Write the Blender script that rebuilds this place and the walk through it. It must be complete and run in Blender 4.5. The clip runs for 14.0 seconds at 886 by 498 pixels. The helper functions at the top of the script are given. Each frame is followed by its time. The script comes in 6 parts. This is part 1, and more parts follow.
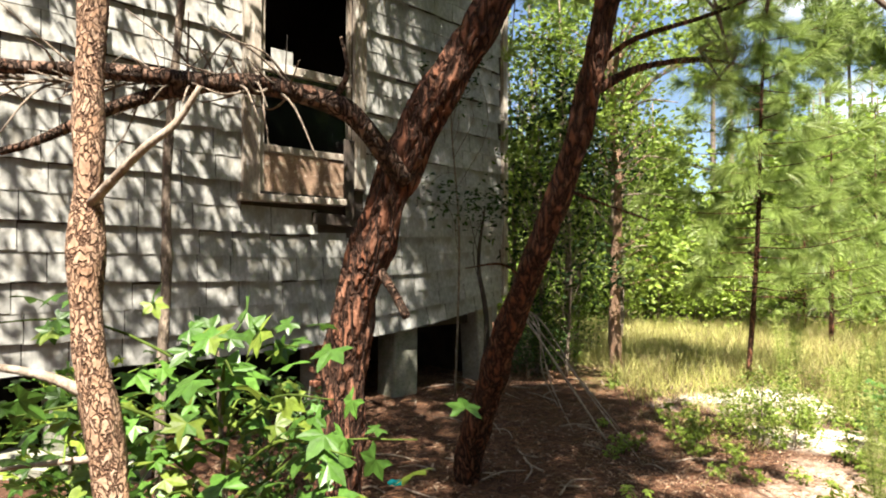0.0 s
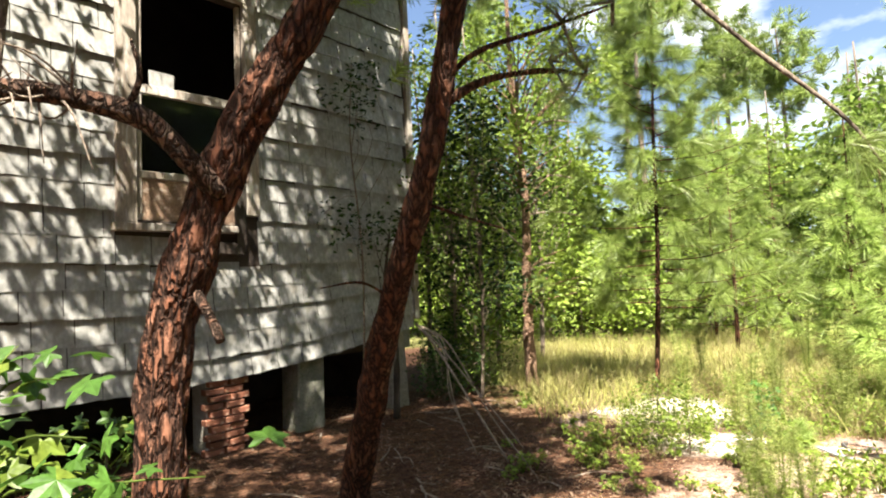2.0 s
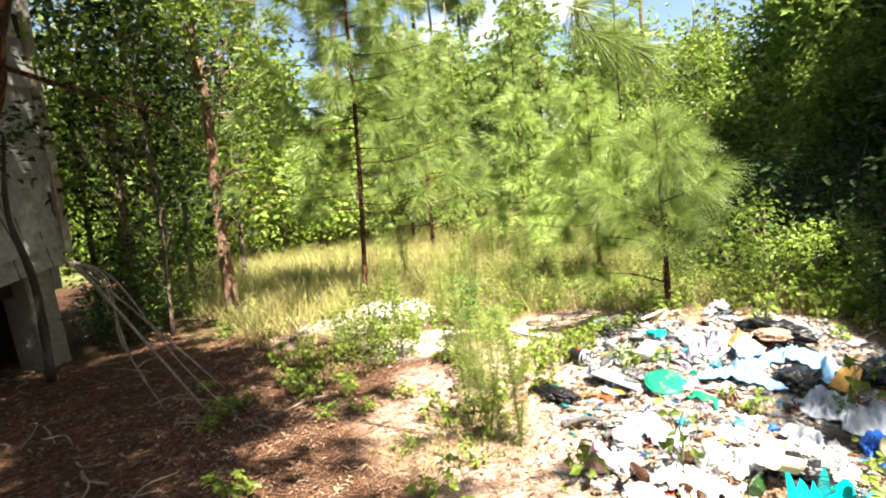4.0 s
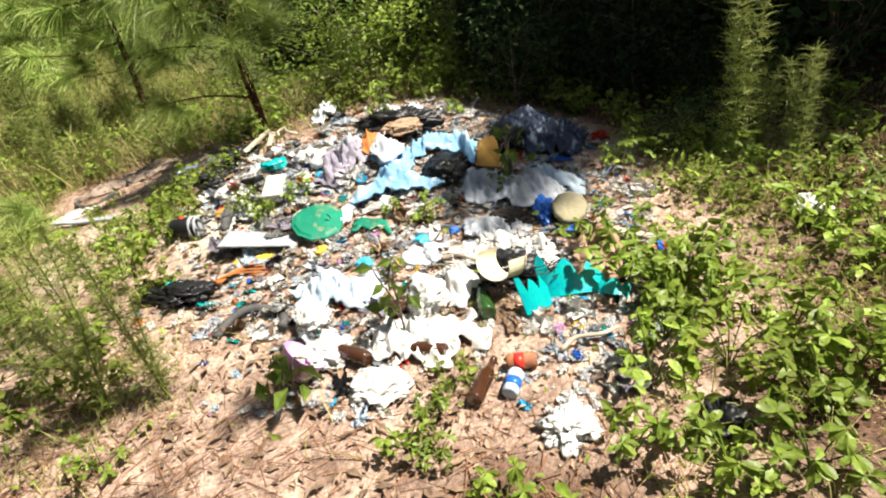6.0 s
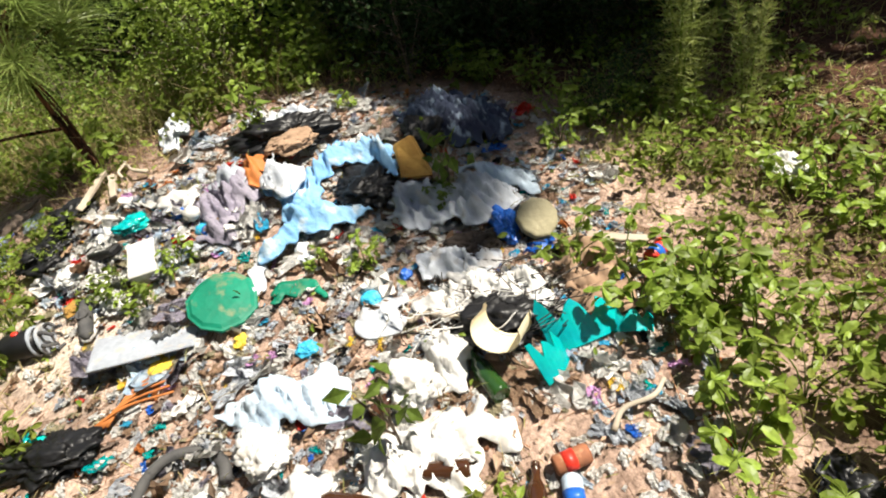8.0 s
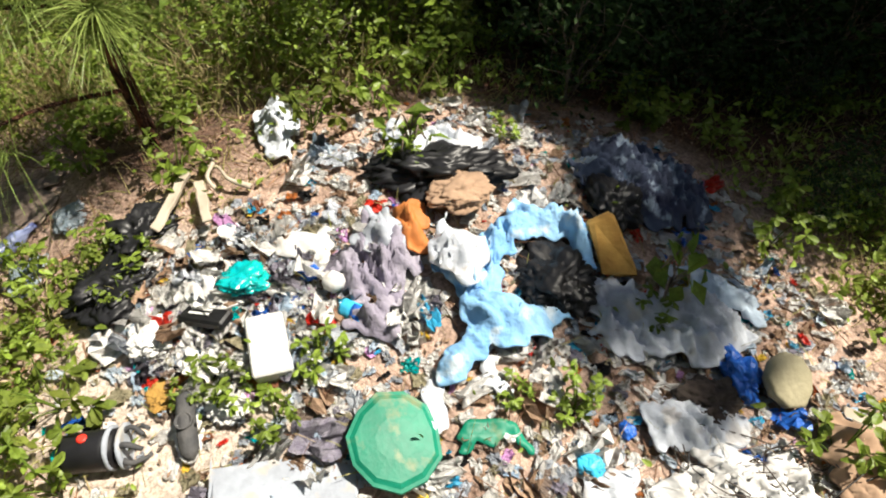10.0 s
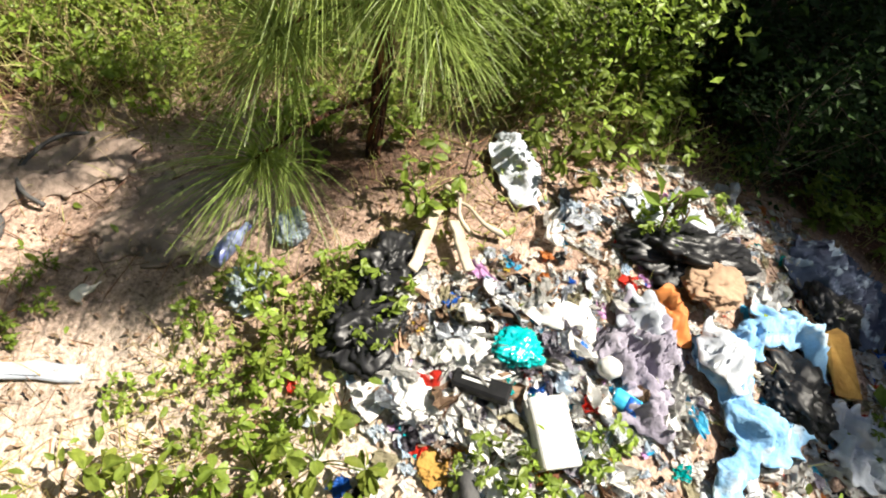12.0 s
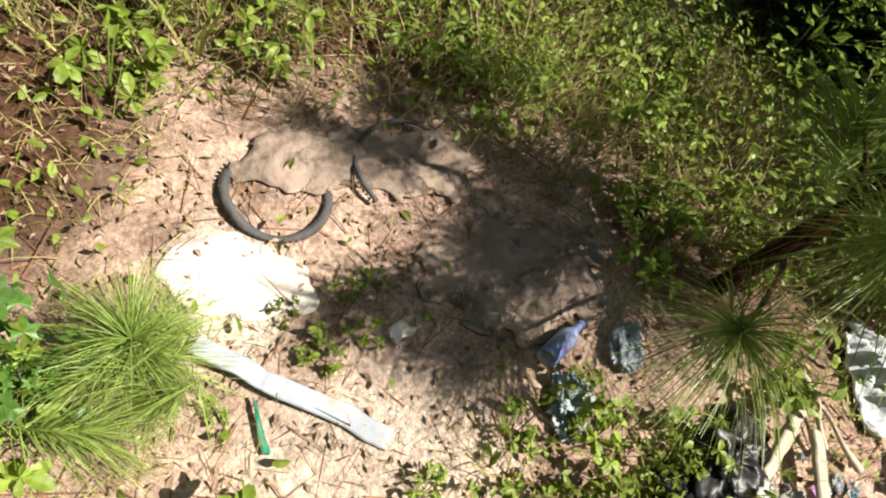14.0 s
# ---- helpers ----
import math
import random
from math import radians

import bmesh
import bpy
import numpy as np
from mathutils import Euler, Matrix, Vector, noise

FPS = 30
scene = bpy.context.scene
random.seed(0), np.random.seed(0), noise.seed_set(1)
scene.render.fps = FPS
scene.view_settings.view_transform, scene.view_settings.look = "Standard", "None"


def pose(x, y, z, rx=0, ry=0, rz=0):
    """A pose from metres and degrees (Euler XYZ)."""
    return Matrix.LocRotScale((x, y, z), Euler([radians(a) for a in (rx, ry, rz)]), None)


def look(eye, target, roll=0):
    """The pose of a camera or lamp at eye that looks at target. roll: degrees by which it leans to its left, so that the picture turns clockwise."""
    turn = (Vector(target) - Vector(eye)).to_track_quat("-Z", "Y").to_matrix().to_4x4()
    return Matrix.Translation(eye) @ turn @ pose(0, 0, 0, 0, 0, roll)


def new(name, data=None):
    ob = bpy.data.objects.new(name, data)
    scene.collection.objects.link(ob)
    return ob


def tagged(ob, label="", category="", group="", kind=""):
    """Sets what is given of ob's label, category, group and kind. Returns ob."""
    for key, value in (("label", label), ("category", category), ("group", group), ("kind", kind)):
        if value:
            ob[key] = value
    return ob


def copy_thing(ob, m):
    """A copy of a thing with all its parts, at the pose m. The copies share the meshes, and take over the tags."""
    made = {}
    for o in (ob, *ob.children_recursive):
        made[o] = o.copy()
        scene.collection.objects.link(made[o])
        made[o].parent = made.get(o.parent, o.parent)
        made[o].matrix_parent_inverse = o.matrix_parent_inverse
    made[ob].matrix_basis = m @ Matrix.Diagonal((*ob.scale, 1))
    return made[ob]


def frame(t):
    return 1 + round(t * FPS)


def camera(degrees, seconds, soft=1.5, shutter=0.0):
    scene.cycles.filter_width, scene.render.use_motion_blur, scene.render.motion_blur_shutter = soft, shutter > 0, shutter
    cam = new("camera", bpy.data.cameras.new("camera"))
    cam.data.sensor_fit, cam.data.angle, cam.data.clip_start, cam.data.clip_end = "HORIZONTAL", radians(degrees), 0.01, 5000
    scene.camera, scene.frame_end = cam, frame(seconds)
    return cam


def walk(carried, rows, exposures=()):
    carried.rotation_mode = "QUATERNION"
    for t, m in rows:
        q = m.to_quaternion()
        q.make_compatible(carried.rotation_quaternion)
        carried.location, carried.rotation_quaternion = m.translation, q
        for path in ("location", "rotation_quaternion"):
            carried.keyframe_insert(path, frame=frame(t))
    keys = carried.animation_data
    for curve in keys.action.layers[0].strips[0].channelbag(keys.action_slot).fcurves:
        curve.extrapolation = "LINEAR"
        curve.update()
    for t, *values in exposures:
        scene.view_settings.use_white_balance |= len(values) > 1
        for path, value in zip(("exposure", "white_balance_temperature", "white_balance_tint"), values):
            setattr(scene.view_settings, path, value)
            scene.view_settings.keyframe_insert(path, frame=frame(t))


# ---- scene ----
cam = camera(75.56, 14.0, soft=2.0)
# seconds, eye x y z, yaw, pitch, roll
EXPO = [(0.0, 2.3), (3.2, 2.4), (4.2, 2.3), (6.5, 1.2), (9.5, 1.05), (11.0, 1.25), (12.0, 1.48), (13.0, 1.22), (14.0, 1.2)]
ROWS = [
    (0.0, 0.520, -0.035, 1.607, 2.61, 1.41, -0.06),
    (0.5, 0.577, 0.128, 1.629, 3.89, 3.29, 1.65),
    (1.0, 0.666, 0.198, 1.628, 2.95, 4.89, 3.98),
    (1.5, 0.810, 0.170, 1.596, -1.11, 4.62, 3.28),
    (2.0, 0.950, 0.087, 1.545, -3.26, 4.06, 2.62),
    (2.5, 0.975, 0.089, 1.540, -4.61, 3.58, 1.92),
    (3.0, 1.091, 0.225, 1.527, -5.87, 3.11, 1.58),
    (3.5, 1.231, 0.573, 1.488, -15.43, 0.02, 3.50),
    (4.0, 1.205, 0.780, 1.500, -32.4, -7.0, 6.06),
    (4.2, 1.262, 0.880, 1.465, -39.6, -10.4, 7.17),
    (6.5, 2.040, 1.830, 1.280, -85.96, -33.93, 10.87),
    (7.0, 2.257, 1.894, 1.296, -91.69, -37.66, 13.09),
    (9.5, 2.969, 2.607, 1.516, -102.03, -43.70, 5.36),
    (10.0, 3.338, 2.857, 1.548, -95.52, -47.71, -0.76),
    (10.5, 3.468, 3.014, 1.559, -92.22, -49.79, -4.96),
    (11.0, 3.540, 3.076, 1.554, -97.58, -51.69, -5.11),
    (11.5, 3.597, 3.370, 1.471, -103.82, -50.03, -6.37),
    (12.0, 3.661, 3.791, 1.528, -90.74, -50.26, -12.63),
    (12.5, 3.748, 4.121, 1.449, -76.28, -52.99, -18.55),
    (13.0, 3.881, 4.324, 1.378, -71.09, -56.35, -20.78),
    (13.5, 3.896, 4.424, 1.319, -67.82, -57.78, -21.54),
    (14.0, 3.929, 4.644, 1.252, -66.97, -59.37, -24.51),
]
walk(cam, [(t, pose(x, y, z, 90 + pitch, roll, yaw)) for t, x, y, z, yaw, pitch, roll in ROWS], EXPO)

# ---- light ----
SUN_EL, SUN_AZ = radians(61), math.atan2(-0.99, 0.10)
SUN_DIR = Vector((math.cos(SUN_EL) * math.cos(SUN_AZ), math.cos(SUN_EL) * math.sin(SUN_AZ), math.sin(SUN_EL)))
world = bpy.data.worlds.new("world")
world.use_nodes = True
scene.world = world
wn = world.node_tree.nodes
sky = wn.new("ShaderNodeTexSky")
sky.sky_type = "NISHITA"
sky.sun_disc = False
sky.sun_elevation = SUN_EL
sky.sun_rotation = math.pi / 2 - SUN_AZ
sky.air_density, sky.dust_density, sky.ozone_density = 1.0, 1.5, 1.5
bg = wn["Background"]
bg.inputs[1].default_value = 0.05
# scattered clouds over the blue
wc = wn.new("ShaderNodeTexCoord")
wmap = wn.new("ShaderNodeMapping")
wmap.inputs["Scale"].default_value = (1, 1, 2.5)
wno = wn.new("ShaderNodeTexNoise")
wno.inputs["Scale"].default_value = 3.2
wno.inputs["Detail"].default_value = 8
wra = wn.new("ShaderNodeValToRGB")
wra.color_ramp.elements[0].position, wra.color_ramp.elements[1].position = 0.56, 0.66
wmi = wn.new("ShaderNodeMix")
wmi.data_type = "RGBA"
wmi.inputs[7].default_value = (7.6, 7.8, 8.1, 1)
wl = world.node_tree.links.new
wl(wc.outputs["Generated"], wmap.inputs[0]); wl(wmap.outputs[0], wno.inputs["Vector"])
wl(wno.outputs[0], wra.inputs[0]); wl(wra.outputs[0], wmi.inputs[0])
wl(sky.outputs[0], wmi.inputs[6]); wl(wmi.outputs[2], bg.inputs[0])
sun_data = bpy.data.lights.new("sun", "SUN")
sun_data.energy, sun_data.angle, sun_data.color = 5.0, radians(0.55), (1.0, 0.93, 0.80)
sun = new("sun", sun_data)
sun.matrix_world = look(SUN_DIR * 60, (0, 0, 0))


# ---- materials ----
def material(name, c1, c2, scale=6.0, rough=0.85, bump=0.3, metal=0.0, fine=60.0, c3=None, island=0.0, sheen=0.0, trans=0.0, stretch=(1, 1, 1), spec=0.4, grit=0.68):
    m = bpy.data.materials.new(name)
    m.use_nodes = True
    nt = m.node_tree
    b = nt.nodes["Principled BSDF"]
    link = nt.links.new
    co = nt.nodes.new("ShaderNodeTexCoord")
    mp = nt.nodes.new("ShaderNodeMapping")
    mp.inputs["Scale"].default_value = stretch
    link(co.outputs["Object"], mp.inputs[0])
    big = nt.nodes.new("ShaderNodeTexNoise")
    big.inputs["Scale"].default_value, big.inputs["Detail"].default_value = scale, 5
    small = nt.nodes.new("ShaderNodeTexNoise")
    small.inputs["Scale"].default_value, small.inputs["Detail"].default_value = fine, 3
    for n in (big, small):
        link(mp.outputs[0], n.inputs["Vector"])
    ramp = nt.nodes.new("ShaderNodeValToRGB")
    e = ramp.color_ramp.elements
    e[0].position, e[1].position = 0.36, 0.64
    e[0].color, e[1].color = (*c1, 1), (*c2, 1)
    link(big.outputs[0], ramp.inputs[0])
    mix = nt.nodes.new("ShaderNodeMix")
    mix.data_type, mix.blend_type = "RGBA", "MULTIPLY"
    mix.inputs[0].default_value = 1.0
    r2 = nt.nodes.new("ShaderNodeValToRGB")
    r2.color_ramp.elements[0].position, r2.color_ramp.elements[1].position = 0.3, 0.7
    r2.color_ramp.elements[0].color, r2.color_ramp.elements[1].color = (grit, grit, grit, 1), (1.0 + (1 - grit) * 0.3,) * 3 + (1,)
    link(small.outputs[0], r2.inputs[0])
    link(ramp.outputs[0], mix.inputs[6]); link(r2.outputs[0], mix.inputs[7])
    out = mix.outputs[2]
    if c3:
        mid = nt.nodes.new("ShaderNodeTexNoise")
        mid.inputs["Scale"].default_value, mid.inputs["Detail"].default_value = scale * 2.7, 6
        off = nt.nodes.new("ShaderNodeVectorMath")
        off.inputs[1].default_value = (7.3, 2.1, 5.5)
        link(mp.outputs[0], off.inputs[0]); link(off.outputs[0], mid.inputs["Vector"])
        r3 = nt.nodes.new("ShaderNodeValToRGB")
        r3.color_ramp.elements[0].position, r3.color_ramp.elements[1].position = 0.56, 0.66
        link(mid.outputs[0], r3.inputs[0])
        m3 = nt.nodes.new("ShaderNodeMix")
        m3.data_type = "RGBA"
        m3.inputs[7].default_value = (*c3, 1)
        link(r3.outputs[0], m3.inputs[0]); link(out, m3.inputs[6])
        out = m3.outputs[2]
    if island:
        for node, key in (("ShaderNodeNewGeometry", "Random Per Island"), ("ShaderNodeObjectInfo", "Random")):
            g = nt.nodes.new(node)
            mr = nt.nodes.new("ShaderNodeMapRange")
            mr.inputs[3].default_value, mr.inputs[4].default_value = 1 - island, 1 + island * 0.6
            link(g.outputs[key], mr.inputs[0])
            hs = nt.nodes.new("ShaderNodeHueSaturation")
            link(mr.outputs[0], hs.inputs["Value"]); link(out, hs.inputs["Color"])
            out = hs.outputs[0]
    link(out, b.inputs["Base Color"])
    b.inputs["Roughness"].default_value, b.inputs["Metallic"].default_value = rough, metal
    b.inputs["Specular IOR Level"].default_value = spec
    b.inputs["Sheen Weight"].default_value = sheen
    if bump:
        bp = nt.nodes.new("ShaderNodeBump")
        bp.inputs["Strength"].default_value, bp.inputs["Distance"].default_value = bump, 0.02
        ad = nt.nodes.new("ShaderNodeMath")
        ad.operation = "MULTIPLY_ADD"
        ad.inputs[1].default_value = 0.4
        link(small.outputs[0], ad.inputs[0]); link(big.outputs[0], ad.inputs[2])
        link(ad.outputs[0], bp.inputs["Height"]); link(bp.outputs[0], b.inputs["Normal"])
    if trans:
        t = nt.nodes.new("ShaderNodeBsdfTranslucent")
        link(out, t.inputs[0])
        ms = nt.nodes.new("ShaderNodeMixShader")
        ms.inputs[0].default_value = trans
        link(b.outputs[0], ms.inputs[1]); link(t.outputs[0], ms.inputs[2])
        link(ms.outputs[0], nt.nodes["Material Output"].inputs[0])
    return m


M = {}
def mat(name, *a, **k):
    M[name] = material(name, *a, **k)
    return M[name]


mat("bark", (0.30, 0.13, 0.075), (0.16, 0.085, 0.06), 14, 0.95, 1.0, fine=50, c3=(0.40, 0.29, 0.23), stretch=(1.6, 1.6, 0.45))
mat("bark_grey", (0.22, 0.17, 0.13), (0.12, 0.09, 0.07), 16, 0.95, 0.9, fine=60, c3=(0.38, 0.30, 0.23), stretch=(1.5, 1.5, 0.5))
mat("bark_pale", (0.50, 0.30, 0.19), (0.30, 0.16, 0.10), 22, 0.95, 0.9, fine=70, c3=(0.62, 0.46, 0.34), stretch=(1.4, 1.4, 0.6))
mat("deadwood", (0.36, 0.29, 0.23), (0.20, 0.15, 0.11), 12, 0.95, 0.6, fine=80, stretch=(2, 2, 0.5))
mat("leaf_bright", (0.22, 0.32, 0.04), (0.32, 0.42, 0.07), 6, 0.45, 0.15, island=0.35, trans=0.42)
mat("leaf_mid", (0.15, 0.23, 0.035), (0.21, 0.30, 0.05), 5, 0.65, 0.1, island=0.4, spec=0.2, trans=0.4)
# darker leaf copy: shade of the wood and corner put into the colour
mat("leaf_shaded", (0.026, 0.055, 0.014), (0.042, 0.08, 0.02), 5, 0.65, 0.1, island=0.4, spec=0.2, trans=0.3)
mat("leaf_yellow", (0.26, 0.30, 0.05), (0.18, 0.26, 0.04), 5, 0.65, 0.1, island=0.35, spec=0.2, trans=0.45)
mat("needle", (0.27, 0.38, 0.085), (0.40, 0.50, 0.14), 5, 0.4, 0.0, island=0.35, trans=0.4)
mat("needle_dry", (0.38, 0.24, 0.09), (0.28, 0.24, 0.07), 5, 0.6, 0.0, island=0.35, trans=0.3)
mat("grass", (0.38, 0.39, 0.11), (0.54, 0.50, 0.20), 1.2, 0.6, 0.0, island=0.4, trans=0.4)
mat("grass_dry", (0.52, 0.42, 0.22), (0.34, 0.25, 0.12), 1.2, 0.7, 0.0, island=0.35, trans=0.3)
mat("fennel", (0.30, 0.36, 0.09), (0.42, 0.46, 0.14), 3, 0.6, 0.0, island=0.3, trans=0.4)
mat("straw", (0.27, 0.135, 0.07), (0.18, 0.09, 0.05), 3, 0.8, 0.0, island=0.45)
mat("dead_leaf", (0.46, 0.32, 0.22), (0.30, 0.19, 0.12), 4, 0.8, 0.2, island=0.5)
mat("siding", (0.30, 0.295, 0.275), (0.40, 0.395, 0.375), 2.2, 0.85, 0.12, fine=25, c3=(0.24, 0.225, 0.195), island=0.10, stretch=(1, 1, 0.6))
mat("old_wood", (0.40, 0.36, 0.31), (0.30, 0.24, 0.19), 5, 0.9, 0.5, fine=50, c3=(0.52, 0.50, 0.46), stretch=(1, 1, 0.25))
mat("brown_board", (0.33, 0.22, 0.15), (0.24, 0.15, 0.10), 5, 0.85, 0.4, fine=60, c3=(0.45, 0.36, 0.28))
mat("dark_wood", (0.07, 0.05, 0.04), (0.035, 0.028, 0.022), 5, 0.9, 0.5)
# near-black, stands for the unlit room behind the window
mat("room_shade", (0.05, 0.045, 0.04), (0.03, 0.028, 0.025), 2, 0.95, 0.2)
mat("concrete", (0.29, 0.28, 0.23), (0.20, 0.20, 0.16), 7, 0.9, 0.6, c3=(0.15, 0.17, 0.10))
mat("brick", (0.33, 0.13, 0.075), (0.26, 0.10, 0.06), 8, 0.9, 0.5, island=0.3, c3=(0.40, 0.24, 0.17))
mat("mortar", (0.36, 0.33, 0.28), (0.28, 0.25, 0.21), 20, 0.95, 0.5)
mat("roofing", (0.10, 0.095, 0.09), (0.06, 0.055, 0.05), 4, 0.9, 0.4)


def bark_material(name, furrow, plate, flake, scale=15.0, squash=0.36, width=0.16):
    m = bpy.data.materials.new(name)
    m.use_nodes = True
    nt = m.node_tree
    link = nt.links.new
    b = nt.nodes["Principled BSDF"]
    b.inputs["Roughness"].default_value = 0.92
    b.inputs["Specular IOR Level"].default_value = 0.2
    co = nt.nodes.new("ShaderNodeTexCoord")
    mp = nt.nodes.new("ShaderNodeMapping")
    mp.inputs["Scale"].default_value = (1, 1, squash)
    wob = nt.nodes.new("ShaderNodeTexNoise")
    wob.inputs["Scale"].default_value, wob.inputs["Detail"].default_value = 14, 4
    add = nt.nodes.new("ShaderNodeMix")
    add.data_type, add.blend_type = "RGBA", "LINEAR_LIGHT"
    add.inputs[0].default_value = 0.075
    link(co.outputs["Object"], mp.inputs[0]); link(mp.outputs[0], wob.inputs["Vector"])
    link(mp.outputs[0], add.inputs[6]); link(wob.outputs[1], add.inputs[7])
    vo = nt.nodes.new("ShaderNodeTexVoronoi")
    vo.feature = "DISTANCE_TO_EDGE"
    vo.inputs["Scale"].default_value = scale
    vc = nt.nodes.new("ShaderNodeTexVoronoi")
    vc.inputs["Scale"].default_value = scale
    fine = nt.nodes.new("ShaderNodeTexNoise")
    fine.inputs["Scale"].default_value, fine.inputs["Detail"].default_value = 70, 6
    for n in (vo, vc):
        link(add.outputs[2], n.inputs["Vector"])
    link(mp.outputs[0], fine.inputs["Vector"])
    hue = nt.nodes.new("ShaderNodeMix")
    hue.data_type = "RGBA"
    hue.inputs[6].default_value, hue.inputs[7].default_value = (*plate, 1), (*flake, 1)
    sep = nt.nodes.new("ShaderNodeSeparateColor")
    link(vc.outputs["Color"], sep.inputs[0])
    mm = nt.nodes.new("ShaderNodeMath")
    mm.operation = "MULTIPLY"
    link(sep.outputs[0], mm.inputs[0]); link(fine.outputs[0], mm.inputs[1])
    link(mm.outputs[0], hue.inputs[0])
    ramp = nt.nodes.new("ShaderNodeValToRGB")
    ramp.color_ramp.elements[0].position, ramp.color_ramp.elements[1].position = 0.015, width
    link(vo.outputs[0], ramp.inputs[0])
    mix = nt.nodes.new("ShaderNodeMix")
    mix.data_type = "RGBA"
    mix.inputs[6].default_value = (*furrow, 1)
    link(ramp.outputs[0], mix.inputs[0]); link(hue.outputs[2], mix.inputs[7])
    link(mix.outputs[2], b.inputs["Base Color"])
    hs = nt.nodes.new("ShaderNodeMath")
    hs.operation = "MULTIPLY_ADD"
    hs.inputs[1].default_value = 0.35
    link(fine.outputs[0], hs.inputs[0]); link(ramp.outputs[0], hs.inputs[2])
    bp = nt.nodes.new("ShaderNodeBump")
    bp.inputs["Strength"].default_value, bp.inputs["Distance"].default_value = 1.0, 0.03
    link(hs.outputs[0], bp.inputs["Height"]); link(bp.outputs[0], b.inputs["Normal"])
    M[name] = m


bark_material("bark", (0.03, 0.015, 0.010), (0.18, 0.065, 0.034), (0.28, 0.15, 0.10), 22, 0.27, 0.3)
bark_material("bark_pale", (0.13, 0.07, 0.045), (0.34, 0.20, 0.125), (0.50, 0.36, 0.27), 58, 0.5, 0.13)
bark_material("bark_dark", (0.03, 0.018, 0.012), (0.13, 0.065, 0.042), (0.28, 0.20, 0.155), 34, 0.4, 0.22)


# ---- mesh helpers ----
def terrain(x, y):
    return 0.33 * math.exp(-((x - 5.1) ** 2 + (y - 3.1) ** 2) / 1.445)


def ground_z(x, y):
    return terrain(x, y) + 0.025 * noise.noise((x * 1.3, y * 1.3, 0)) + 0.012 * noise.noise((x * 4.1, y * 4.1, 3))


def link_mesh(name, bm, material_, parent=None):
    me = bpy.data.meshes.new(name)
    bm.to_mesh(me)
    bm.free()
    me.materials.append(material_)
    ob = new(name, me)
    if parent is not None:
        ob.parent = parent
    return ob


def part(name, bm, material_, parent, label=""):
    return tagged(link_mesh(name, bm, material_, parent), label)


def arrays(name, verts, faces, material_, parent=None, label="", smooth=False):
    me = bpy.data.meshes.new(name)
    me.from_pydata([tuple(v) for v in verts], [], [tuple(int(i) for i in f) for f in faces])
    me.materials.append(material_)
    if smooth:
        me.shade_smooth()
    ob = new(name, me)
    if parent is not None:
        ob.parent = parent
    return tagged(ob, label)


def empty(name, label, category, loc=(0, 0, 0), rot=0.0, group="", kind=""):
    ob = new(name)
    ob.empty_display_size = 0.1
    ob.matrix_basis = pose(*loc, 0, 0, rot)
    return tagged(ob, label, category, group, kind)


def box(bm, x0, y0, z0, x1, y1, z1, jitter=0.0, bevel=0.0):
    r = bmesh.ops.create_cube(bm, size=1)
    for v in r["verts"]:
        v.co = Vector(((x0 + x1) / 2 + v.co.x * (x1 - x0), (y0 + y1) / 2 + v.co.y * (y1 - y0), (z0 + z1) / 2 + v.co.z * (z1 - z0)))
        if jitter:
            v.co += Vector([random.uniform(-jitter, jitter) for _ in range(3)])
    if bevel:
        es = list({e for v in r["verts"] for e in v.link_edges})
        bmesh.ops.bevel(bm, geom=es, offset=bevel, segments=1, affect="EDGES")


def spline(points, n):
    """Catmull-Rom through points, n samples a stretch."""
    p = [np.array(q, float) for q in points]
    p = [2 * p[0] - p[1]] + p + [2 * p[-1] - p[-2]]
    out = []
    for i in range(1, len(p) - 2):
        for k in range(n):
            t = k / n
            a, b, c, d = p[i - 1], p[i], p[i + 1], p[i + 2]
            out.append(0.5 * (2 * b + (c - a) * t + (2 * a - 5 * b + 4 * c - d) * t * t + (3 * b - a - 3 * c + d) * t ** 3))
    out.append(p[-2])
    return np.array(out)


def tube(path, radii, sides=10, rough=0.0, seed=0, plates=0.0):
    """Verts and faces of a tapered tube; rough: uneven surface; plates: ridged bark."""
    path = np.asarray(path, float)
    n = len(path)
    radii = np.interp(np.linspace(0, 1, n), np.linspace(0, 1, len(radii)), radii)
    verts, faces = [], []
    for i in range(n):
        d = path[min(i + 1, n - 1)] - path[max(i - 1, 0)]
        d = Vector(d).normalized()
        a = d.cross(Vector((0.31, 0.95, 0.05))).normalized()
        b = d.cross(a)
        for k in range(sides):
            an = 2 * math.pi * k / sides
            r = radii[i]
            o = a * math.cos(an) + b * math.sin(an)
            p = Vector(path[i]) + o * r
            if rough:
                r *= 1 + rough * noise.noise(p * 5 + Vector((seed, 0, 0)))
            if plates:
                q = Vector((an * 2.2, path[i][2] * 3.4, seed))
                c = noise.voronoi(q)[0]
                r *= 1 + plates * (min(c[1] - c[0], 0.35) - 0.2)
            verts.append(Vector(path[i]) + o * r)
    for i in range(n - 1):
        for k in range(sides):
            k2 = (k + 1) % sides
            faces.append((i * sides + k, i * sides + k2, (i + 1) * sides + k2, (i + 1) * sides + k))
    faces.append(tuple(range(sides))[::-1])
    faces.append(tuple((n - 1) * sides + k for k in range(sides)))
    return verts, faces


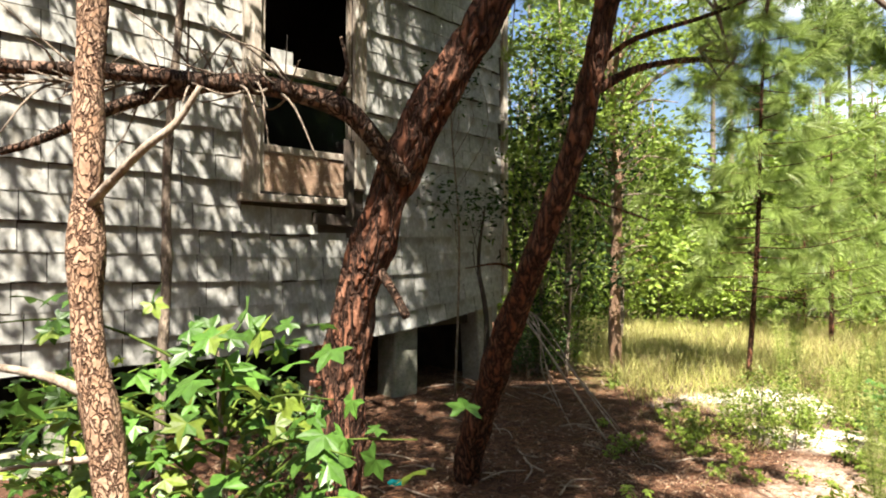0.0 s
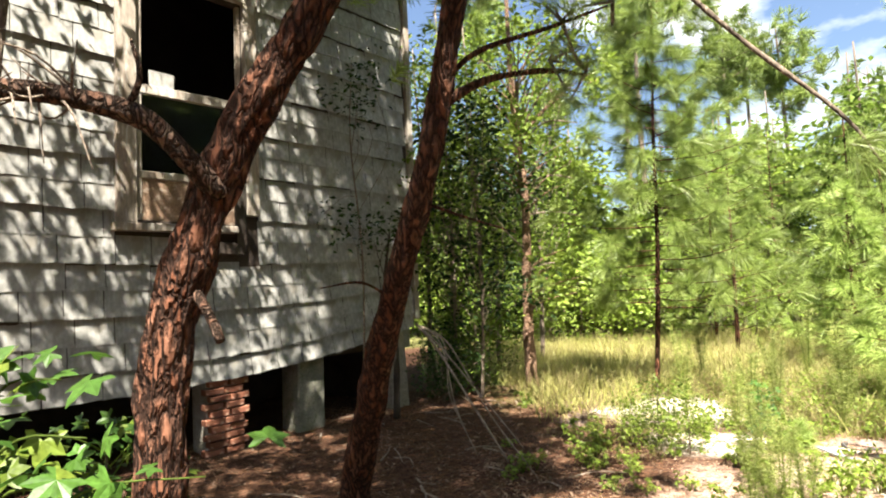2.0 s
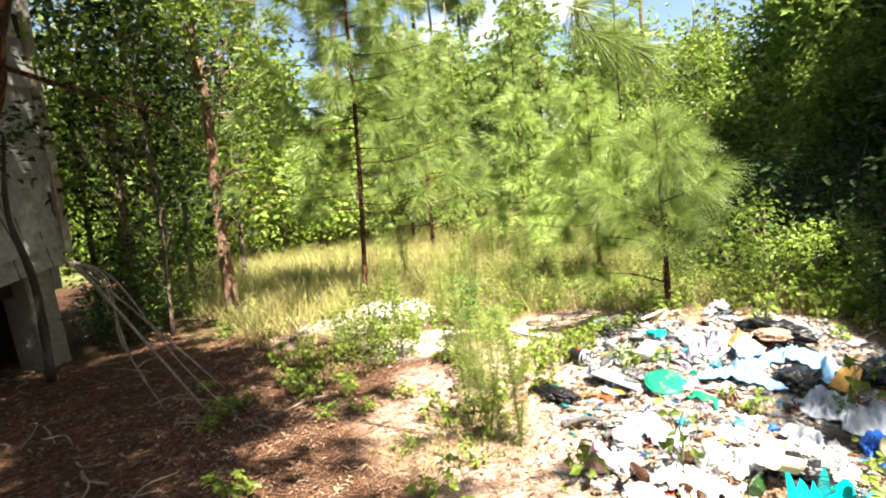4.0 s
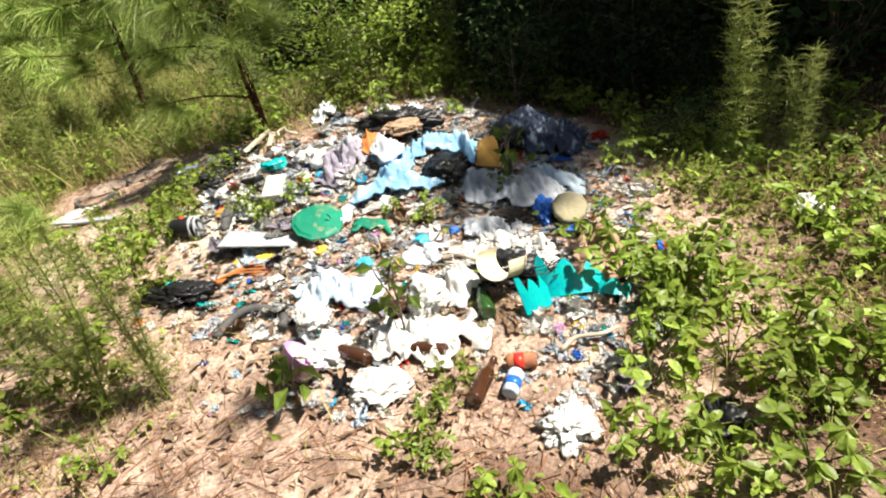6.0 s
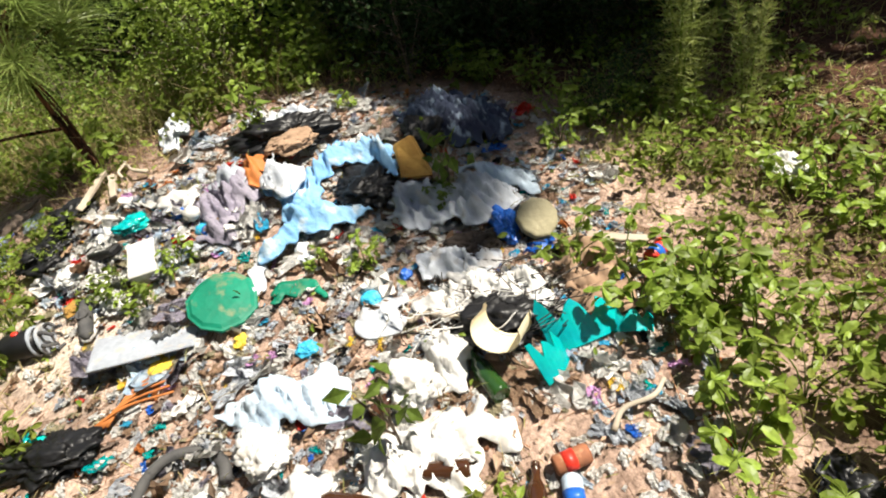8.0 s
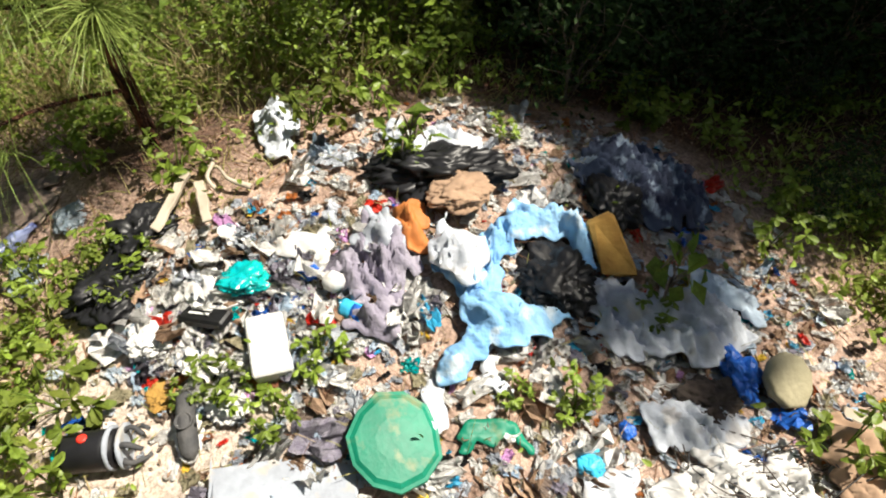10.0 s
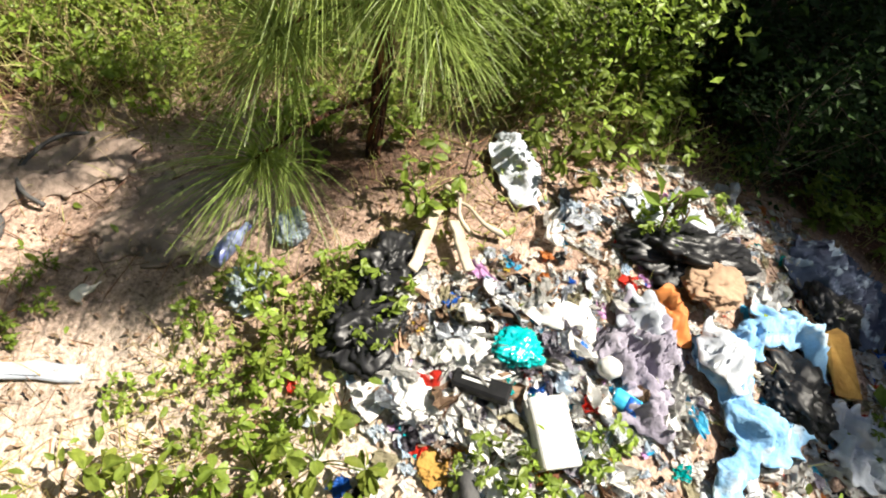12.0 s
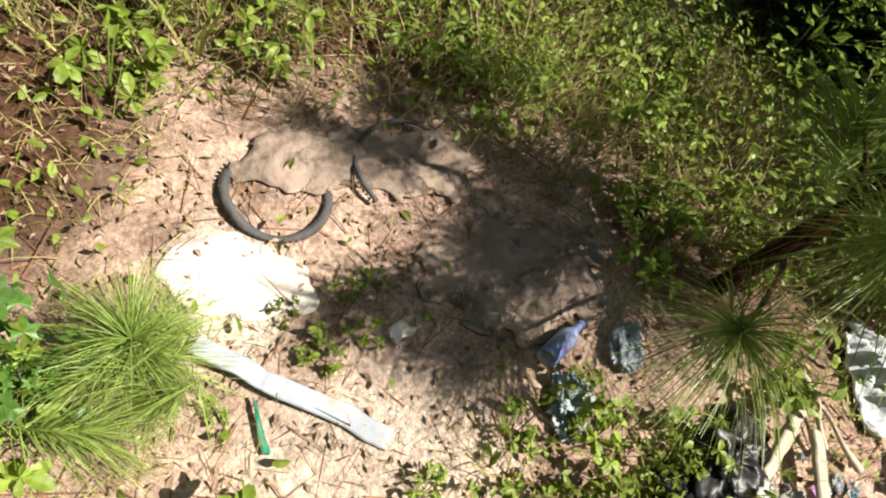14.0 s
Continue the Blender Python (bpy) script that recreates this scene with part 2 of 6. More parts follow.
def tubes(name, list_, material_, parent=None, label="", smooth=True):
    """Several tubes joined in one mesh."""
    V, F = [], []
    for v, f in list_:
        o = len(V)
        V += v
        F += [tuple(i + o for i in q) for q in f]
    return arrays(name, V, F, material_, parent, label, smooth)


# ---- ground ----
def axis(lo, hi, a, b, step):
    mid = list(np.arange(a, b, step))
    out, s, x = [], step, a
    while x > lo:
        s *= 1.35
        x -= s
        out.append(x)
    up, s, x = [], step, mid[-1]
    while x < hi:
        s *= 1.35
        x += s
        up.append(x)
    return np.array(out[::-1] + mid + up)


def blob(x, y, cx, cy, rx, ry, seed=0.0):
    d = math.hypot((x - cx) / rx, (y - cy) / ry) + 0.45 * noise.noise((x * 1.7 + seed, y * 1.7, seed))
    return min(1.0, max(0.0, (1.15 - d) * 3))


gx, gy = axis(-420, 420, -5, 10.5, 0.09), axis(-420, 420, -3, 13, 0.09)
gv = [(x, y, ground_z(x, y) if abs(x) < 60 and abs(y) < 60 else 0.0) for y in gy for x in gx]
nx = len(gx)
gf = [(j * nx + i, j * nx + i + 1, (j + 1) * nx + i + 1, (j + 1) * nx + i) for j in range(len(gy) - 1) for i in range(nx - 1)]


def ground_material():
    m = bpy.data.materials.new("ground")
    m.use_nodes = True
    nt = m.node_tree
    link = nt.links.new
    b = nt.nodes["Principled BSDF"]
    b.inputs["Roughness"].default_value = 0.95
    b.inputs["Specular IOR Level"].default_value = 0.15
    co = nt.nodes.new("ShaderNodeTexCoord")
    at = nt.nodes.new("ShaderNodeVertexColor")
    at.layer_name = "cover"
    sep = nt.nodes.new("ShaderNodeSeparateColor")
    link(at.outputs[0], sep.inputs[0])

    def tex(scale, c1, c2, lo=0.35, hi=0.65, detail=6):
        n = nt.nodes.new("ShaderNodeTexNoise")
        n.inputs["Scale"].default_value, n.inputs["Detail"].default_value, n.inputs["Roughness"].default_value = scale, detail, 0.7
        link(co.outputs["Object"], n.inputs["Vector"])
        r = nt.nodes.new("ShaderNodeValToRGB")
        r.color_ramp.elements[0].position, r.color_ramp.elements[1].position = lo, hi
        r.color_ramp.elements[0].color, r.color_ramp.elements[1].color = (*c1, 1), (*c2, 1)
        link(n.outputs[0], r.inputs[0])
        return r.outputs[0], n.outputs[0]

    def mix(f, a, c, kind="MIX"):
        x = nt.nodes.new("ShaderNodeMix")
        x.data_type, x.blend_type = "RGBA", kind
        if isinstance(f, float):
            x.inputs[0].default_value = f
        else:
            link(f, x.inputs[0])
        link(a, x.inputs[6]); link(c, x.inputs[7])
        return x.outputs[2]

    litter, h1 = tex(26, (0.032, 0.017, 0.011), (0.125, 0.062, 0.037))
    sand, h2 = tex(9, (0.60, 0.52, 0.43), (0.76, 0.70, 0.62))
    green, h3 = tex(12, (0.10, 0.12, 0.035), (0.24, 0.22, 0.09))
    dirt, h4 = tex(7, (0.19, 0.125, 0.095), (0.52, 0.375, 0.30), 0.36, 0.58, 9)
    c = mix(sep.outputs[2], litter, dirt)
    c = mix(sep.outputs[1], c, green)
    c = mix(sep.outputs[0], c, sand)
    speck, h5 = tex(75, (0.5, 0.48, 0.46), (1.2, 1.2, 1.2), 0.34, 0.62, 6)
    link(mix(1.0, c, speck, "MULTIPLY"), b.inputs["Base Color"])
    bp = nt.nodes.new("ShaderNodeBump")
    bp.inputs["Strength"].default_value, bp.inputs["Distance"].default_value = 0.55, 0.025
    ad = nt.nodes.new("ShaderNodeMath")
    link(h1, ad.inputs[0]); link(h5, ad.inputs[1])
    link(ad.outputs[0], bp.inputs["Height"]); link(bp.outputs[0], b.inputs["Normal"])
    return m


ground = arrays("ground", gv, gf, ground_material(), smooth=True)
tagged(ground, "sandy woodland ground with brown pine straw and grass", "ground", kind="structure")
cover = ground.data.color_attributes.new("cover", "FLOAT_COLOR", "POINT")
cv = np.zeros((len(gv), 4), np.float32)
cv[:, 3] = 1
for i, (x, y, z) in enumerate(gv):
    sandy = max(blob(x, y, 4.9, 6.7, 1.7, 0.8, 2), blob(x, y, 3.72, 5.35, 0.6, 0.45, 5), blob(x, y, 4.47, 4.83, 0.16, 0.15, 7), 0.4 * blob(x, y, 4.1, 4.3, 0.5, 0.35, 9), 0.55 * blob(x, y, 4.15, 3.5, 0.5, 0.45, 11))
    dirty = max(blob(x, y, 3.9, 2.7, 1.5, 1.8, 1), blob(x, y, 4.65, 4.5, 0.8, 0.75, 4), blob(x, y, 3.2, 3.4, 0.8, 1.0, 6))
    grassy = min(1.0, max(0.0, (y - 7.2 + 0.5 * (x - 2)) * 0.45 + 0.6 * noise.noise((x * 0.8, y * 0.8, 8)))) if x > 2 and x < 7.5 + y * 0.2 else 0.0
    cv[i, :3] = sandy, max(grassy, 1.0 if y > 16 else 0.0), dirty
cover.data.foreach_set("color", cv.ravel())

# ---- house ----
U, N_OUT = Vector((0.7071, 0.7071, 0)), Vector((0.7071, -0.7071, 0))
HOUSE = pose(-1.42, 5.57, 0, 0, 0, 45)          # x along the wall, -y out of it
UL, UR, ZB, ZT = -6.0, 3.42, 0.78, 6.2
house = empty("house", "abandoned grey shingle-sided wooden house raised on piers", "house")
house.matrix_basis = HOUSE
WIN = (-0.14, 0.92, 2.32, 4.72)                 # opening u0 u1 z0 z1


def warp(u, z):
    """The sagging wall: its lower courses lift towards the far corner."""
    return 0.36 * min(1.0, max(0.0, (u + 0.2) / 3.6)) ** 1.8 * max(0.0, min(1.0, (2.5 - z) / 1.7))


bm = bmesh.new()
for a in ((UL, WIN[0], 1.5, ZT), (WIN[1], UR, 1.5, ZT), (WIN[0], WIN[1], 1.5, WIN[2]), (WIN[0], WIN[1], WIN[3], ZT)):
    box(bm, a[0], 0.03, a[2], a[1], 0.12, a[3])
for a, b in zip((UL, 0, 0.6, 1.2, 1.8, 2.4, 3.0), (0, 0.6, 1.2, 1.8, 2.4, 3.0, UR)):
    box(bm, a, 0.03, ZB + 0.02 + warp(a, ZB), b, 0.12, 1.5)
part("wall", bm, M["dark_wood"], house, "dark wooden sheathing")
bm = bmesh.new()
box(bm, UR - 0.10, 0.12, ZB, UR, 6, ZT); box(bm, UL, 0.12, ZB, UL + 0.1, 6, ZT); box(bm, UL, 5.9, ZB, UR, 6.0, ZT)
part("wall", bm, M["siding"], house)
# added boards: hide the sunlit ground and keep the crawl space dark
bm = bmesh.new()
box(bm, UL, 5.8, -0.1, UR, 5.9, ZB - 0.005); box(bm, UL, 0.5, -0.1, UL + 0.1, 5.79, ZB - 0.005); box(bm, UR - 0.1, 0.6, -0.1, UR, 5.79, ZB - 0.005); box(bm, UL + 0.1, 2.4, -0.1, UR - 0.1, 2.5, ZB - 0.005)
part("skirting", bm, M["dark_wood"], house, "added dark boards closing the space under the house")
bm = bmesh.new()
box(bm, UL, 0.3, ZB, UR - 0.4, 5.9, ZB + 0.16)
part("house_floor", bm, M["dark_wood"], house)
bm = bmesh.new()
box(bm, UL - 0.2, -0.35, ZT, UR + 0.3, 3.1, ZT + 0.12)
box(bm, UL - 0.2, 3.1, ZT, UR + 0.3, 6.3, ZT + 0.12)
for v in bm.verts:
    v.co.z += (3.0 - abs(v.co.y - 3.0)) * 0.5
part("roof", bm, M["roofing"], house)

# window: casings, sashes, sill, boarded lower part
def slab(name, u0, y0, z0, u1, y1, z1, m, parent, label="", skew=0.0, bev=0.006):
    bm = bmesh.new()
    box(bm, u0, y0, z0, u1, y1, z1, 0.004, bev)
    if skew:
        for v in bm.verts:
            v.co.z += skew * (v.co.x - u0)
    return part(name, bm, m, parent, label)


window = new("window")
window.parent = house
tagged(window, "broken sash window with grey peeling frame")
wpart = lambda n, *a, **k: slab(n, *a, window, **k)
wpart("casing", -0.34, -0.035, 2.28, -0.16, 0.03, 4.9, M["old_wood"])
wpart("casing", 0.93, -0.035, 2.42, 1.08, 0.03, 4.9, M["old_wood"])
wpart("casing", -0.36, -0.04, 4.74, 1.1, 0.03, 4.92, M["old_wood"])
wpart("sill", -0.38, -0.09, 2.2, 0.80, 0.05, 2.27, M["old_wood"], label="weathered sagging sill", skew=0.02)
wpart("sash_rail", -0.14, 0.03, 3.53, 0.93, 0.08, 3.62, M["old_wood"], skew=0.03)
wpart("sash_rail", -0.14, 0.03, 2.72, 0.93, 0.08, 2.79, M["old_wood"], skew=0.01)
wpart("stile", -0.15, 0.035, 2.3, -0.09, 0.085, 4.72, M["old_wood"])
wpart("stile", 0.88, 0.035, 2.3, 0.94, 0.085, 4.72, M["old_wood"])
wpart("board", -0.09, 0.045, 2.28, 0.90, 0.07, 2.72, M["brown_board"], label="brown board across the lower sash")
wpart("torn_paper", -0.02, 0.05, 3.62, 0.22, 0.06, 3.78, M["siding"])
wpart("broken_board", 0.42, -0.05, 2.02, 0.9, 0.0, 2.14, M["dark_wood"], skew=-0.05)
wpart("broken_board", 0.80, -0.045, 2.1, 0.92, 0.0, 2.95, M["dark_wood"])
glass = bpy.data.materials.new("glass")
glass.use_nodes = True
gb = glass.node_tree.nodes["Principled BSDF"]
gb.inputs["Base Color"].default_value = (0.9, 0.93, 0.92, 1)
gb.inputs["Roughness"].default_value = 0.08
gb.inputs["Transmission Weight"].default_value = 1.0
pane = wpart("pane", -0.09, 0.055, 2.79, 0.88, 0.06, 3.53, glass, label="dusty lower glass pane", bev=0)
pane.visible_shadow = False
# near-black inner wall and ceiling: the room's shade is in their colour
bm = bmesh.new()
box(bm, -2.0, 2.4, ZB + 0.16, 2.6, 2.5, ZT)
part("inner_wall", bm, M["room_shade"], house)
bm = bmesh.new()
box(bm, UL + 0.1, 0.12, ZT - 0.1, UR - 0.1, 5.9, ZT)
part("house_ceiling", bm, M["room_shade"], house)

# corner board and end casing
slab("corner_board", UR - 0.02, -0.03, ZB + 0.38, UR + 0.08, 0.12, ZT, M["old_wood"], house)
# piers
def pier(u, y, w, d, h, m, lean=0.0):
    bm = bmesh.new()
    box(bm, u - w / 2, y, -0.1, u + w / 2, y + d, h, 0.012, 0.015)
    for v in bm.verts:
        v.co.x += lean * v.co.z
    part("pier", bm, m, house, "mossy concrete pier" if m == M["concrete"] else "brick pier")


pier(1.78, 0.13, 0.36, 0.36, ZB + 0.09, M["concrete"], 0.03)
pier(-1.62, 0.05, 0.42, 0.4, ZB, M["concrete"])
pier(3.2, 0.1, 0.3, 0.36, ZB + 0.3, M["mortar"], -0.05)
pier(-4.2, 0.1, 0.4, 0.4, ZB, M["concrete"])
for u in (-4, -1.6, 0.7, 3.2):
    pier(u, 3.0, 0.4, 0.4, ZB, M["concrete"])
# crooked brick pier of separate bricks
brick_pier = new("pier")
brick_pier.parent = house
tagged(brick_pier, "crumbling red brick pier")
slab("core", 0.52, 0.11, -0.05, 0.86, 0.42, ZB, M["mortar"], brick_pier)
bm = bmesh.new()
box(bm, -0.1, -0.05, -0.03, 0.1, 0.05, 0.03, 0.003, 0.006)
bme = bpy.data.meshes.new("brick")
bm.to_mesh(bme); bm.free()
bme.materials.append(M["brick"])
for r in range(10):
    for k in range(2):
        b = new("brick", bme)
        b.parent = brick_pier
        b.matrix_basis = pose(0.58 + k * 0.215 + (0.05 if r % 2 else 0) + random.uniform(-0.01, 0.01), 0.09 + random.uniform(-0.02, 0.015), 0.03 + r * 0.075, 0, 0, random.uniform(-4, 4))
    b = new("brick", bme)
    b.parent = brick_pier
    b.matrix_basis = pose(0.885, 0.25, 0.03 + r * 0.075, 0, 0, 90 + random.uniform(-4, 4))

# siding: courses of single shingles, each one a piece
rnd = random.Random(4)
shingle_meshes = []
for k in range(8):
    w, h = 0.30 + 0.07 * (k % 4), 0.262
    bm = bmesh.new()
    n = 5
    low, up = [], []
    for i in range(n):
        x = w * i / (n - 1) - w / 2
        low.append((x, -0.014 - 0.008 * rnd.random(), -h / 2 + rnd.uniform(-0.009, 0.007)))
        up.append((x, 0.004, h / 2))
    fv = [bm.verts.new(p) for p in low] + [bm.verts.new(p) for p in up]
    bv = [bm.verts.new((p[0], p[1] + 0.009, p[2])) for p in low]
    for i in range(n - 1):
        bm.faces.new((fv[i], fv[i + 1], fv[n + i + 1], fv[n + i]))
        bm.faces.new((bv[i + 1], bv[i], fv[n + i], fv[n + i + 1]))
        bm.faces.new((fv[i + 1], fv[i], bv[i], bv[i + 1]))
    bm.faces.new((fv[0], fv[n], bv[0])); bm.faces.new((fv[n - 1], bv[n - 1], fv[2 * n - 1]))
    me = bpy.data.meshes.new("shingle")
    bm.to_mesh(me); bm.free()
    me.materials.append(M["siding"])
    shingle_meshes.append((w, me))
rest_v, rest_f = [], []
row = 0
z = ZB - 0.03
while z < ZT - 0.1:
    u = UL - rnd.random() * 0.4
    while u < UR - 0.1:
        w, me = rnd.choice(shingle_meshes)
        u0, u1 = u, u + w
        cz = z + 0.118
        u = u1 + 0.008
        if 2.05 < cz + 0.1 and cz < 4.95:            # cut round the casings
            if u0 < WIN[0] - 0.2 < u1:
                u1 = WIN[0] - 0.2
            elif u0 < WIN[1] + 0.16 < u1:
                u0 = WIN[1] + 0.16
            elif WIN[0] - 0.2 <= u0 and u1 <= WIN[1] + 0.16 and cz > 2.2:
                continue
        u1 = min(u1, UR - 0.03)
        if u1 - u0 < 0.05:
            continue
        cu = (u0 + u1) / 2
        sag = 0.05 * math.sin((cu + 1) * 0.55) * (1 if z < 2 else 0.4)
        if rnd.random() < 0.006 or (0.45 < cu < 0.9 and 1.98 < cz < 2.14):
            continue
        m = pose(cu, 0.028 - (0.012 if row % 2 else 0), cz - sag * 0.6 + warp(cu, cz), rnd.uniform(-1.5, 1.5), rnd.gauss(0, 0.5) - math.degrees(warp(cu + 0.2, cz) - warp(cu - 0.2, cz)) / 0.4 + (rnd.choice((-2, 2)) if rnd.random() < 0.03 else 0), 0) @ Matrix.Diagonal(((u1 - u0) / w, 1, 1, 1))
        if cu > -2.7 and z < 4.3:
            s = new("shingle", me)
            s.parent = house
            s.matrix_basis = m
        else:
            o = len(rest_v)
            rest_v += [m @ v.co for v in me.vertices]
            rest_f += [tuple(i + o for i in p.vertices) for p in me.polygons]
    z += 0.236
    row += 1
tagged(arrays("shingles", rest_v, rest_f, M["siding"], house), kind="stuff")

# ---- near trunks ----
def tree_thing(name, label, loc, category="tree", group=""):
    return empty(name, label, category, loc, 0, group)


def rel(points, o):
    return [np.array(p, float) - np.array(o, float) for p in points]


def branch_set(name, parent, o, lines, r0, m, sides=6, seed=0):
    """Each line of points becomes one limb of its own."""
    obs = []
    for i, (pts, ra, rb) in enumerate(lines):
        v, f = tube(spline(rel(pts, o), 6), [ra, rb], sides, 0.35, seed + i)
        obs.append(arrays(name, v, f, m, parent, "", True))
    return obs


O1 = (0.02, 2.30, -0.05)
pine_a = tree_thing("pine_tree", "leaning pine tree with thick plated reddish bark", O1)
v, f = tube(spline(rel([(-0.04, 2.36, -0.05), (-0.03, 2.34, 0.5), (0.0, 2.31, 1.0), (0.05, 2.28, 1.4), (0.13, 2.27, 1.68), (0.24, 2.27, 1.98), (0.34, 2.26, 2.2), (0.47, 2.26, 2.42), (0.62, 2.28, 2.68), (0.85, 2.32, 3.2), (1.15, 2.5, 4.2), (1.6, 2.4, 5.6), (1.8, 2.3, 6.6)], O1), 18), [0.105, 0.094, 0.086, 0.083, 0.08, 0.076, 0.068, 0.052, 0.026], 44, 0.18, 3, 0.75)
arrays("trunk", v, f, M["bark"], pine_a, "", True)
O2 = (0.55, 4.1, -0.05)
pine_b = tree_thing("pine_tree", "slim leaning pine tree with brown flaky bark", O2)
v, f = tube(spline(rel([(0.5, 4.25, -0.05), (0.54, 4.1, 0.3), (0.7, 3.69, 0.97), (0.85, 3.29, 1.5), (1.04, 2.98, 2.11), (1.13, 2.93, 2.47), (1.22, 2.87, 2.94), (1.4, 2.85, 4.0), (1.8, 3.2, 5.6), (2.1, 3.5, 7.0)], O2), 16), [0.11, 0.10, 0.085, 0.07, 0.062, 0.06, 0.055, 0.045, 0.02], 30, 0.16, 9, 0.55)
arrays("trunk", v, f, M["bark"], pine_b, "", True)
O3 = (-0.40, 1.46, -0.05)
pine_c = tree_thing("young_tree", "slender young tree with pale flaking tan bark", O3)
v, f = tube(spline(rel([(-0.40, 1.46, -0.05), (-0.41, 1.44, 0.95), (-0.475, 1.42, 1.4), (-0.48, 1.42, 1.8), (-0.465, 1.4, 2.3), (-0.43, 1.4, 3.0), (-0.4, 1.45, 4.2)], O3), 18), [0.05, 0.045, 0.04, 0.039, 0.037, 0.03, 0.015], 18, 0.3, 5, 0.4)
arrays("trunk", v, f, M["bark_pale"], pine_c, "", True)
O4 = (2.69, 8.55, -0.05)
pine_d = tree_thing("young_tree", "upright young tree with dark bark behind the house", O4)
v, f = tube(spline(rel([(2.69, 8.55, -0.05), (2.68, 8.55, 1.2), (2.72, 8.5, 2.8), (2.62, 8.5, 4.4), (2.6, 8.5, 6.5)], O4), 8), [0.10, 0.075, 0.06, 0.05, 0.02], 12, 0.25, 2)
arrays("trunk", v, f, M["bark_pale"], pine_d, "", True)

branch_set("branch", pine_a, O1, [
    ([(0.26, 2.24, 1.93), (0.12, 2.09, 2.12), (0.02, 2.03, 2.19), (-0.19, 1.97, 2.24), (-0.39, 1.91, 2.24), (-0.69, 1.85, 2.26), (-1.04, 1.78, 2.26), (-1.5, 1.75, 2.3)], 0.045, 0.022),
    ([(-0.39, 1.91, 2.23), (-0.59, 1.9, 2.19), (-0.71, 1.85, 2.13), (-0.98, 1.79, 1.99), (-1.25, 1.75, 1.95)], 0.026, 0.012),
    ([(0.12, 2.28, 1.62), (0.22, 2.2, 1.5), (0.28, 2.15, 1.40)], 0.028, 0.016),
    ([(0.02, 2.03, 2.19), (0.08, 2.0, 2.3), (0.06, 1.98, 2.42)], 0.014, 0.005),
], 0, M["bark_dark"], 10, 3)
rt = random.Random(12)
twigs = []
for k in range(70):
    s0 = rt.random()
    p = np.array([-0.1 - 1.3 * s0, 2.0 - 0.22 * s0, 2.24])
    d = np.array([rt.uniform(-1, 0.5), rt.uniform(-1, 0.4), rt.uniform(-0.7, 0.9)])
    d *= rt.uniform(0.12, 0.38) / np.linalg.norm(d)
    twigs.append(tube(spline(rel([p, p + d * 0.5 + np.array([0, 0, rt.uniform(-0.05, 0.05)]), p + d], O1), 3), [0.006, 0.002], 4, 0, k))
tagged(tubes("twig_spray", twigs, M["bark_grey"], pine_a), "bare dead twigs", kind="stuff")
branch_set("branch", pine_b, O2, [
    ([(1.13, 2.93, 2.47), (1.28, 2.93, 2.56), (1.45, 2.98, 2.64), (1.75, 3.09, 2.71), (2.0, 3.2, 2.72)], 0.032, 0.01),
    ([(1.16, 2.92, 2.6), (1.35, 2.88, 2.74), (1.72, 2.89, 2.86), (2.05, 2.95, 3.0)], 0.02, 0.006),
    ([(1.02, 3.0, 2.0), (1.25, 3.05, 1.92), (1.55, 3.2, 1.84)], 0.010, 0.004),
    ([(0.85, 3.29, 1.5), (0.7, 3.1, 1.6), (0.5, 3.0, 1.58)], 0.010, 0.003),
], 0, M["bark"], 8, 20)
branch_set("branch", pine_c, O3, [
    ([(-0.46, 1.40, 1.76), (-0.28, 1.32, 1.88), (-0.2, 1.33, 1.95), (-0.14, 1.33, 2.04)], 0.012, 0.006),
    ([(-0.44, 1.42, 1.25), (-0.6, 1.4, 1.32), (-0.9, 1.38, 1.36)], 0.015, 0.008),
    ([(-0.44, 1.42, 1.1), (-0.7, 1.4, 1.07), (-1.0, 1.38, 1.0)], 0.009, 0.005),
], 0, M["deadwood"], 7, 40)
branch_set("branch", pine_d, O4, [
    ([(2.69, 8.53, 3.3), (2.35, 8.3, 3.42), (1.95, 8.15, 3.3)], 0.02, 0.006),
    ([(2.69, 8.53, 3.05), (3.1, 8.3, 3.15), (3.6, 8.1, 2.98), (3.85, 8.05, 2.9)], 0.022, 0.006),
    ([(2.68, 8.53, 2.6), (3.15, 8.4, 2.62), (3.6, 8.3, 2.5)], 0.018, 0.005),
    ([(2.68, 8.53, 2.1), (2.4, 8.25, 2.3), (2.2, 8.1, 2.55)], 0.016, 0.005),
    ([(2.68, 8.53, 1.75), (3.0, 8.3, 1.86), (3.3, 8.2, 1.8)], 0.014, 0.004),
    ([(2.7, 8.53, 3.7), (3.05, 8.3, 3.95), (3.5, 8.2, 3.9)], 0.02, 0.006),
], 0, M["deadwood"], 7, 60)
O5 = (-1.18, 3.09, -0.05)
sap_e = tree_thing("young_tree", "thin crooked young tree growing beside the wall", O5)
v, f = tube(spline(rel([(-1.18, 3.09, -0.05), (-1.2, 3.1, 0.8), (-1.17, 3.09, 1.5), (-1.17, 3.08, 2.13), (-1.12, 3.07, 2.76), (-1.06, 3.06, 3.3), (-0.95, 3.1, 4.2)], O5), 10), [0.032, 0.03, 0.026, 0.024, 0.02, 0.008], 10, 0.25, 7)
arrays("trunk", v, f, M["bark_grey"], sap_e, "", True)

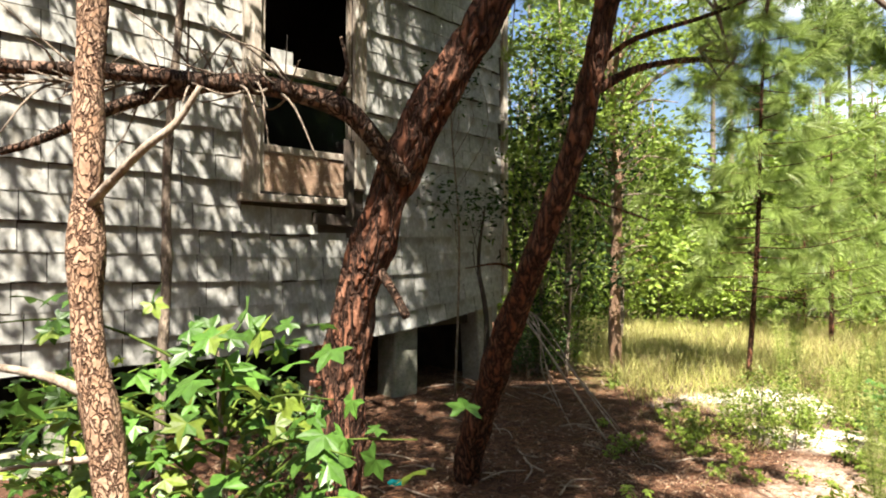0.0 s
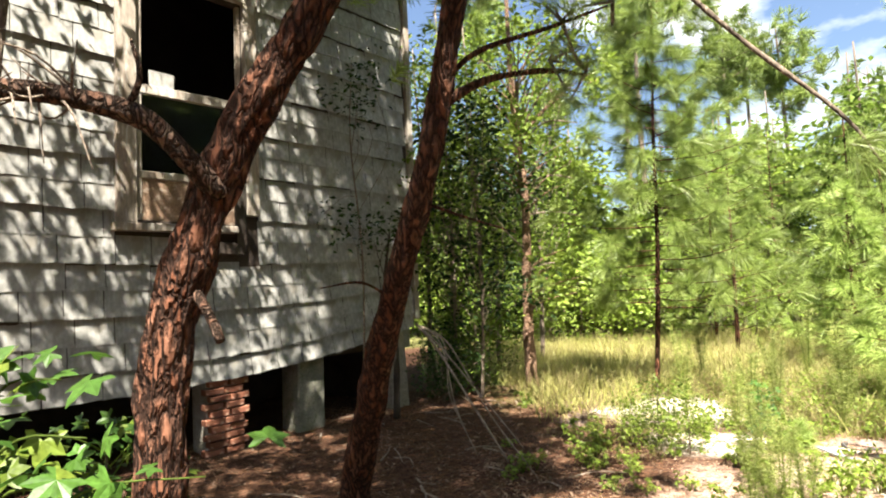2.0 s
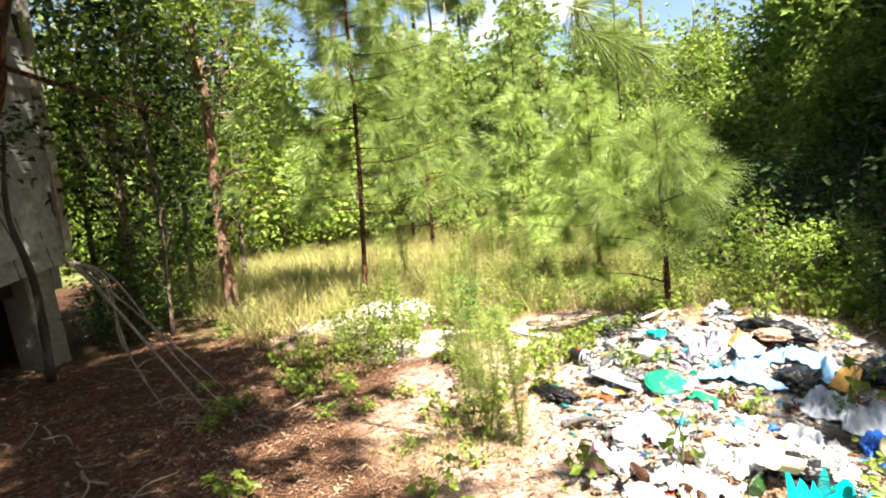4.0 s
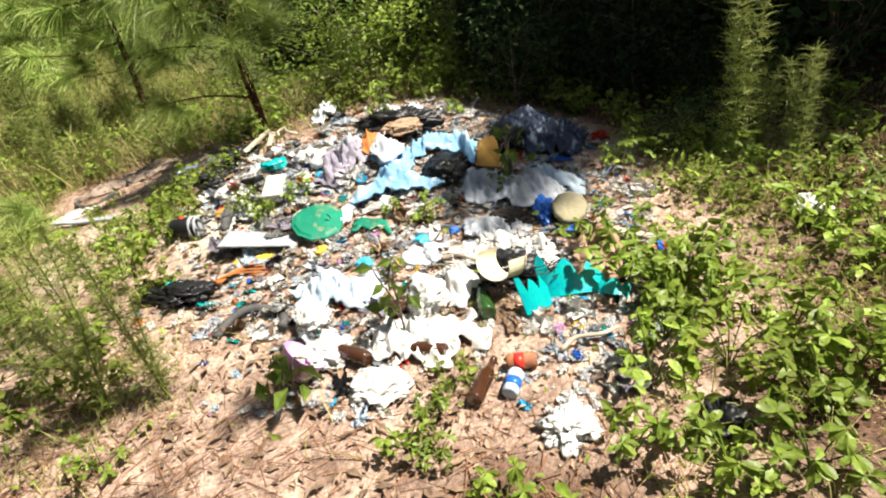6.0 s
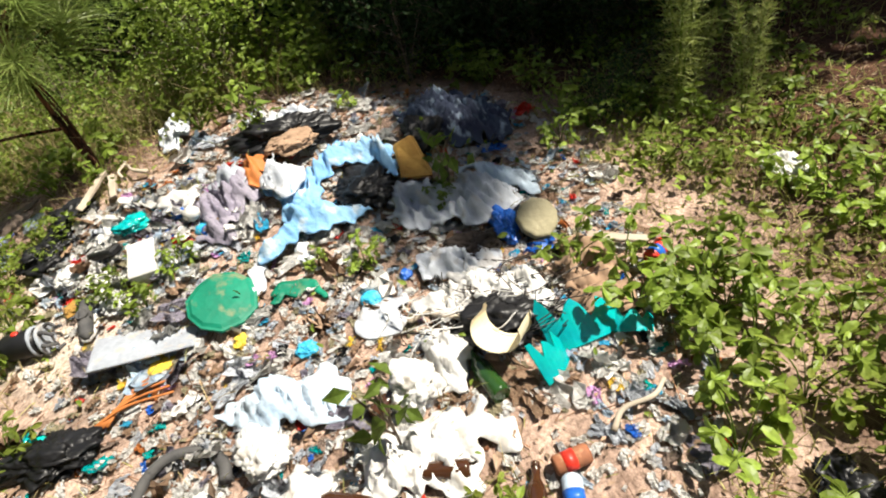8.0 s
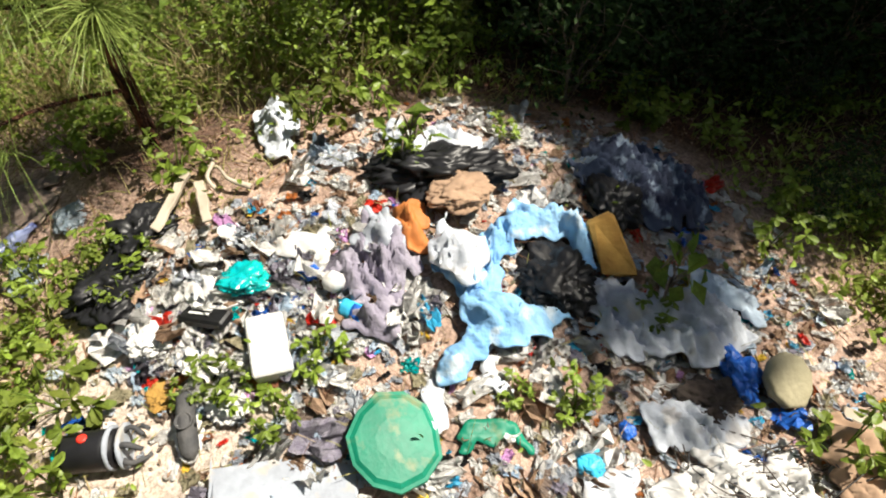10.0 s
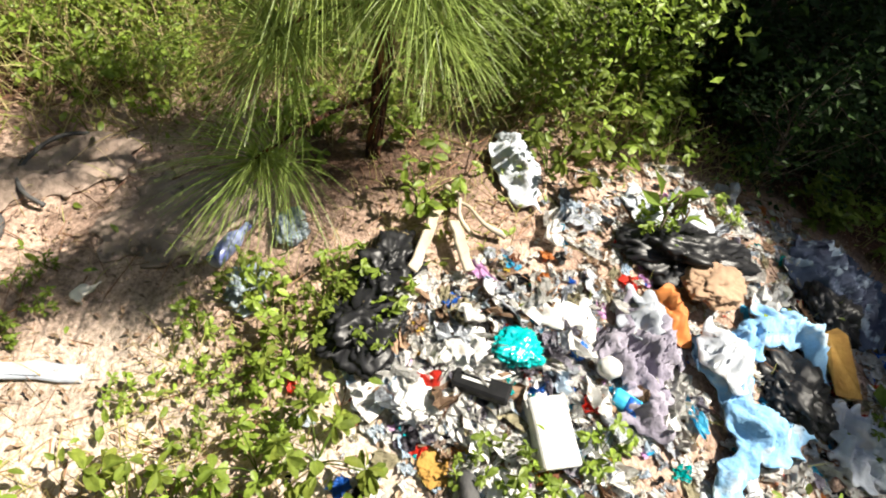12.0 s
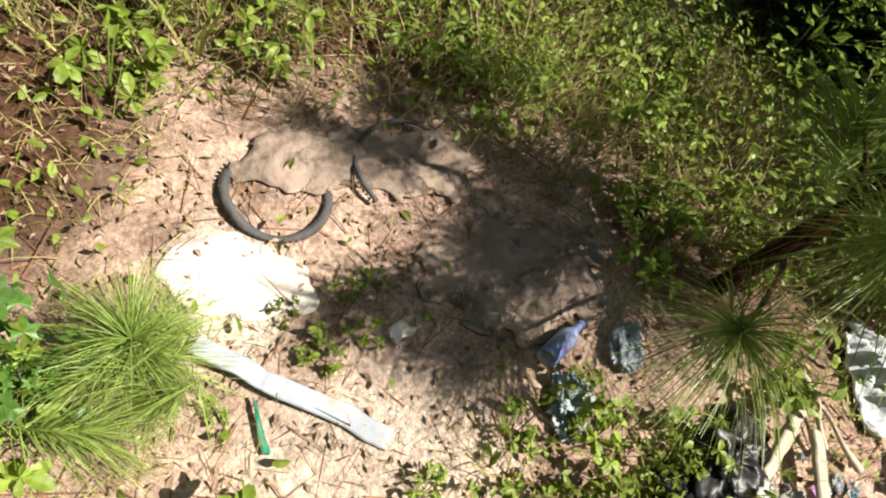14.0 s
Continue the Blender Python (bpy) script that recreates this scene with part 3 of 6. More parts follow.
# stone slab and fallen branch by the house
bm = bmesh.new()
box(bm, -0.65, -0.16, -0.1, 0.65, 0.16, 0.13, 0.02, 0.03)
slab_ob = link_mesh("stone_slab", bm, M["concrete"])
slab_ob.matrix_basis = pose(-2.55, 4.2, 0.0, 0, 0, -8)
tagged(slab_ob, "pale concrete slab lying by the wall", "slab")
dead = empty("fallen_branch", "pale dead branch fallen against the house corner", "branch", (1.0, 6.9, 0))
for i, (e, r) in enumerate((((0.74, -1.75, 0.03), 0.02), ((0.95, -1.4, 0.03), 0.014), ((0.5, -1.5, 0.02), 0.012), ((0.45, -0.9, 0.1), 0.01), ((0.9, -2.2, 0.02), 0.011))):
    e = np.array(e)
    v, f = tube(spline([(0.0, 0.1, 1.15), (0.18 + 0.04 * i, -0.3, 0.95), e * 0.7 + np.array([0, 0, 0.38]), e], 7), [r, r * 0.7, r * 0.4], 7, 0.3, i)
    arrays("bough", v, f, M["deadwood"], dead, "", True)
rt = random.Random(31)
for k in range(46):
    x, y = rt.uniform(-0.3, 3.2), rt.uniform(3.4, 8.5)
    L = rt.uniform(0.15, 0.6)
    v, f = tube(spline([(-L / 2, 0, 0.012), (0, rt.uniform(-0.06, 0.06), rt.uniform(0.012, 0.05)), (L / 2, 0, 0.012)], 4), [0.009, 0.004], 6, 0.3, k)
    st = arrays("stick", v, f, M["deadwood"], None, "", True)
    st.matrix_basis = pose(x, y, ground_z(x, y), 0, 0, rt.uniform(0, 360))
    tagged(st, "dry fallen stick on the pine straw", "stick", "fallen sticks by the house")

# ---- plants ----
RNG = np.random.default_rng(7)


def stuff_tubes(*a):
    return tagged(tubes(*a), kind="stuff")


def unit(a):
    return a / np.maximum(np.linalg.norm(a, axis=-1, keepdims=True), 1e-9)


def blades(base, direction, length, width, droop, rng, seg=3):
    """Thin curved strips: base (n,3), direction (n,3), length (n,). Returns verts, faces."""
    n = len(base)
    side = unit(np.cross(direction, rng.normal(size=(n, 3))))
    V = []
    for k in range(seg + 1):
        t = k / seg
        p = base + direction * (length * t)[:, None]
        p[:, 2] -= droop * length * t * t
        w = width * (1 - 0.75 * t) / 2
        V += [p - side * w, p + side * w]
    V = np.stack(V, 1).reshape(-1, 3)
    st = (2 * (seg + 1)) * np.arange(n)
    F = np.concatenate([np.stack([st + 2 * k, st + 2 * k + 1, st + 2 * k + 3, st + 2 * k + 2], 1) for k in range(seg)])
    return V, F


def needles(shoots, count, length, width, rng, droop=0.35, spread=0.9):
    """Needle tufts on shoots (tip, direction)."""
    B, D = [], []
    for tip, d in shoots:
        d = unit(np.array(d, float))
        t = rng.random(count) ** 0.6
        B.append(np.array(tip) - d * (1 - t)[:, None] * length * 0.75)
        r = rng.normal(size=(count, 3))
        r -= (r @ d)[:, None] * d
        D.append(unit(d * (0.25 + 0.9 * t)[:, None] + unit(r) * spread * rng.uniform(0.5, 1.1, (count, 1))))
    B, D = np.concatenate(B), np.concatenate(D)
    return blades(B, D, length * rng.uniform(0.7, 1.1, len(B)), width, droop, rng)


def leaf_shapes(centers, size, rng, up=0.5, aspect=0.5, round_=False):
    """Folded pointed leaves: 6 points, 4 triangles each."""
    n = len(centers)
    a = unit(rng.normal(size=(n, 3)) * np.array([1, 1, 0.45]) + np.array([0, 0, -0.15]))
    nn = unit(rng.normal(size=(n, 3)) * (1 - up) + np.array([0, 0, up]))
    s = unit(np.cross(nn, a))
    nn = np.cross(a, s)
    L = size * rng.uniform(0.55, 1.2, n)[:, None]
    W = L * aspect
    c = centers
    if not round_:
        V = np.stack([c, c + a * L * 0.45 + s * W * 0.5 + nn * L * 0.10, c + a * L - nn * L * 0.12, c + a * L * 0.45 - s * W * 0.5 + nn * L * 0.10, c + a * L * 0.5], 1).reshape(-1, 3)
        o = 5 * np.arange(n)[:, None]
        F = np.concatenate([o + np.array([[0, 1, 4]]), o + np.array([[1, 2, 4]]), o + np.array([[2, 3, 4]]), o + np.array([[3, 0, 4]])])
        return V, F
    k1, k2 = c + a * L * 0.34, c + a * L * 0.70 - nn * L * 0.03
    V = np.stack([c, k1 + s * W * 0.38 + nn * L * 0.06, k1, k1 - s * W * 0.38 + nn * L * 0.06, k2 + s * W * 0.5 + nn * L * 0.05, k2, k2 - s * W * 0.5 + nn * L * 0.05, c + a * L + s * W * 0.2 - nn * L * 0.12, c + a * L - s * W * 0.2 - nn * L * 0.12], 1).reshape(-1, 3)
    o = 9 * np.arange(n)[:, None]
    F = [tuple(r) for q in ((0, 1, 2), (0, 2, 3), (1, 4, 5, 2), (2, 5, 6, 3), (4, 7, 5), (5, 8, 6), (5, 7, 8)) for r in (o + np.array([q]))]
    return V, F


def clumps(rng, points, per, spread):
    c = np.repeat(np.asarray(points, float), per, 0)
    return c + rng.normal(size=c.shape) * spread


def pine(label, loc, shoots_at, height, r, rng, length=0.24, count=130, width=0.0025, lean=(0, 0), crown_lo=0.35, n_branch=26, reach=0.7, needle="needle", bark="bark", tips=None, rise=0.3, name="pine_tree", group=""):
    """A pine: trunk, limbs, needles. tips: extra shoots, in the world."""
    o = np.array(loc, float)
    t = empty(name, label, "tree", loc, 0, group)
    top = np.array([lean[0], lean[1], height])
    v, f = tube(spline([(0, 0, -0.08), top * 0.33 + rng.normal(size=3) * 0.02, top * 0.66, top], 8), [r, r * 0.8, r * 0.55, r * 0.2], 9, 0.2, 1)
    arrays("trunk", v, f, M[bark], t, "", True)
    limbs, shoots = [], []
    for k in range(n_branch):
        h = crown_lo + (1 - crown_lo) * k / n_branch
        an = k * 2.4 + rng.uniform(-0.4, 0.4)
        le = reach * (1.15 - 0.8 * (h - crown_lo) / (1 - crown_lo)) * rng.uniform(0.7, 1.15)
        p = top * h
        e = p + np.array([math.cos(an) * le, math.sin(an) * le, le * rise * rng.uniform(0.3, 1.4)])
        limbs.append(tube(spline([p, (p + e) / 2 + np.array([0, 0, -0.05 * le]), e], 4), [r * 0.28, r * 0.09], 5))
        shoots.append((e, unit(e - p) + np.array([0, 0, 0.25])))
        for q in range(2 if le > 0.5 else 1):
            s = rng.uniform(0.35, 0.8)
            b = p + (e - p) * s + rng.normal(size=3) * 0.06 * le
            shoots.append((b + rng.normal(size=3) * 0.07, unit(e - p) + rng.normal(size=3) * 0.6))
    shoots.append((top, np.array([0, 0, 1.0])))
    for tip in (tips or ()):
        p = np.array(tip[:3]) - o
        root = top * max(0.15, min(0.9, (p[2] - 0.15) / height))
        limbs.append(tube(spline([root, (root + p) / 2 + np.array([0, 0, 0.03]), p], 4), [r * 0.3, r * 0.12], 5))
        shoots.append((p, unit(p - root) * 0.7 + np.array([0, 0, 0.35])))
    stuff_tubes("branching", limbs, M[bark], t)
    V, F = needles(shoots, count, length, width, rng)
    arrays("needles", V, F, M[needle], t)
    return t


# young pine that stands at the edge of the rubbish
pine("bright green young longleaf pine beside the rubbish", (5.12, 3.72, 0.24), None, 1.55, 0.03, RNG, 0.27, 260, 0.0033, (0.03, 0.05), 0.45, 9, 0.5,
     tips=[(5.0, 3.52, 1.03), (4.66, 3.72, 1.10), (4.62, 4.0, 0.62), (4.9, 3.62, 0.86), (4.9, 3.82, 0.95), (4.68, 3.97, 0.90), (5.22, 3.86, 0.78), (5.2, 3.5, 0.9), (5.3, 3.75, 1.1), (4.95, 3.75, 1.15), (4.95, 3.88, 1.05)], rise=0.5)
pine("small bright green pine seedling on sandy ground", (4.21, 4.87, 0.0), None, 0.26, 0.012, RNG, 0.17, 200, 0.0022, (0, 0), 0.3, 4, 0.08)
# tall thin pines in the clearing
pine("slim young pine with drooping yellow-green needles", (4.30, 7.95, 0), None, 5.8, 0.038, RNG, 0.27, 180, 0.0065, (0.25, -0.2), 0.2, 70, 1.5, rise=0.12)
pine("slim young pine with drooping yellow-green needles", (6.35, 5.6, 0), None, 2.4, 0.03, RNG, 0.26, 170, 0.006, (0.05, 0.05), 0.2, 26, 0.75, rise=0.2)
for x, y, h, re in ((7.6, 8.4, 2.8, 0.8), (8.9, 9.2, 3.6, 1.0), (7.4, 11.2, 4.5, 1.2), (9.8, 11, 4.8, 1.2), (8.4, 13.8, 4.8, 1.3), (10.5, 14.5, 5.5, 1.4), (11.5, 9.5, 5, 1.3)):
    pine("young pine with soft green needles in the clearing", (x, y, 0), None, h, 0.045, RNG, 0.26, 70, 0.012, (0.1, 0.05), 0.1, 34, re, rise=0.35, group="young pines in the clearing")

def hanging(label, pts, tips, o):
    t = empty("pine_bough", label, "branch", o)
    v, f = tube(spline(rel(pts, o), 6), [0.016, 0.006], 7, 0.3, 4)
    arrays("bough", v, f, M["bark_grey"], t, "", True)
    V, F = needles([(np.array(p) - np.array(o), d) for p, d in tips], 170, 0.22, 0.0028, RNG)
    arrays("needles", V, F, M["needle"], t)


# crowns of the leaning pines by the house, mostly unseen, added for shade
def crown(parent, o, centers, rng, r, m="needle", per=3, length=0.22, count=70, width=0.006):
    shoots, limbs = [], []
    for c in centers:
        for k in range(per):
            p = np.array(c) + rng.normal(size=3) * r
            d = unit(rng.normal(size=3) + np.array([0, 0, 0.3]))
            shoots.append((p - np.array(o), d))
            limbs.append(tube([np.array(c) - np.array(o), p - np.array(o)], [0.012, 0.004], 4))
    stuff_tubes("twig_spray", limbs, M["bark_grey"], parent)
    V, F = needles(shoots, count, length, width, rng)
    arrays("needles", V, F, M[m], parent)


# these four sit out of view, added to shade the wall and ground
crown(pine_a, O1, [(1.5 + RNG.normal() * 0.75, 2.4 + RNG.normal() * 0.9, RNG.uniform(4.6, 7.2)) for _ in range(85)], RNG, 0.35, per=5, count=80, width=0.012)
crown(pine_b, O2, [(0.8 + RNG.normal() * 0.8, 4.8 + RNG.normal() * 0.6, RNG.uniform(4.9, 7.6)) for _ in range(80)], RNG, 0.35, per=5, count=80, width=0.012)
crown(pine_a, O1, [(1.5 + RNG.normal() * 0.55, 3.3 + RNG.normal() * 0.5, RNG.uniform(5.0, 6.8)) for _ in range(60)], RNG, 0.35, per=5, count=80, width=0.014)
crown(pine_b, O2, [(1.0 + RNG.normal() * 0.85, 6.2 + RNG.normal() * 0.7, RNG.uniform(5.6, 8.0)) for _ in range(75)], RNG, 0.35, per=5, count=70, width=0.014)
crown(pine_b, O2, [(2.0, 3.2, 2.75), (1.75, 3.05, 2.75), (2.1, 3.0, 3.05), (1.8, 2.95, 2.92)], RNG, 0.14, per=4, length=0.2, count=60, width=0.003)


def shade_crown(parent, o, centers, per, spread, size, m, rng):
    V, F = leaf_shapes(clumps(rng, np.array(centers) - np.array(o), per, spread), size, rng)
    arrays("crown", V, F, M[m], parent)
    stuff_tubes("branching", [tube([np.array((0, 0, max(2.6, c[2] - 1.2))), np.array(c) - np.array(o)], [0.014, 0.004], 4) for c in centers], M["bark_grey"], parent)


# unseen leaf crown added high up to dapple the left wall
shade_crown(pine_c, O3, [(-1.6 + RNG.normal() * 0.8, 2.0 + RNG.normal() * 0.6, RNG.uniform(4.8, 7.4)) for _ in range(60)], 34, 0.24, 0.14, "leaf_mid", RNG)


def stem_leaf(name, label, loc, trunk_pts, r, cl, per, spread, size, rng, leaf, bark="bark_grey", category="tree", group="", aspect=0.5, limbs_from=0.4):
    """A broadleaf tree or bush: trunk, limbs to each clump, leaves."""
    t = empty(name, label, category, loc, 0, group)
    sp = spline(trunk_pts, 8)
    v, f = tube(sp, [r, r * 0.7, r * 0.25], 9, 0.22, 2)
    arrays("trunk" if category == "tree" else "stem", v, f, M[bark], t, "", True)
    li = []
    for c in cl:
        c = np.array(c)
        a = sp[int(len(sp) * min(0.95, max(limbs_from * 0.5, rng.uniform(limbs_from, 1) * min(1, c[2] / max(sp[-1][2], 0.1)))))]
        li.append(tube(spline([a, (a + c) / 2 + rng.normal(size=3) * 0.1 * np.linalg.norm(c - a) + np.array([0, 0, 0.05]), c], 3), [max(r * 0.14, 0.004), 0.003], 4))
    stuff_tubes("branching", li, M[bark], t)
    V, F = leaf_shapes(clumps(rng, cl, per, spread), size, rng, aspect=aspect)
    arrays("crown", V, F, M[leaf], t)
    return t


def ball(rng, n, c, r, squash=(1, 1, 1)):
    return [np.array(c) + unit(rng.normal(size=3)) * rng.random() ** 0.4 * r * np.array(squash) for _ in range(n)]


# two more unseen crowns, added to shade wall and ground
shade_crown(sap_e, O5, [(-1.3 + RNG.normal() * 0.9, 3.3 + RNG.normal() * 0.6, RNG.uniform(4.8, 7.0)) for _ in range(55)], 34, 0.24, 0.14, "leaf_mid", RNG)
crown(pine_a, O1, [(0.8 + RNG.normal() * 0.75, 0.9 + RNG.normal() * 0.7, RNG.uniform(4.8, 7.0)) for _ in range(55)], RNG, 0.35, per=5, count=80, width=0.012)
# trees and saplings behind the house corner
crown_d = ball(RNG, 40, (0, -0.1, 4.4), 1.6, (1, 1, 1.1)) + ball(RNG, 10, (0.5, -0.2, 1.8), 0.6)
V, F = leaf_shapes(clumps(RNG, crown_d, 60, 0.2), 0.12, RNG)
arrays("crown", V, F, M["leaf_bright"], pine_d)
stuff_tubes("branching", [tube(spline([(0, 0, c[2] * 0.85), c * 0.5 + np.array([0, 0, c[2] * 0.45]), c], 3), [0.015, 0.004], 4) for c in crown_d], M["bark_pale"], pine_d)
for i, (x, y, h, rr) in enumerate(((1.55, 8.6, 5.2, 0.035), (2.05, 9.3, 6, 0.04), (1.9, 8.2, 4.2, 0.025), (3.0, 10.2, 6.4, 0.05), (1.2, 9.4, 5.6, 0.04), (2.6, 11.2, 6, 0.05), (3.6, 11.8, 6, 0.05), (1.7, 10.8, 7, 0.06))):
    cl = [c for c in ball(RNG, 44, (0, 0, h * 0.62), 1.15, (1, 1, h * 0.36)) if c[2] > 0.5]
    # every third sapling takes the leaves coloured for shade
    stem_leaf("sapling", "leafy green sapling with a thin trunk in the shade", (x, y, 0), [(0, 0, -0.05), (0.06, -0.03, h * 0.4), (-0.05, 0.04, h)], rr, cl, 42, 0.2, 0.12, RNG, ("leaf_mid", "leaf_bright", "leaf_shaded")[i % 3], group="saplings behind the house corner")
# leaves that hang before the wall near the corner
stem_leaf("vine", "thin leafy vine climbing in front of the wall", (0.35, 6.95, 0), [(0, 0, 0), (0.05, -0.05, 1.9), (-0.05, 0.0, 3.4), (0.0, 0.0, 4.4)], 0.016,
          [(-0.1 + RNG.normal() * 0.25, -0.1 + RNG.normal() * 0.12, z) for z in (2.3, 2.4, 2.5, 3.6, 3.8, 3.9, 4.0, 4.2, 4.3)], 34, 0.13, 0.085, RNG, "leaf_shaded", category="vine")
stem_leaf("vine", "dark twisted woody vine beside the wall corner", (0.72, 7.25, 0), [(0, 0, 0), (0.02, 0, 0.9), (-0.08, 0.02, 1.6), (0.0, 0, 2.3)], 0.045, [(-0.1, -0.1, 2.3), (0.1, 0, 2.4), (-0.2, 0, 2.2)], 40, 0.16, 0.09, RNG, "leaf_shaded", "dark_wood", "vine")

mat("gum_leaf", (0.06, 0.14, 0.022), (0.09, 0.19, 0.03), 6, 0.4, 0.1, island=0.4, trans=0.35)
# sweetgum sapling close to the path, star-shaped leaves
def star_leaves(name, centers, size, rng, m, parent):
    lob = []
    for k in range(-2, 3):
        a = k * 1.05
        if k > -2:
            lob.append((math.sin(a - 0.52) * 0.5, math.cos(a - 0.52) * 0.5))
        L = 1.0 - 0.12 * abs(k)
        lob.append((math.sin(a - 0.25) * L * 0.74, math.cos(a - 0.25) * L * 0.74))
        lob.append((math.sin(a) * L, math.cos(a) * L))
        lob.append((math.sin(a + 0.25) * L * 0.74, math.cos(a + 0.25) * L * 0.74))
    V, F = [], []
    for c in centers:
        s = size * rng.uniform(0.55, 1.15)
        n = unit(np.array([0, -0.35, 0.8]) + rng.normal(size=3) * 0.45)
        a = rng.normal(size=3) * np.array([1, 1, 0.3]) + np.array([0, -0.4, -0.5])
        a = unit(a - (a @ n) * n)
        b = np.cross(a, n)
        o = len(V)
        V.append(c)
        for x, y in lob:
            V.append(np.array(c) + (a * y + b * x) * s * 0.62 - n * s * 0.16 * (x * x + y * y))
        F += [(o, o + 1 + k, o + 2 + k) for k in range(len(lob) - 1)]
    return arrays(name, V, F, M[m], parent)


OG = (-0.22, 1.62, 0)
gum = empty("sweetgum_sapling", "bright green sweetgum sapling with star-shaped leaves", "bush", OG)
gc, gs = [], []
for k in range(26):
    h = 0.3 + 0.042 * k
    an = k * 2.4
    le = RNG.uniform(0.25, 0.75)
    e = np.array([math.cos(an) * le + 0.05, math.sin(an) * le * 0.45 - 0.06, h + 0.12 * le])
    gs.append(tube(spline([(0.02, 0, h - 0.1), e * np.array([0.5, 0.5, 1]), e], 4), [0.006, 0.002], 5))
    for q in range(15):
        t = RNG.uniform(0.3, 1.05)
        gc.append(e * np.array([t, t, 1]) + RNG.normal(size=3) * np.array([0.07, 0.06, 0.06]))
v, f = tube(spline([(0, 0, -0.05), (0.03, 0.02, 0.6), (0.0, 0, 1.35)], 6), [0.012, 0.006], 7)
arrays("stem", v, f, M["bark_grey"], gum)
stuff_tubes("twig_spray", gs, M["leaf_mid"], gum)
star_leaves("leaves", gc[::7], 0.135, RNG, "leaf_bright", gum)
star_leaves("leaves", [c for i, c in enumerate(gc) if i % 5 in (1, 2, 3)], 0.118, RNG, "gum_leaf", gum)

# ---- the wood beyond the rubbish, with shade in its leaf colour ----
def woods_tree(i, h, rng):
    r = h * 0.012
    cl = ball(rng, 90, (0, 0, h * 0.55), h * 0.22, (1, 1, 2.0))
    return stem_leaf("forest_tree", "tall shaded broadleaf tree at the wood's edge", (0, 0, 0), [(0, 0, -0.1), (0.15 * (i - 1), 0.1, h * 0.4), (0, 0, h * 0.95)], r, cl, 62, 0.36, 0.36, rng, "leaf_mid" if i % 2 else "leaf_shaded", group="trees of the wood")


def shrub(i, rng, leaf):
    cl = ball(rng, 26, (0, 0, 0.62), 0.55, (1, 1, 1.0))
    cl = [c for c in cl if c[2] > 0.08]
    return stem_leaf("shrub", "leafy green shrub at the edge of the wood", (0, 0, 0), [(0, 0, -0.05), (0.03, 0.02, 0.5), (0, 0, 1.0)], 0.014, cl, 42, 0.11, 0.07, rng, leaf, category="bush", group="shrubs along the wood", limbs_from=0.1)


rw = random.Random(21)
tree_kinds = [woods_tree(i, h, RNG) for i, h in enumerate((8.5, 10.5, 12.0, 7.5))]
spots = []
placed = set()
KIND_H = (8.5, 10.5, 12.0, 7.5)
for x in np.arange(5.6, 23, 1.35):
    for y in np.arange(-10, 13, 1.45):
        px, py = x + rw.uniform(-0.5, 0.5), y + rw.uniform(-0.6, 0.6)
        h = min(12.0, (2.25 + 0.85 * (px - 5.2) - py) / 0.68) * rw.uniform(0.8, 1.0)
        h = min(h, 6.5) if px < 7.4 else h
        if px < (6.8 if py < -1.2 else 6.2 + max(0, py - 0.6) * 0.8) or h < 2.4 or (py > 1.5 and rw.random() < (0.3 if px < 8 else 0.55)):
            continue
        spots.append((px, py, h))
# extra trees, mostly out of view, added for the shadows they cast
spots += [(6.6, -1.5, 6.2), (7.2, -2.7, 8.0), (7.3, -0.6, 6.0), (7.9, 0.4, 5.8), (7.7, -1.7, 7.6), (8.4, -0.4, 8.2), (9.0, 0.9, 7.6)]
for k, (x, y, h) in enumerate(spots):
    # kinds 0 and 2, coloured for shade, fill the wood's shaded side
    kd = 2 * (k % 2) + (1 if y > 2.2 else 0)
    m = pose(x, y, 0, 0, 0, rw.uniform(0, 360)) @ Matrix.Scale(h / KIND_H[kd], 4)
    if kd not in placed:
        placed.add(kd)
        tree_kinds[kd].matrix_basis = m
    else:
        copy_thing(tree_kinds[kd], m).matrix_basis = m
shrub_kinds = [shrub(0, RNG, "leaf_mid"), shrub(1, RNG, "leaf_shaded"), shrub(2, RNG, "leaf_bright")]
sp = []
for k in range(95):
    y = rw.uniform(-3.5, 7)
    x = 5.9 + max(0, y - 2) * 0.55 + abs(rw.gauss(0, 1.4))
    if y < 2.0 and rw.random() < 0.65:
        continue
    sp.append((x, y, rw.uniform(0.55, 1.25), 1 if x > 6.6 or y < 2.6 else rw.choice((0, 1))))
# dark shrubs hide the sunlit floor, in place of the wood's shade
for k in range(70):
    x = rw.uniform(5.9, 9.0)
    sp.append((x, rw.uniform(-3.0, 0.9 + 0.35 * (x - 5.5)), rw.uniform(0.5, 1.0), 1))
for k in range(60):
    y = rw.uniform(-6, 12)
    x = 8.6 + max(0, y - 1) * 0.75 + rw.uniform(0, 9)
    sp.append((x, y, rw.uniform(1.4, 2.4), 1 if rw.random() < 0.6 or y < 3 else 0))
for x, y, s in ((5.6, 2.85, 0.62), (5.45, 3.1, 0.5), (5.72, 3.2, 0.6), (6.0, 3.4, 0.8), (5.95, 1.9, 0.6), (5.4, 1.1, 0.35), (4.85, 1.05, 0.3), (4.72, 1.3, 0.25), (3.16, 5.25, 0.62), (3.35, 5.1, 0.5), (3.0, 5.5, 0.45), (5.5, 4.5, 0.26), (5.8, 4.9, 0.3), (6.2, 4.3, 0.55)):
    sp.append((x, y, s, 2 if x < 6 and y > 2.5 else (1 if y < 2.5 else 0)))
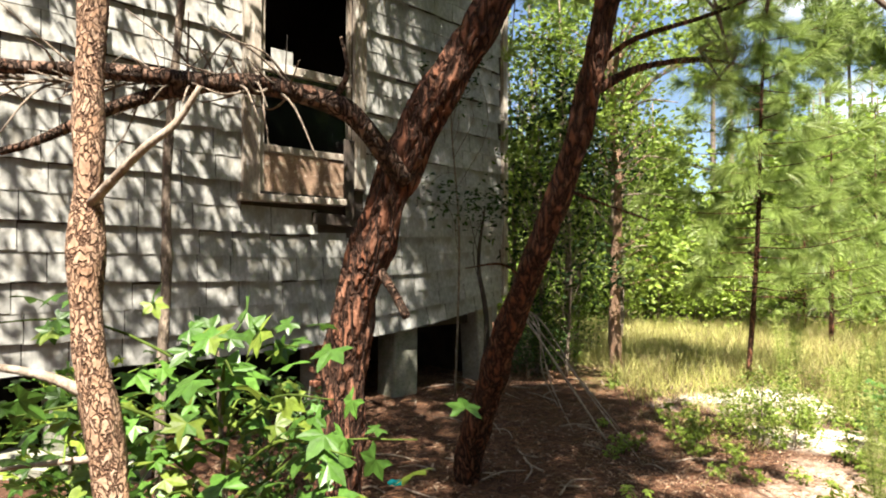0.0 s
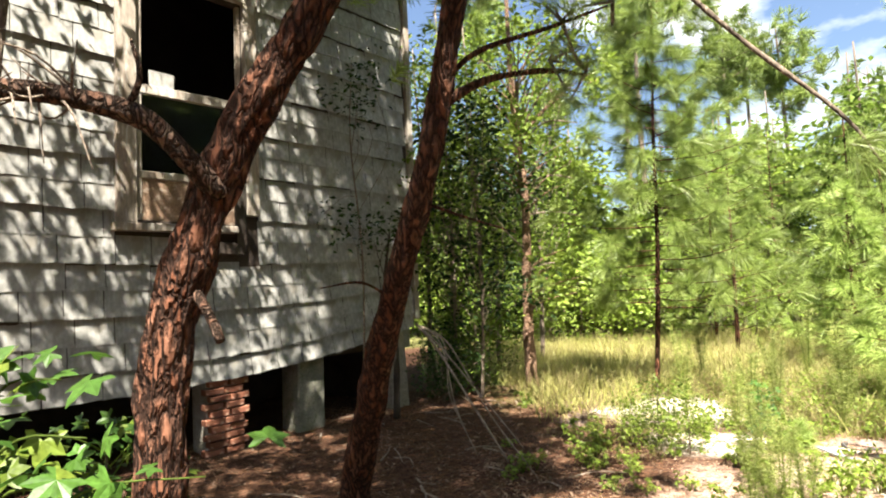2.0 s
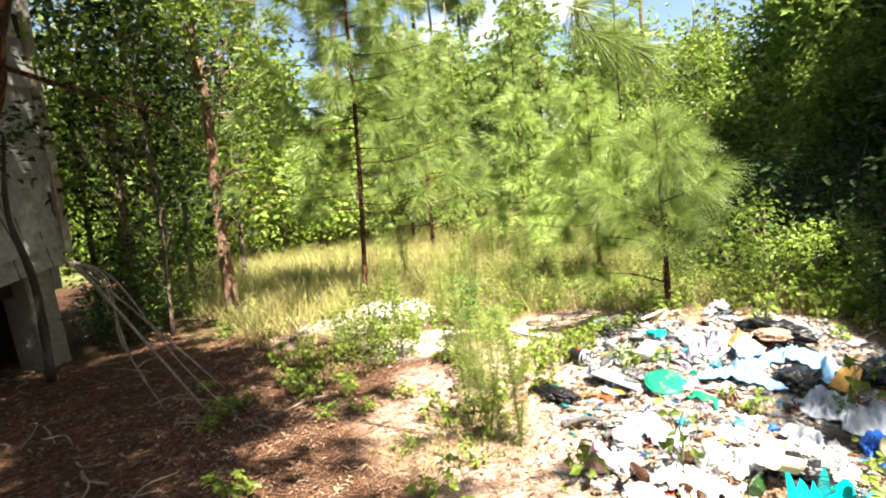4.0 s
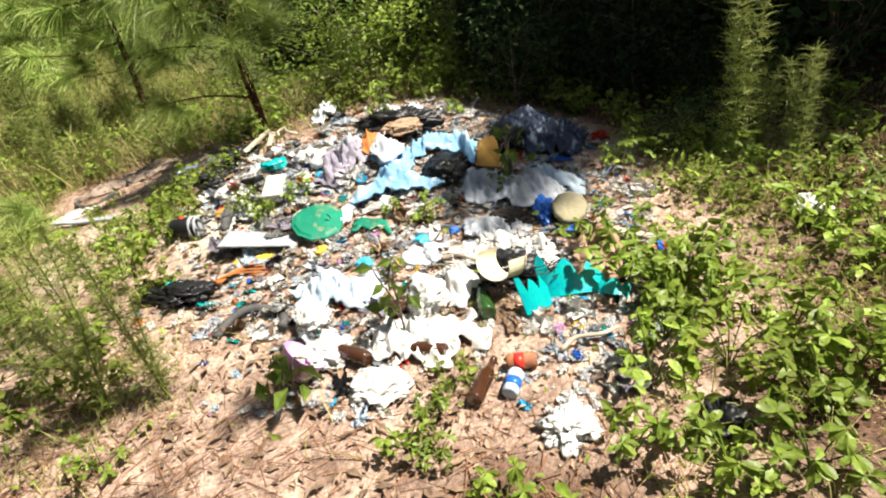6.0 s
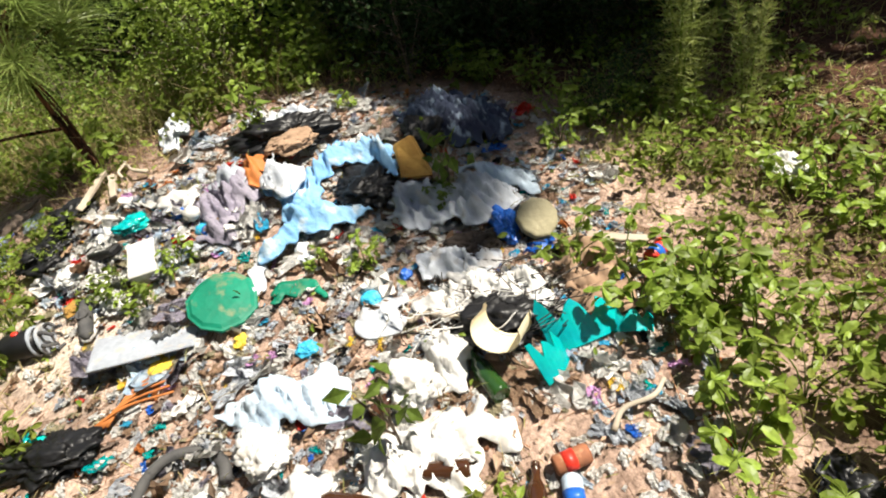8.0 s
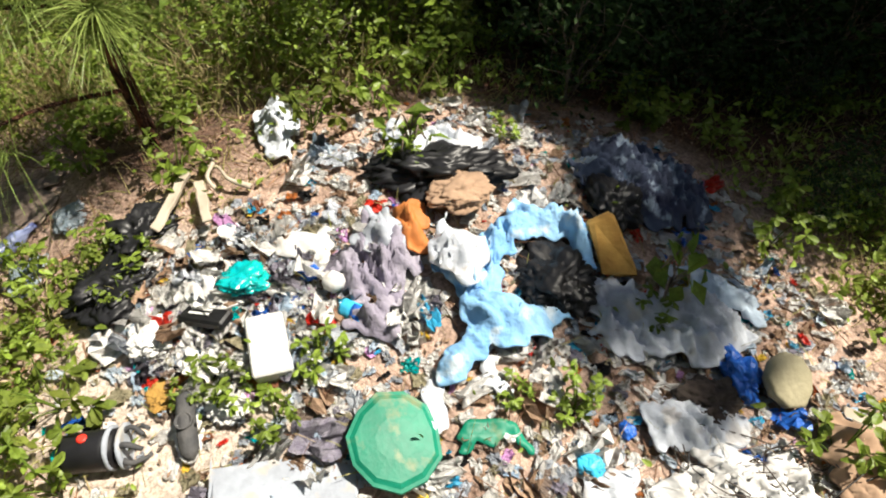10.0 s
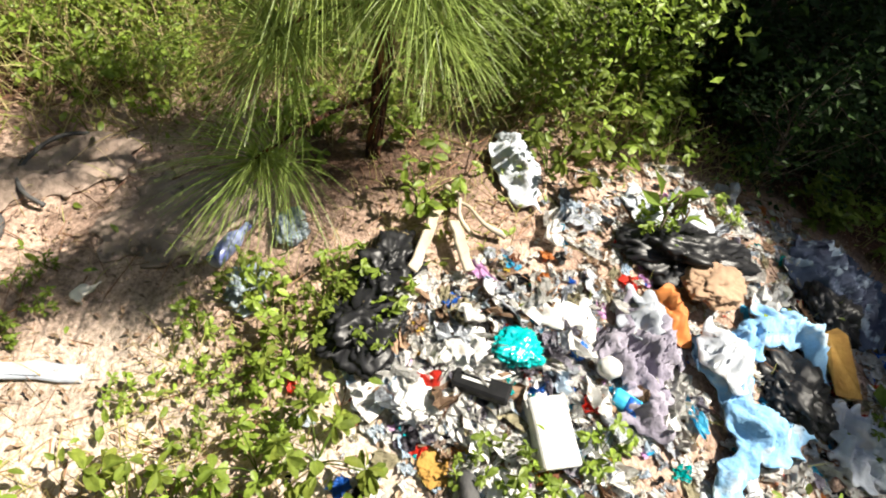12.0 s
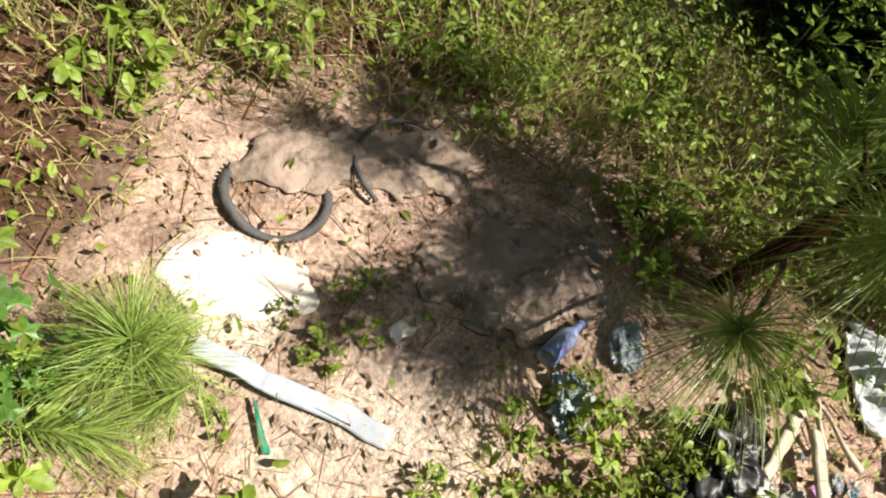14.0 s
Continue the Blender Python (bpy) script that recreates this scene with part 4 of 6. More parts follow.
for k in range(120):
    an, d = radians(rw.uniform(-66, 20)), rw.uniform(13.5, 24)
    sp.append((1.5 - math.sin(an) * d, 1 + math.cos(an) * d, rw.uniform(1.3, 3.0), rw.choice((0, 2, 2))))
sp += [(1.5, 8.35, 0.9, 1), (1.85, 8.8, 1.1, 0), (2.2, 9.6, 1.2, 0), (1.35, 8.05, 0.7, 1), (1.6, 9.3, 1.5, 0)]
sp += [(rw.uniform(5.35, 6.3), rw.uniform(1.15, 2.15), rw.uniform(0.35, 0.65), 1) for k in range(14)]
# large shrubs added to throw low shade on the wood's edge
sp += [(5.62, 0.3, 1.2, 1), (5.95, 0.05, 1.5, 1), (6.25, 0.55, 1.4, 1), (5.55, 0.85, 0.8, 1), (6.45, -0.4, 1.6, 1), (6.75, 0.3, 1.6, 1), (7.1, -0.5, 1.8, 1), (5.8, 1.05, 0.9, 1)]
used = set()
for x, y, s, kind in sp:
    m = pose(x, y, ground_z(x, y) - 0.02, 0, 0, rw.uniform(0, 360)) @ Matrix.Scale(s, 4)
    if kind in used:
        copy_thing(shrub_kinds[kind], m).matrix_basis = m
    else:
        shrub_kinds[kind].matrix_basis = m
        used.add(kind)

# far wood round the clearing
far_v = [stem_leaf("forest_tree", "distant tall tree with a hazy green crown", (0, 0, 0), [(0, 0, -0.1), (0.1, 0.1, 5), (0, 0, h)], 0.14, ball(RNG, 46, (0, 0, h * 0.6), 2.1, (1, 1, 1.6)), 26, 0.6, 0.5, RNG, lf, group="trees of the far wood") for h, lf in ((11, "leaf_bright"), (13, "leaf_mid"))]
def tall_pine(h, rng):
    t = empty("pine_tree", "tall pine with a bare trunk and tufted crown", "tree", (0, 0, 0), 0, "far tall pines")
    v, f = tube(spline([(0, 0, -0.1), (0.1, 0, h * 0.5), (0, 0.1, h)], 6), [0.16, 0.11, 0.04], 8)
    arrays("trunk", v, f, M["bark_grey"], t, "", True)
    cl = ball(rng, 26, (0, 0, h * 0.83), 1.7, (1, 1, 1.5))
    stuff_tubes("branching", [tube([(0, 0, c[2] - 0.3), c], [0.04, 0.015], 5) for c in cl], M["bark_grey"], t)
    sh = [(c + rng.normal(size=3) * 0.25, unit(rng.normal(size=3) + np.array([0, 0, 0.5]))) for c in cl for _ in range(7)]
    V, F = needles(sh, 34, 0.5, 0.04, rng, 0.1)
    arrays("needles", V, F, M["needle"], t)
    return t


far_p = [tall_pine(14, RNG), tall_pine(17, RNG)]
far = []
for a in np.arange(-62, 24, 2.6):
    for d in (17, 21, 26):
        if rw.random() < 0.8:
            an = radians(a + rw.uniform(-1.3, 1.3))
            far.append((2 - math.sin(an) * (d + rw.uniform(-2, 2)), 2 + math.cos(an) * (d + rw.uniform(-2, 2)), rw.uniform(0.32, 0.62) if d < 25 else rw.uniform(0.4, 0.75), far_v[rw.randrange(2)]))
for a in (-21, -24, -27, -31, -33, -36, -40, -45, -50, -14, -8):
    an = radians(a + rw.uniform(-1, 1))
    d = rw.uniform(20, 32)
    far.append((1 - math.sin(an) * d, math.cos(an) * d, rw.uniform(0.7, 1.0), far_p[rw.randrange(2)]))
# unseen rows added behind and beside the path to cut skylight and bounce
for k in range(34):
    far.append((-15 + 1.35 * (k % 17) + rw.uniform(-0.5, 0.5), -8.2 - 2.6 * (k // 17) + rw.uniform(-0.6, 0.6), rw.uniform(0.68, 0.85), far_v[k % 2]))
for k in range(8):
    far.append((-9.5 - 2.2 * (k % 2) + rw.uniform(-0.5, 0.5), -6.5 + 1.2 * k, rw.uniform(0.6, 0.8), far_v[k % 2]))
# two near pines added unseen, so their crowns shade the heap's right side
far += [(5.95, -3.75, 0.78, far_p[0]), (7.0, -3.5, 0.8, far_p[0])]
for k, (x, y, s, src) in enumerate(far):
    m = pose(x, y, 0, 0, 0, rw.uniform(0, 360)) @ Matrix.Scale(s, 4)
    if src in used:
        copy_thing(src, m).matrix_basis = m
    else:
        src.matrix_basis = m
        used.add(src)

# ---- grass, straw, fallen leaves ----
def scatter(n, fn, box_, seed):
    r = np.random.default_rng(seed)
    p = np.stack([r.uniform(box_[0], box_[1], n), r.uniform(box_[2], box_[3], n)], 1)
    keep = np.array([r.random() < fn(x, y) for x, y in p])
    return p[keep], r


def grass_patch(name, label, n, fn, box_, h, w, m, seed, lean=0.35, droop=0.25):
    p, r = scatter(n, fn, box_, seed)
    b = np.array([(x, y, ground_z(x, y) - 0.01) for x, y in p])
    d = unit(r.normal(size=(len(p), 3)) * lean + np.array([0, 0, 1.0]))
    V, F = blades(b, d, h * r.uniform(0.4, 1.2, len(p)), w, droop, r)
    tagged(arrays(name, V, F, M[m]), label, "grass", kind="stuff")


def in_trash(x, y):
    return blob(x, y, 4.05, 2.5, 1.15, 1.05, 1)


def clearing(x, y):
    if x < 2.2 + 0.25 * math.sin(y) or x > 8.5 + 0.3 * y:
        return 0.0
    return min(1.0, max(0.0, (y - 6.3 + 0.55 * (x - 2.5)) * 0.5)) * (0.35 + 0.65 * max(0, min(1, 0.6 + 1.3 * noise.noise((x * 0.9, y * 0.9, 2))))) * (1 - 0.9 * max(blob(x, y, 4.9, 6.7, 1.7, 0.8, 2), blob(x, y, 3.72, 5.35, 0.6, 0.45, 5)))


def fringe(x, y):
    if in_trash(x, y) > 0.3 or blob(x, y, 4.7, 4.6, 0.55, 0.5, 4) > 0.2:
        return 0.05
    a = max(0, min(1, 0.25 + 1.6 * noise.noise((x * 1.6, y * 1.6, 5))))
    return a * (1.0 if x > 2.4 else 0.25)


grass_patch("tall_grass", "tall yellow-green grass in the sunlit clearing", 60000, clearing, (2, 13, 5, 15), 0.42, 0.011, "grass", 31)
grass_patch("dry_grass", "dry straw-coloured grass stalks", 16000, clearing, (2, 12, 4.6, 14), 0.5, 0.007, "grass_dry", 32)
grass_patch("grass", "thin green grass round the rubbish", 42000, fringe, (2.2, 6.6, 0.2, 6.6), 0.15, 0.004, "grass", 33, 0.55, 0.4)
def meadow(x, y):
    return min(1.0, max(0.0, (x - 5.12) * 2.4 * min(1, max(0, (y - 2.4) * 2)), (x - 4.95) * 1.6 + (y - 4.9) * 0.9)) * (0.35 + 0.9 * max(0, 0.5 + noise.noise((x * 1.5, y * 1.5, 6)))) if y > 2.4 and x < 7.6 else 0.0


grass_patch("weedy_grass", "yellow-green weedy grass behind the bare patch", 30000, meadow, (4.6, 8, 2.4, 8), 0.26, 0.006, "grass", 35, 0.5, 0.35)
grass_patch("dry_grass", "dry yellow grass stalks behind the bare patch", 26000, meadow, (4.6, 8, 2.7, 8), 0.34, 0.005, "grass_dry", 37, 0.4, 0.25)
grass_patch("dry_grass", "dry pale grass stems round the rubbish", 14000, fringe, (2.2, 6.4, 0.2, 6.4), 0.17, 0.004, "grass_dry", 34, 0.8, 0.4)


def flat_litter(name, label, n, fn, box_, L, w, m, seed, z=0.006, tilt=0.12):
    p, r = scatter(n, fn, box_, seed)
    b = np.array([(x, y, ground_z(x, y) + z * r.random() + 0.004) for x, y in p])
    a = r.uniform(0, 2 * np.pi, len(p))
    d = np.stack([np.cos(a), np.sin(a), r.normal(size=len(p)) * tilt], 1)
    V, F = blades(b, d, L * r.uniform(0.5, 1.1, len(p)), w, 0.02, r, 2)
    tagged(arrays(name, V, F, M[m]), label, "litter", kind="stuff")


shade = lambda x, y: 1.0 if (x < 3.0 and y > 0) else 0.25
flat_litter("pine_straw", "fallen reddish-brown pine needles", 42000, shade, (-1.5, 5.5, 1.5, 9), 0.17, 0.004, "straw", 41)
def fallen(name, label, n, fn, box_, size, m, seed):
    p, r = scatter(n, fn, box_, seed)
    c = np.array([(x, y, ground_z(x, y) + 0.006 + 0.010 * r.random()) for x, y in p])
    V, F = leaf_shapes(c, size, r, up=0.93, aspect=0.42)
    tagged(arrays(name, V, F, M[m]), label, "litter", kind="stuff")


fallen("fallen_leaves", "dry brown fallen leaves on the ground", 26000, lambda x, y: 0.9 - 0.55 * in_trash(x, y), (1.5, 6.6, -0.2, 6.2), 0.024, "dead_leaf", 42)
fallen("fallen_leaves", "dry brown fallen leaves under the trees", 9000, lambda x, y: 0.8, (-1.5, 3.5, 2, 9.5), 0.055, "dead_leaf", 43)


# ---- weeds ----
def weed(i, rng):
    t = empty("weed_plant", "low light-green weed with whorled rounded leaves", "weed", (0, 0, 0), 0, "weeds among the rubbish")
    st, cs = [], []
    for k in range(7 + i % 3):
        an = k * 1.3 + i
        h = rng.uniform(0.07, 0.2)
        e = np.array([math.cos(an) * rng.uniform(0.03, 0.13), math.sin(an) * rng.uniform(0.03, 0.13), h])
        st.append(tube(spline([(0, 0, -0.01), e * np.array([0.4, 0.4, 0.6]), e], 3), [0.003, 0.0015], 4))
        cs += [e * np.array([1, 1, f]) for f in (1, 1, 1, 1, 1, 0.95, 0.9, 0.8, 0.7, 0.6)]
    stuff_tubes("stalk", st, M["leaf_mid"], t)
    V, F = leaf_shapes(np.array(cs), 0.045, rng, up=0.62, aspect=0.52, round_=True)
    arrays("leaves", V, F, M["leaf_bright" if i != 2 else "leaf_yellow"], t)
    return t


def dog_fennel(i, rng, h):
    t = empty("feathery_weed", "tall feathery light-green weed", "weed", (0, 0, 0), 0, "tall feathery weeds")
    B, D, st = [], [], []
    for k in range(3):
        an = k * 2.1 + i
        top = np.array([math.cos(an) * 0.10, math.sin(an) * 0.10, h * rng.uniform(0.75, 1.0)])
        sp_ = spline([(0, 0, -0.02), top * np.array([0.4, 0.4, 0.5]), top], 8)
        st.append(tube(sp_, [0.005, 0.002], 5))
        n = int(230 * h)
        u = rng.uniform(0.12, 1.0, n)
        j = (u * (len(sp_) - 1)).astype(int)
        b = sp_[j]
        for rep in range(2):
            d = unit(rng.normal(size=(n, 3)) * np.array([1, 1, 0.3]) + np.array([0, 0, 0.7]))
            off = (0.09 * (1.15 - u))[:, None] * unit(rng.normal(size=(n, 3)))
            B.append(b + off * rep); D.append(d)
    stuff_tubes("stalk", st, M["leaf_mid"], t)
    B, D = np.concatenate(B), np.concatenate(D)
    V, F = blades(B, D, rng.uniform(0.04, 0.11, len(B)), 0.0042, 0.2, rng, 2)
    arrays("leaves", V, F, M["fennel"], t)
    return t


weeds = [weed(i, RNG) for i in range(5)]
places = [(3.85, 1.73), (3.8, 1.57), (3.62, 1.60), (3.54, 1.49), (3.33, 1.49), (3.57, 1.31), (3.38, 1.12), (3.22, 1.33), (3.09, 1.17), (3.12, 1.55), (3.19, 1.02), (2.9, 1.62), (2.84, 1.4), (2.86, 1.22), (2.98, 2.16)]
places += [(4.58, 4.62), (4.46, 4.61), (4.41, 4.59), (4.22, 4.7), (4.5, 4.53), (4.64, 4.58), (4.47, 4.7)]
places += [(3.99, 0.9), (3.72, 0.8), (3.75, 1.34), (3.52, 1.45), (3.64, 1.40), (4.03, 2.42), (4.06, 2.58), (4.58, 3.78), (4.11, 3.44), (4.29, 3.8), (4.69, 1.39), (4.6, 1.55), (4.76, 1.16), (4.54, 0.95), (4.56, 3.82), (4.42, 3.66), (4.34, 3.93), (4.14, 3.36), (4.08, 3.25), (4.03, 3.20)]
places += [(4.88, 2.84), (5.06, 2.44), (4.31, 2.12), (4.02, 2.41), (4.2, 3.91), (4.17, 3.09), (4.27, 4.0), (4.22, 3.87), (4.19, 4.08), (4.5, 3.77), (4.6, 4.02), (4.47, 4.13), (4.27, 4.26), (4.35, 4.07), (4.37, 3.95), (4.46, 3.84), (4.63, 3.78), (4.4, 3.88), (4.55, 3.65)]
kinds = {}
spots = [(x, y, rw.uniform(0.8, 1.15) if y < 1.75 else (rw.uniform(0.25, 0.4) if y > 4.3 else rw.uniform(0.4, 0.65)), rw.choice((0, 1, 3, 4, 0, 1, 3, 2))) for x, y in places]
for k in range(340):
    x, y = rw.uniform(2.3, 6.4), rw.uniform(0.3, 6.2)
    if in_trash(x, y) > 0.25 or blob(x, y, 4.7, 4.6, 0.5, 0.5, 4) > 0.15:
        continue
    if x < 3.0 and rw.random() < 0.5:
        continue
    spots.append((x, y, rw.uniform(0.5, 1.1), rw.choice((0, 1, 3, 4, 2))))
for k in range(30):
    spots.append((rw.uniform(0.8, 3.0), rw.uniform(3.2, 8), rw.uniform(0.6, 1.2), rw.choice((0, 1, 3))))
for x, y, s, kind in spots[:300]:
    m = pose(x, y, ground_z(x, y) - 0.005, 0, 0, rw.uniform(0, 360)) @ Matrix.Scale(s, 4)
    if kind in kinds:
        copy_thing(weeds[kind], m).matrix_basis = m
    else:
        weeds[kind].matrix_basis = m
        kinds[kind] = 1
fennels = [dog_fennel(i, RNG, h) for i, h in enumerate((1.0, 0.7, 0.85))]
fplaces = [(4.63, 1.02, 0.95), (4.75, 0.9, 0.8), (4.5, 0.8, 0.7), (3.02, 3.13, 0.7), (2.94, 3.3, 0.75), (3.22, 3.6, 0.8), (3.0, 3.6, 0.7), (3.35, 3.95, 0.7), (3.6, 4.5, 0.8), (5.72, 2.57, 0.8), (5.0, 5.4, 1.0), (5.4, 5.8, 1.1), (4.7, 5.9, 1.0), (4.2, 5.8, 1.0), (5.8, 6.4, 1.2), (5.3, 5.2, 0.8), (4.6, 6.2, 1.2), (5.9, 5.4, 1.0), (3.9, 6.3, 1.1), (6.6, 6.8, 1.3), (7.0, 7.5, 1.4), (6.4, 7.8, 1.2), (5.6, 7.4, 1.2), (5.2, 8.4, 1.2)]
fk = {}
for n, (x, y, s) in enumerate(fplaces):
    m = pose(x, y, ground_z(x, y) - 0.005, 0, 0, rw.uniform(0, 360)) @ Matrix.Scale(s, 4)
    kind = n % 3
    if kind in fk:
        copy_thing(fennels[kind], m).matrix_basis = m
    else:
        fennels[kind].matrix_basis = m
        fk[kind] = 1
# broad-leaved seedlings standing in the rubbish
for x, y, h in ((3.32, 2.35, 0.32), (3.02, 2.64, 0.16), (4.33, 2.06, 0.28), (4.86, 2.80, 0.2)):
    cl = [(0.05 * math.cos(k * 2.4), 0.05 * math.sin(k * 2.4), h * (0.35 + 0.65 * k / 7)) for k in range(8)]
    stem_leaf("seedling", "broad-leaved green seedling standing in the rubbish", (x, y, ground_z(x, y)), [(0, 0, -0.02), (0.01, 0, h * 0.5), (0, 0.01, h)], 0.004, cl, 2, 0.015, 0.085, RNG, "leaf_mid", category="weed", group="seedlings in the rubbish", aspect=0.55)

hanging("pine bough with long bright needles hanging over the path", [(2.2, 3.2, 3.6), (2.6, 2.75, 2.75), (2.86, 2.45, 2.25), (2.96, 2.36, 2.0)], [((2.98, 2.34, 1.96), (0.4, -0.3, -0.3)), ((3.1, 2.25, 1.9), (0.7, -0.4, -0.4)), ((2.95, 2.4, 2.1), (0.6, 0.2, 0.1))], (2.2, 3.2, 3.6))
for x, y, s in ((-2.75, 4.75, 0.35), (-2.4, 4.9, 0.3), (-3.1, 4.6, 0.4)):
    m = pose(x, y, ground_z(x, y) - 0.02, 0, 0, 40 * x) @ Matrix.Scale(s, 4)
    copy_thing(shrub_kinds[2], m).matrix_basis = m

def leaf_mat_patch(name, label, n, fn, box_, h, size, m, seed):
    p, r = scatter(n, fn, box_, seed)
    c = np.array([(x, y, ground_z(x, y) + h * r.random() ** 1.3) for x, y in p])
    V, F = leaf_shapes(c, size, r, up=0.6, aspect=0.5, round_=True)
    tagged(arrays(name, V, F, M[m]), label, "weed", kind="stuff")


leaf_mat_patch("weed_leaves", "small bright weed leaves in the grass", 21000, meadow, (4.6, 7.6, 2.4, 7.5), 0.3, 0.036, "leaf_bright", 61)
leaf_mat_patch("weed_leaves", "small yellowish weed leaves in the grass", 16000, meadow, (4.6, 7.6, 2.4, 7.5), 0.28, 0.034, "leaf_yellow", 62)
leaf_mat_patch("weed_leaves", "small green weed leaves round the rubbish", 9000, fringe, (2.6, 6.0, 0.3, 6.0), 0.10, 0.034, "leaf_bright", 63)

for x, y, z, s, a in ((-0.6, 3.1, -0.2, 0.8, 70), (-1.3, 2.6, -0.05, 0.8, 200), (3.98, 5.06, -0.02, 0.42, 30), (4.1, 4.98, -0.06, 0.2, 130), (-0.75, 1.75, -0.15, 0.9, 110)):
    m = pose(x, y, z, 0, 0, a) @ Matrix.Scale(s, 4)
    copy_thing(gum, m).matrix_basis = m

def scrubby(x, y):
    return (1 - in_trash(x, y)) * max(0.0, min(1.0, 0.55 + 1.2 * noise.noise((x * 2.2, y * 2.2, 15))))


leaf_mat_patch("weed_leaves", "small pale green weed leaves over dry ground", 3400, scrubby, (3.2, 5.5, -0.1, 1.6), 0.14, 0.04, "leaf_yellow", 65)
leaf_mat_patch("weed_leaves", "small bright weed leaves over dry ground", 2600, scrubby, (3.2, 5.5, -0.1, 1.6), 0.16, 0.04, "leaf_bright", 66)
grass_patch("grass", "thin green grass among the weeds", 6000, scrubby, (2.9, 5.6, -0.2, 1.6), 0.18, 0.0045, "grass", 67, 0.55, 0.4)
grass_patch("dry_grass", "thin dry grass along the bare patch", 2600, lambda x, y: 0.6, (3.95, 4.45, 3.9, 5.1), 0.09, 0.003, "grass_dry", 68, 0.9, 0.5)

# ---- the rubbish ----
def plain(name, c, rough=0.5, metal=0.0, bump=0.15, c2=None, scale=9, trans=0.0, c3=None, spec=0.4):
    c2 = c2 or tuple(x * 0.72 for x in c)
    return mat(name, c, c2, scale, rough, bump, metal, 40, c3, 0.0, 0.0, trans, spec=spec, grit=0.88)


plain("white_plastic", (0.76, 0.76, 0.75), 0.45, c2=(0.62, 0.605, 0.585), c3=(0.52, 0.485, 0.445), bump=0.3, trans=0.15)
plain("white_cloth", (0.56, 0.59, 0.64), 0.9, c2=(0.38, 0.41, 0.47), scale=6, c3=(0.42, 0.41, 0.41), bump=0.5)
plain("blue_cloth", (0.15, 0.34, 0.60), 0.9, c2=(0.24, 0.44, 0.66), scale=4, c3=(0.46, 0.54, 0.60), bump=0.9)
plain("pale_blue", (0.34, 0.46, 0.60), 0.8, c2=(0.50, 0.56, 0.62), scale=5, bump=0.4)
plain("dark_blue_cloth", (0.022, 0.026, 0.055), 0.9, c2=(0.06, 0.08, 0.13), scale=6, c3=(0.26, 0.32, 0.40), bump=0.4)
plain("purple_cloth", (0.20, 0.18, 0.24), 0.9, c2=(0.30, 0.28, 0.33), scale=6, bump=0.9)
plain("black_plastic", (0.008, 0.008, 0.009), 0.42, c2=(0.014, 0.014, 0.016), spec=0.3)
plain("green_plastic", (0.004, 0.145, 0.085), 0.5, c2=(0.006, 0.20, 0.12), scale=4, c3=(0.16, 0.20, 0.11), spec=0.3)
plain("teal_plastic", (0.0, 0.32, 0.36), 0.25, c2=(0.0, 0.38, 0.34), spec=0.6)
plain("blue_plastic", (0.02, 0.13, 0.55), 0.35)
plain("sky_plastic", (0.05, 0.45, 0.72), 0.4)
plain("pink_plastic", (0.66, 0.36, 0.66), 0.4)
plain("orange", (0.50, 0.17, 0.04), 0.7)
plain("rust", (0.34, 0.13, 0.06), 0.8, c2=(0.20, 0.08, 0.045), c3=(0.42, 0.22, 0.12))
plain("yellow", (0.78, 0.55, 0.06), 0.6)
plain("red", (0.62, 0.035, 0.02), 0.4)
plain("grey_film", (0.17, 0.22, 0.26), 0.4, c2=(0.30, 0.34, 0.38), scale=12, c3=(0.08, 0.08, 0.08), bump=0.8)
plain("foam", (0.36, 0.21, 0.05), 0.95, c2=(0.26, 0.14, 0.03), scale=14, bump=0.5)
plain("blue_film", (0.10, 0.13, 0.38), 0.3, c2=(0.30, 0.34, 0.42), scale=8)
plain("tan", (0.36, 0.32, 0.21), 0.9, c2=(0.28, 0.25, 0.16), bump=0.4)
plain("cream", (0.78, 0.70, 0.50), 0.5, c2=(0.70, 0.60, 0.40))
plain("grey_board", (0.34, 0.37, 0.42), 0.85, c2=(0.27, 0.29, 0.33), c3=(0.33, 0.31, 0.29), bump=0.4)
plain("brown_glass", (0.055, 0.022, 0.01), 0.12, spec=0.7)
plain("green_glass", (0.02, 0.06, 0.012), 0.12, spec=0.7)
plain("cardboard", (0.36, 0.24, 0.16), 0.95, c2=(0.26, 0.17, 0.11))
plain("rubber", (0.05, 0.05, 0.053), 0.8, c2=(0.085, 0.082, 0.08), bump=0.4)
plain("mat_brown", (0.33, 0.25, 0.205), 0.95, c2=(0.20, 0.15, 0.12), scale=7, bump=1.0, c3=(0.12, 0.09, 0.07))
plain("aluminium", (0.75, 0.76, 0.78), 0.3, 0.9)
plain("bone_wood", (0.46, 0.40, 0.32), 0.85, c2=(0.32, 0.26, 0.2), scale=10)
plain("sand_white", (0.74, 0.70, 0.64), 0.95, c2=(0.60, 0.55, 0.49), scale=12)


def inside(poly, x, y):
    c = False
    for i in range(len(poly)):
        (x0, y0), (x1, y1) = poly[i - 1], poly[i]
        if (y0 > y) != (y1 > y) and x < (x1 - x0) * (y - y0) / (y1 - y0) + x0:
            c = not c
    return c


def edge(poly, x, y):
    best = 9.0
    for i in range(len(poly)):
        a, b = np.array(poly[i - 1]), np.array(poly[i])
        p = np.array((x, y))
        t = min(1, max(0, (p - a) @ (b - a) / max((b - a) @ (b - a), 1e-9)))
        best = min(best, np.linalg.norm(p - a - t * (b - a)))
    return best


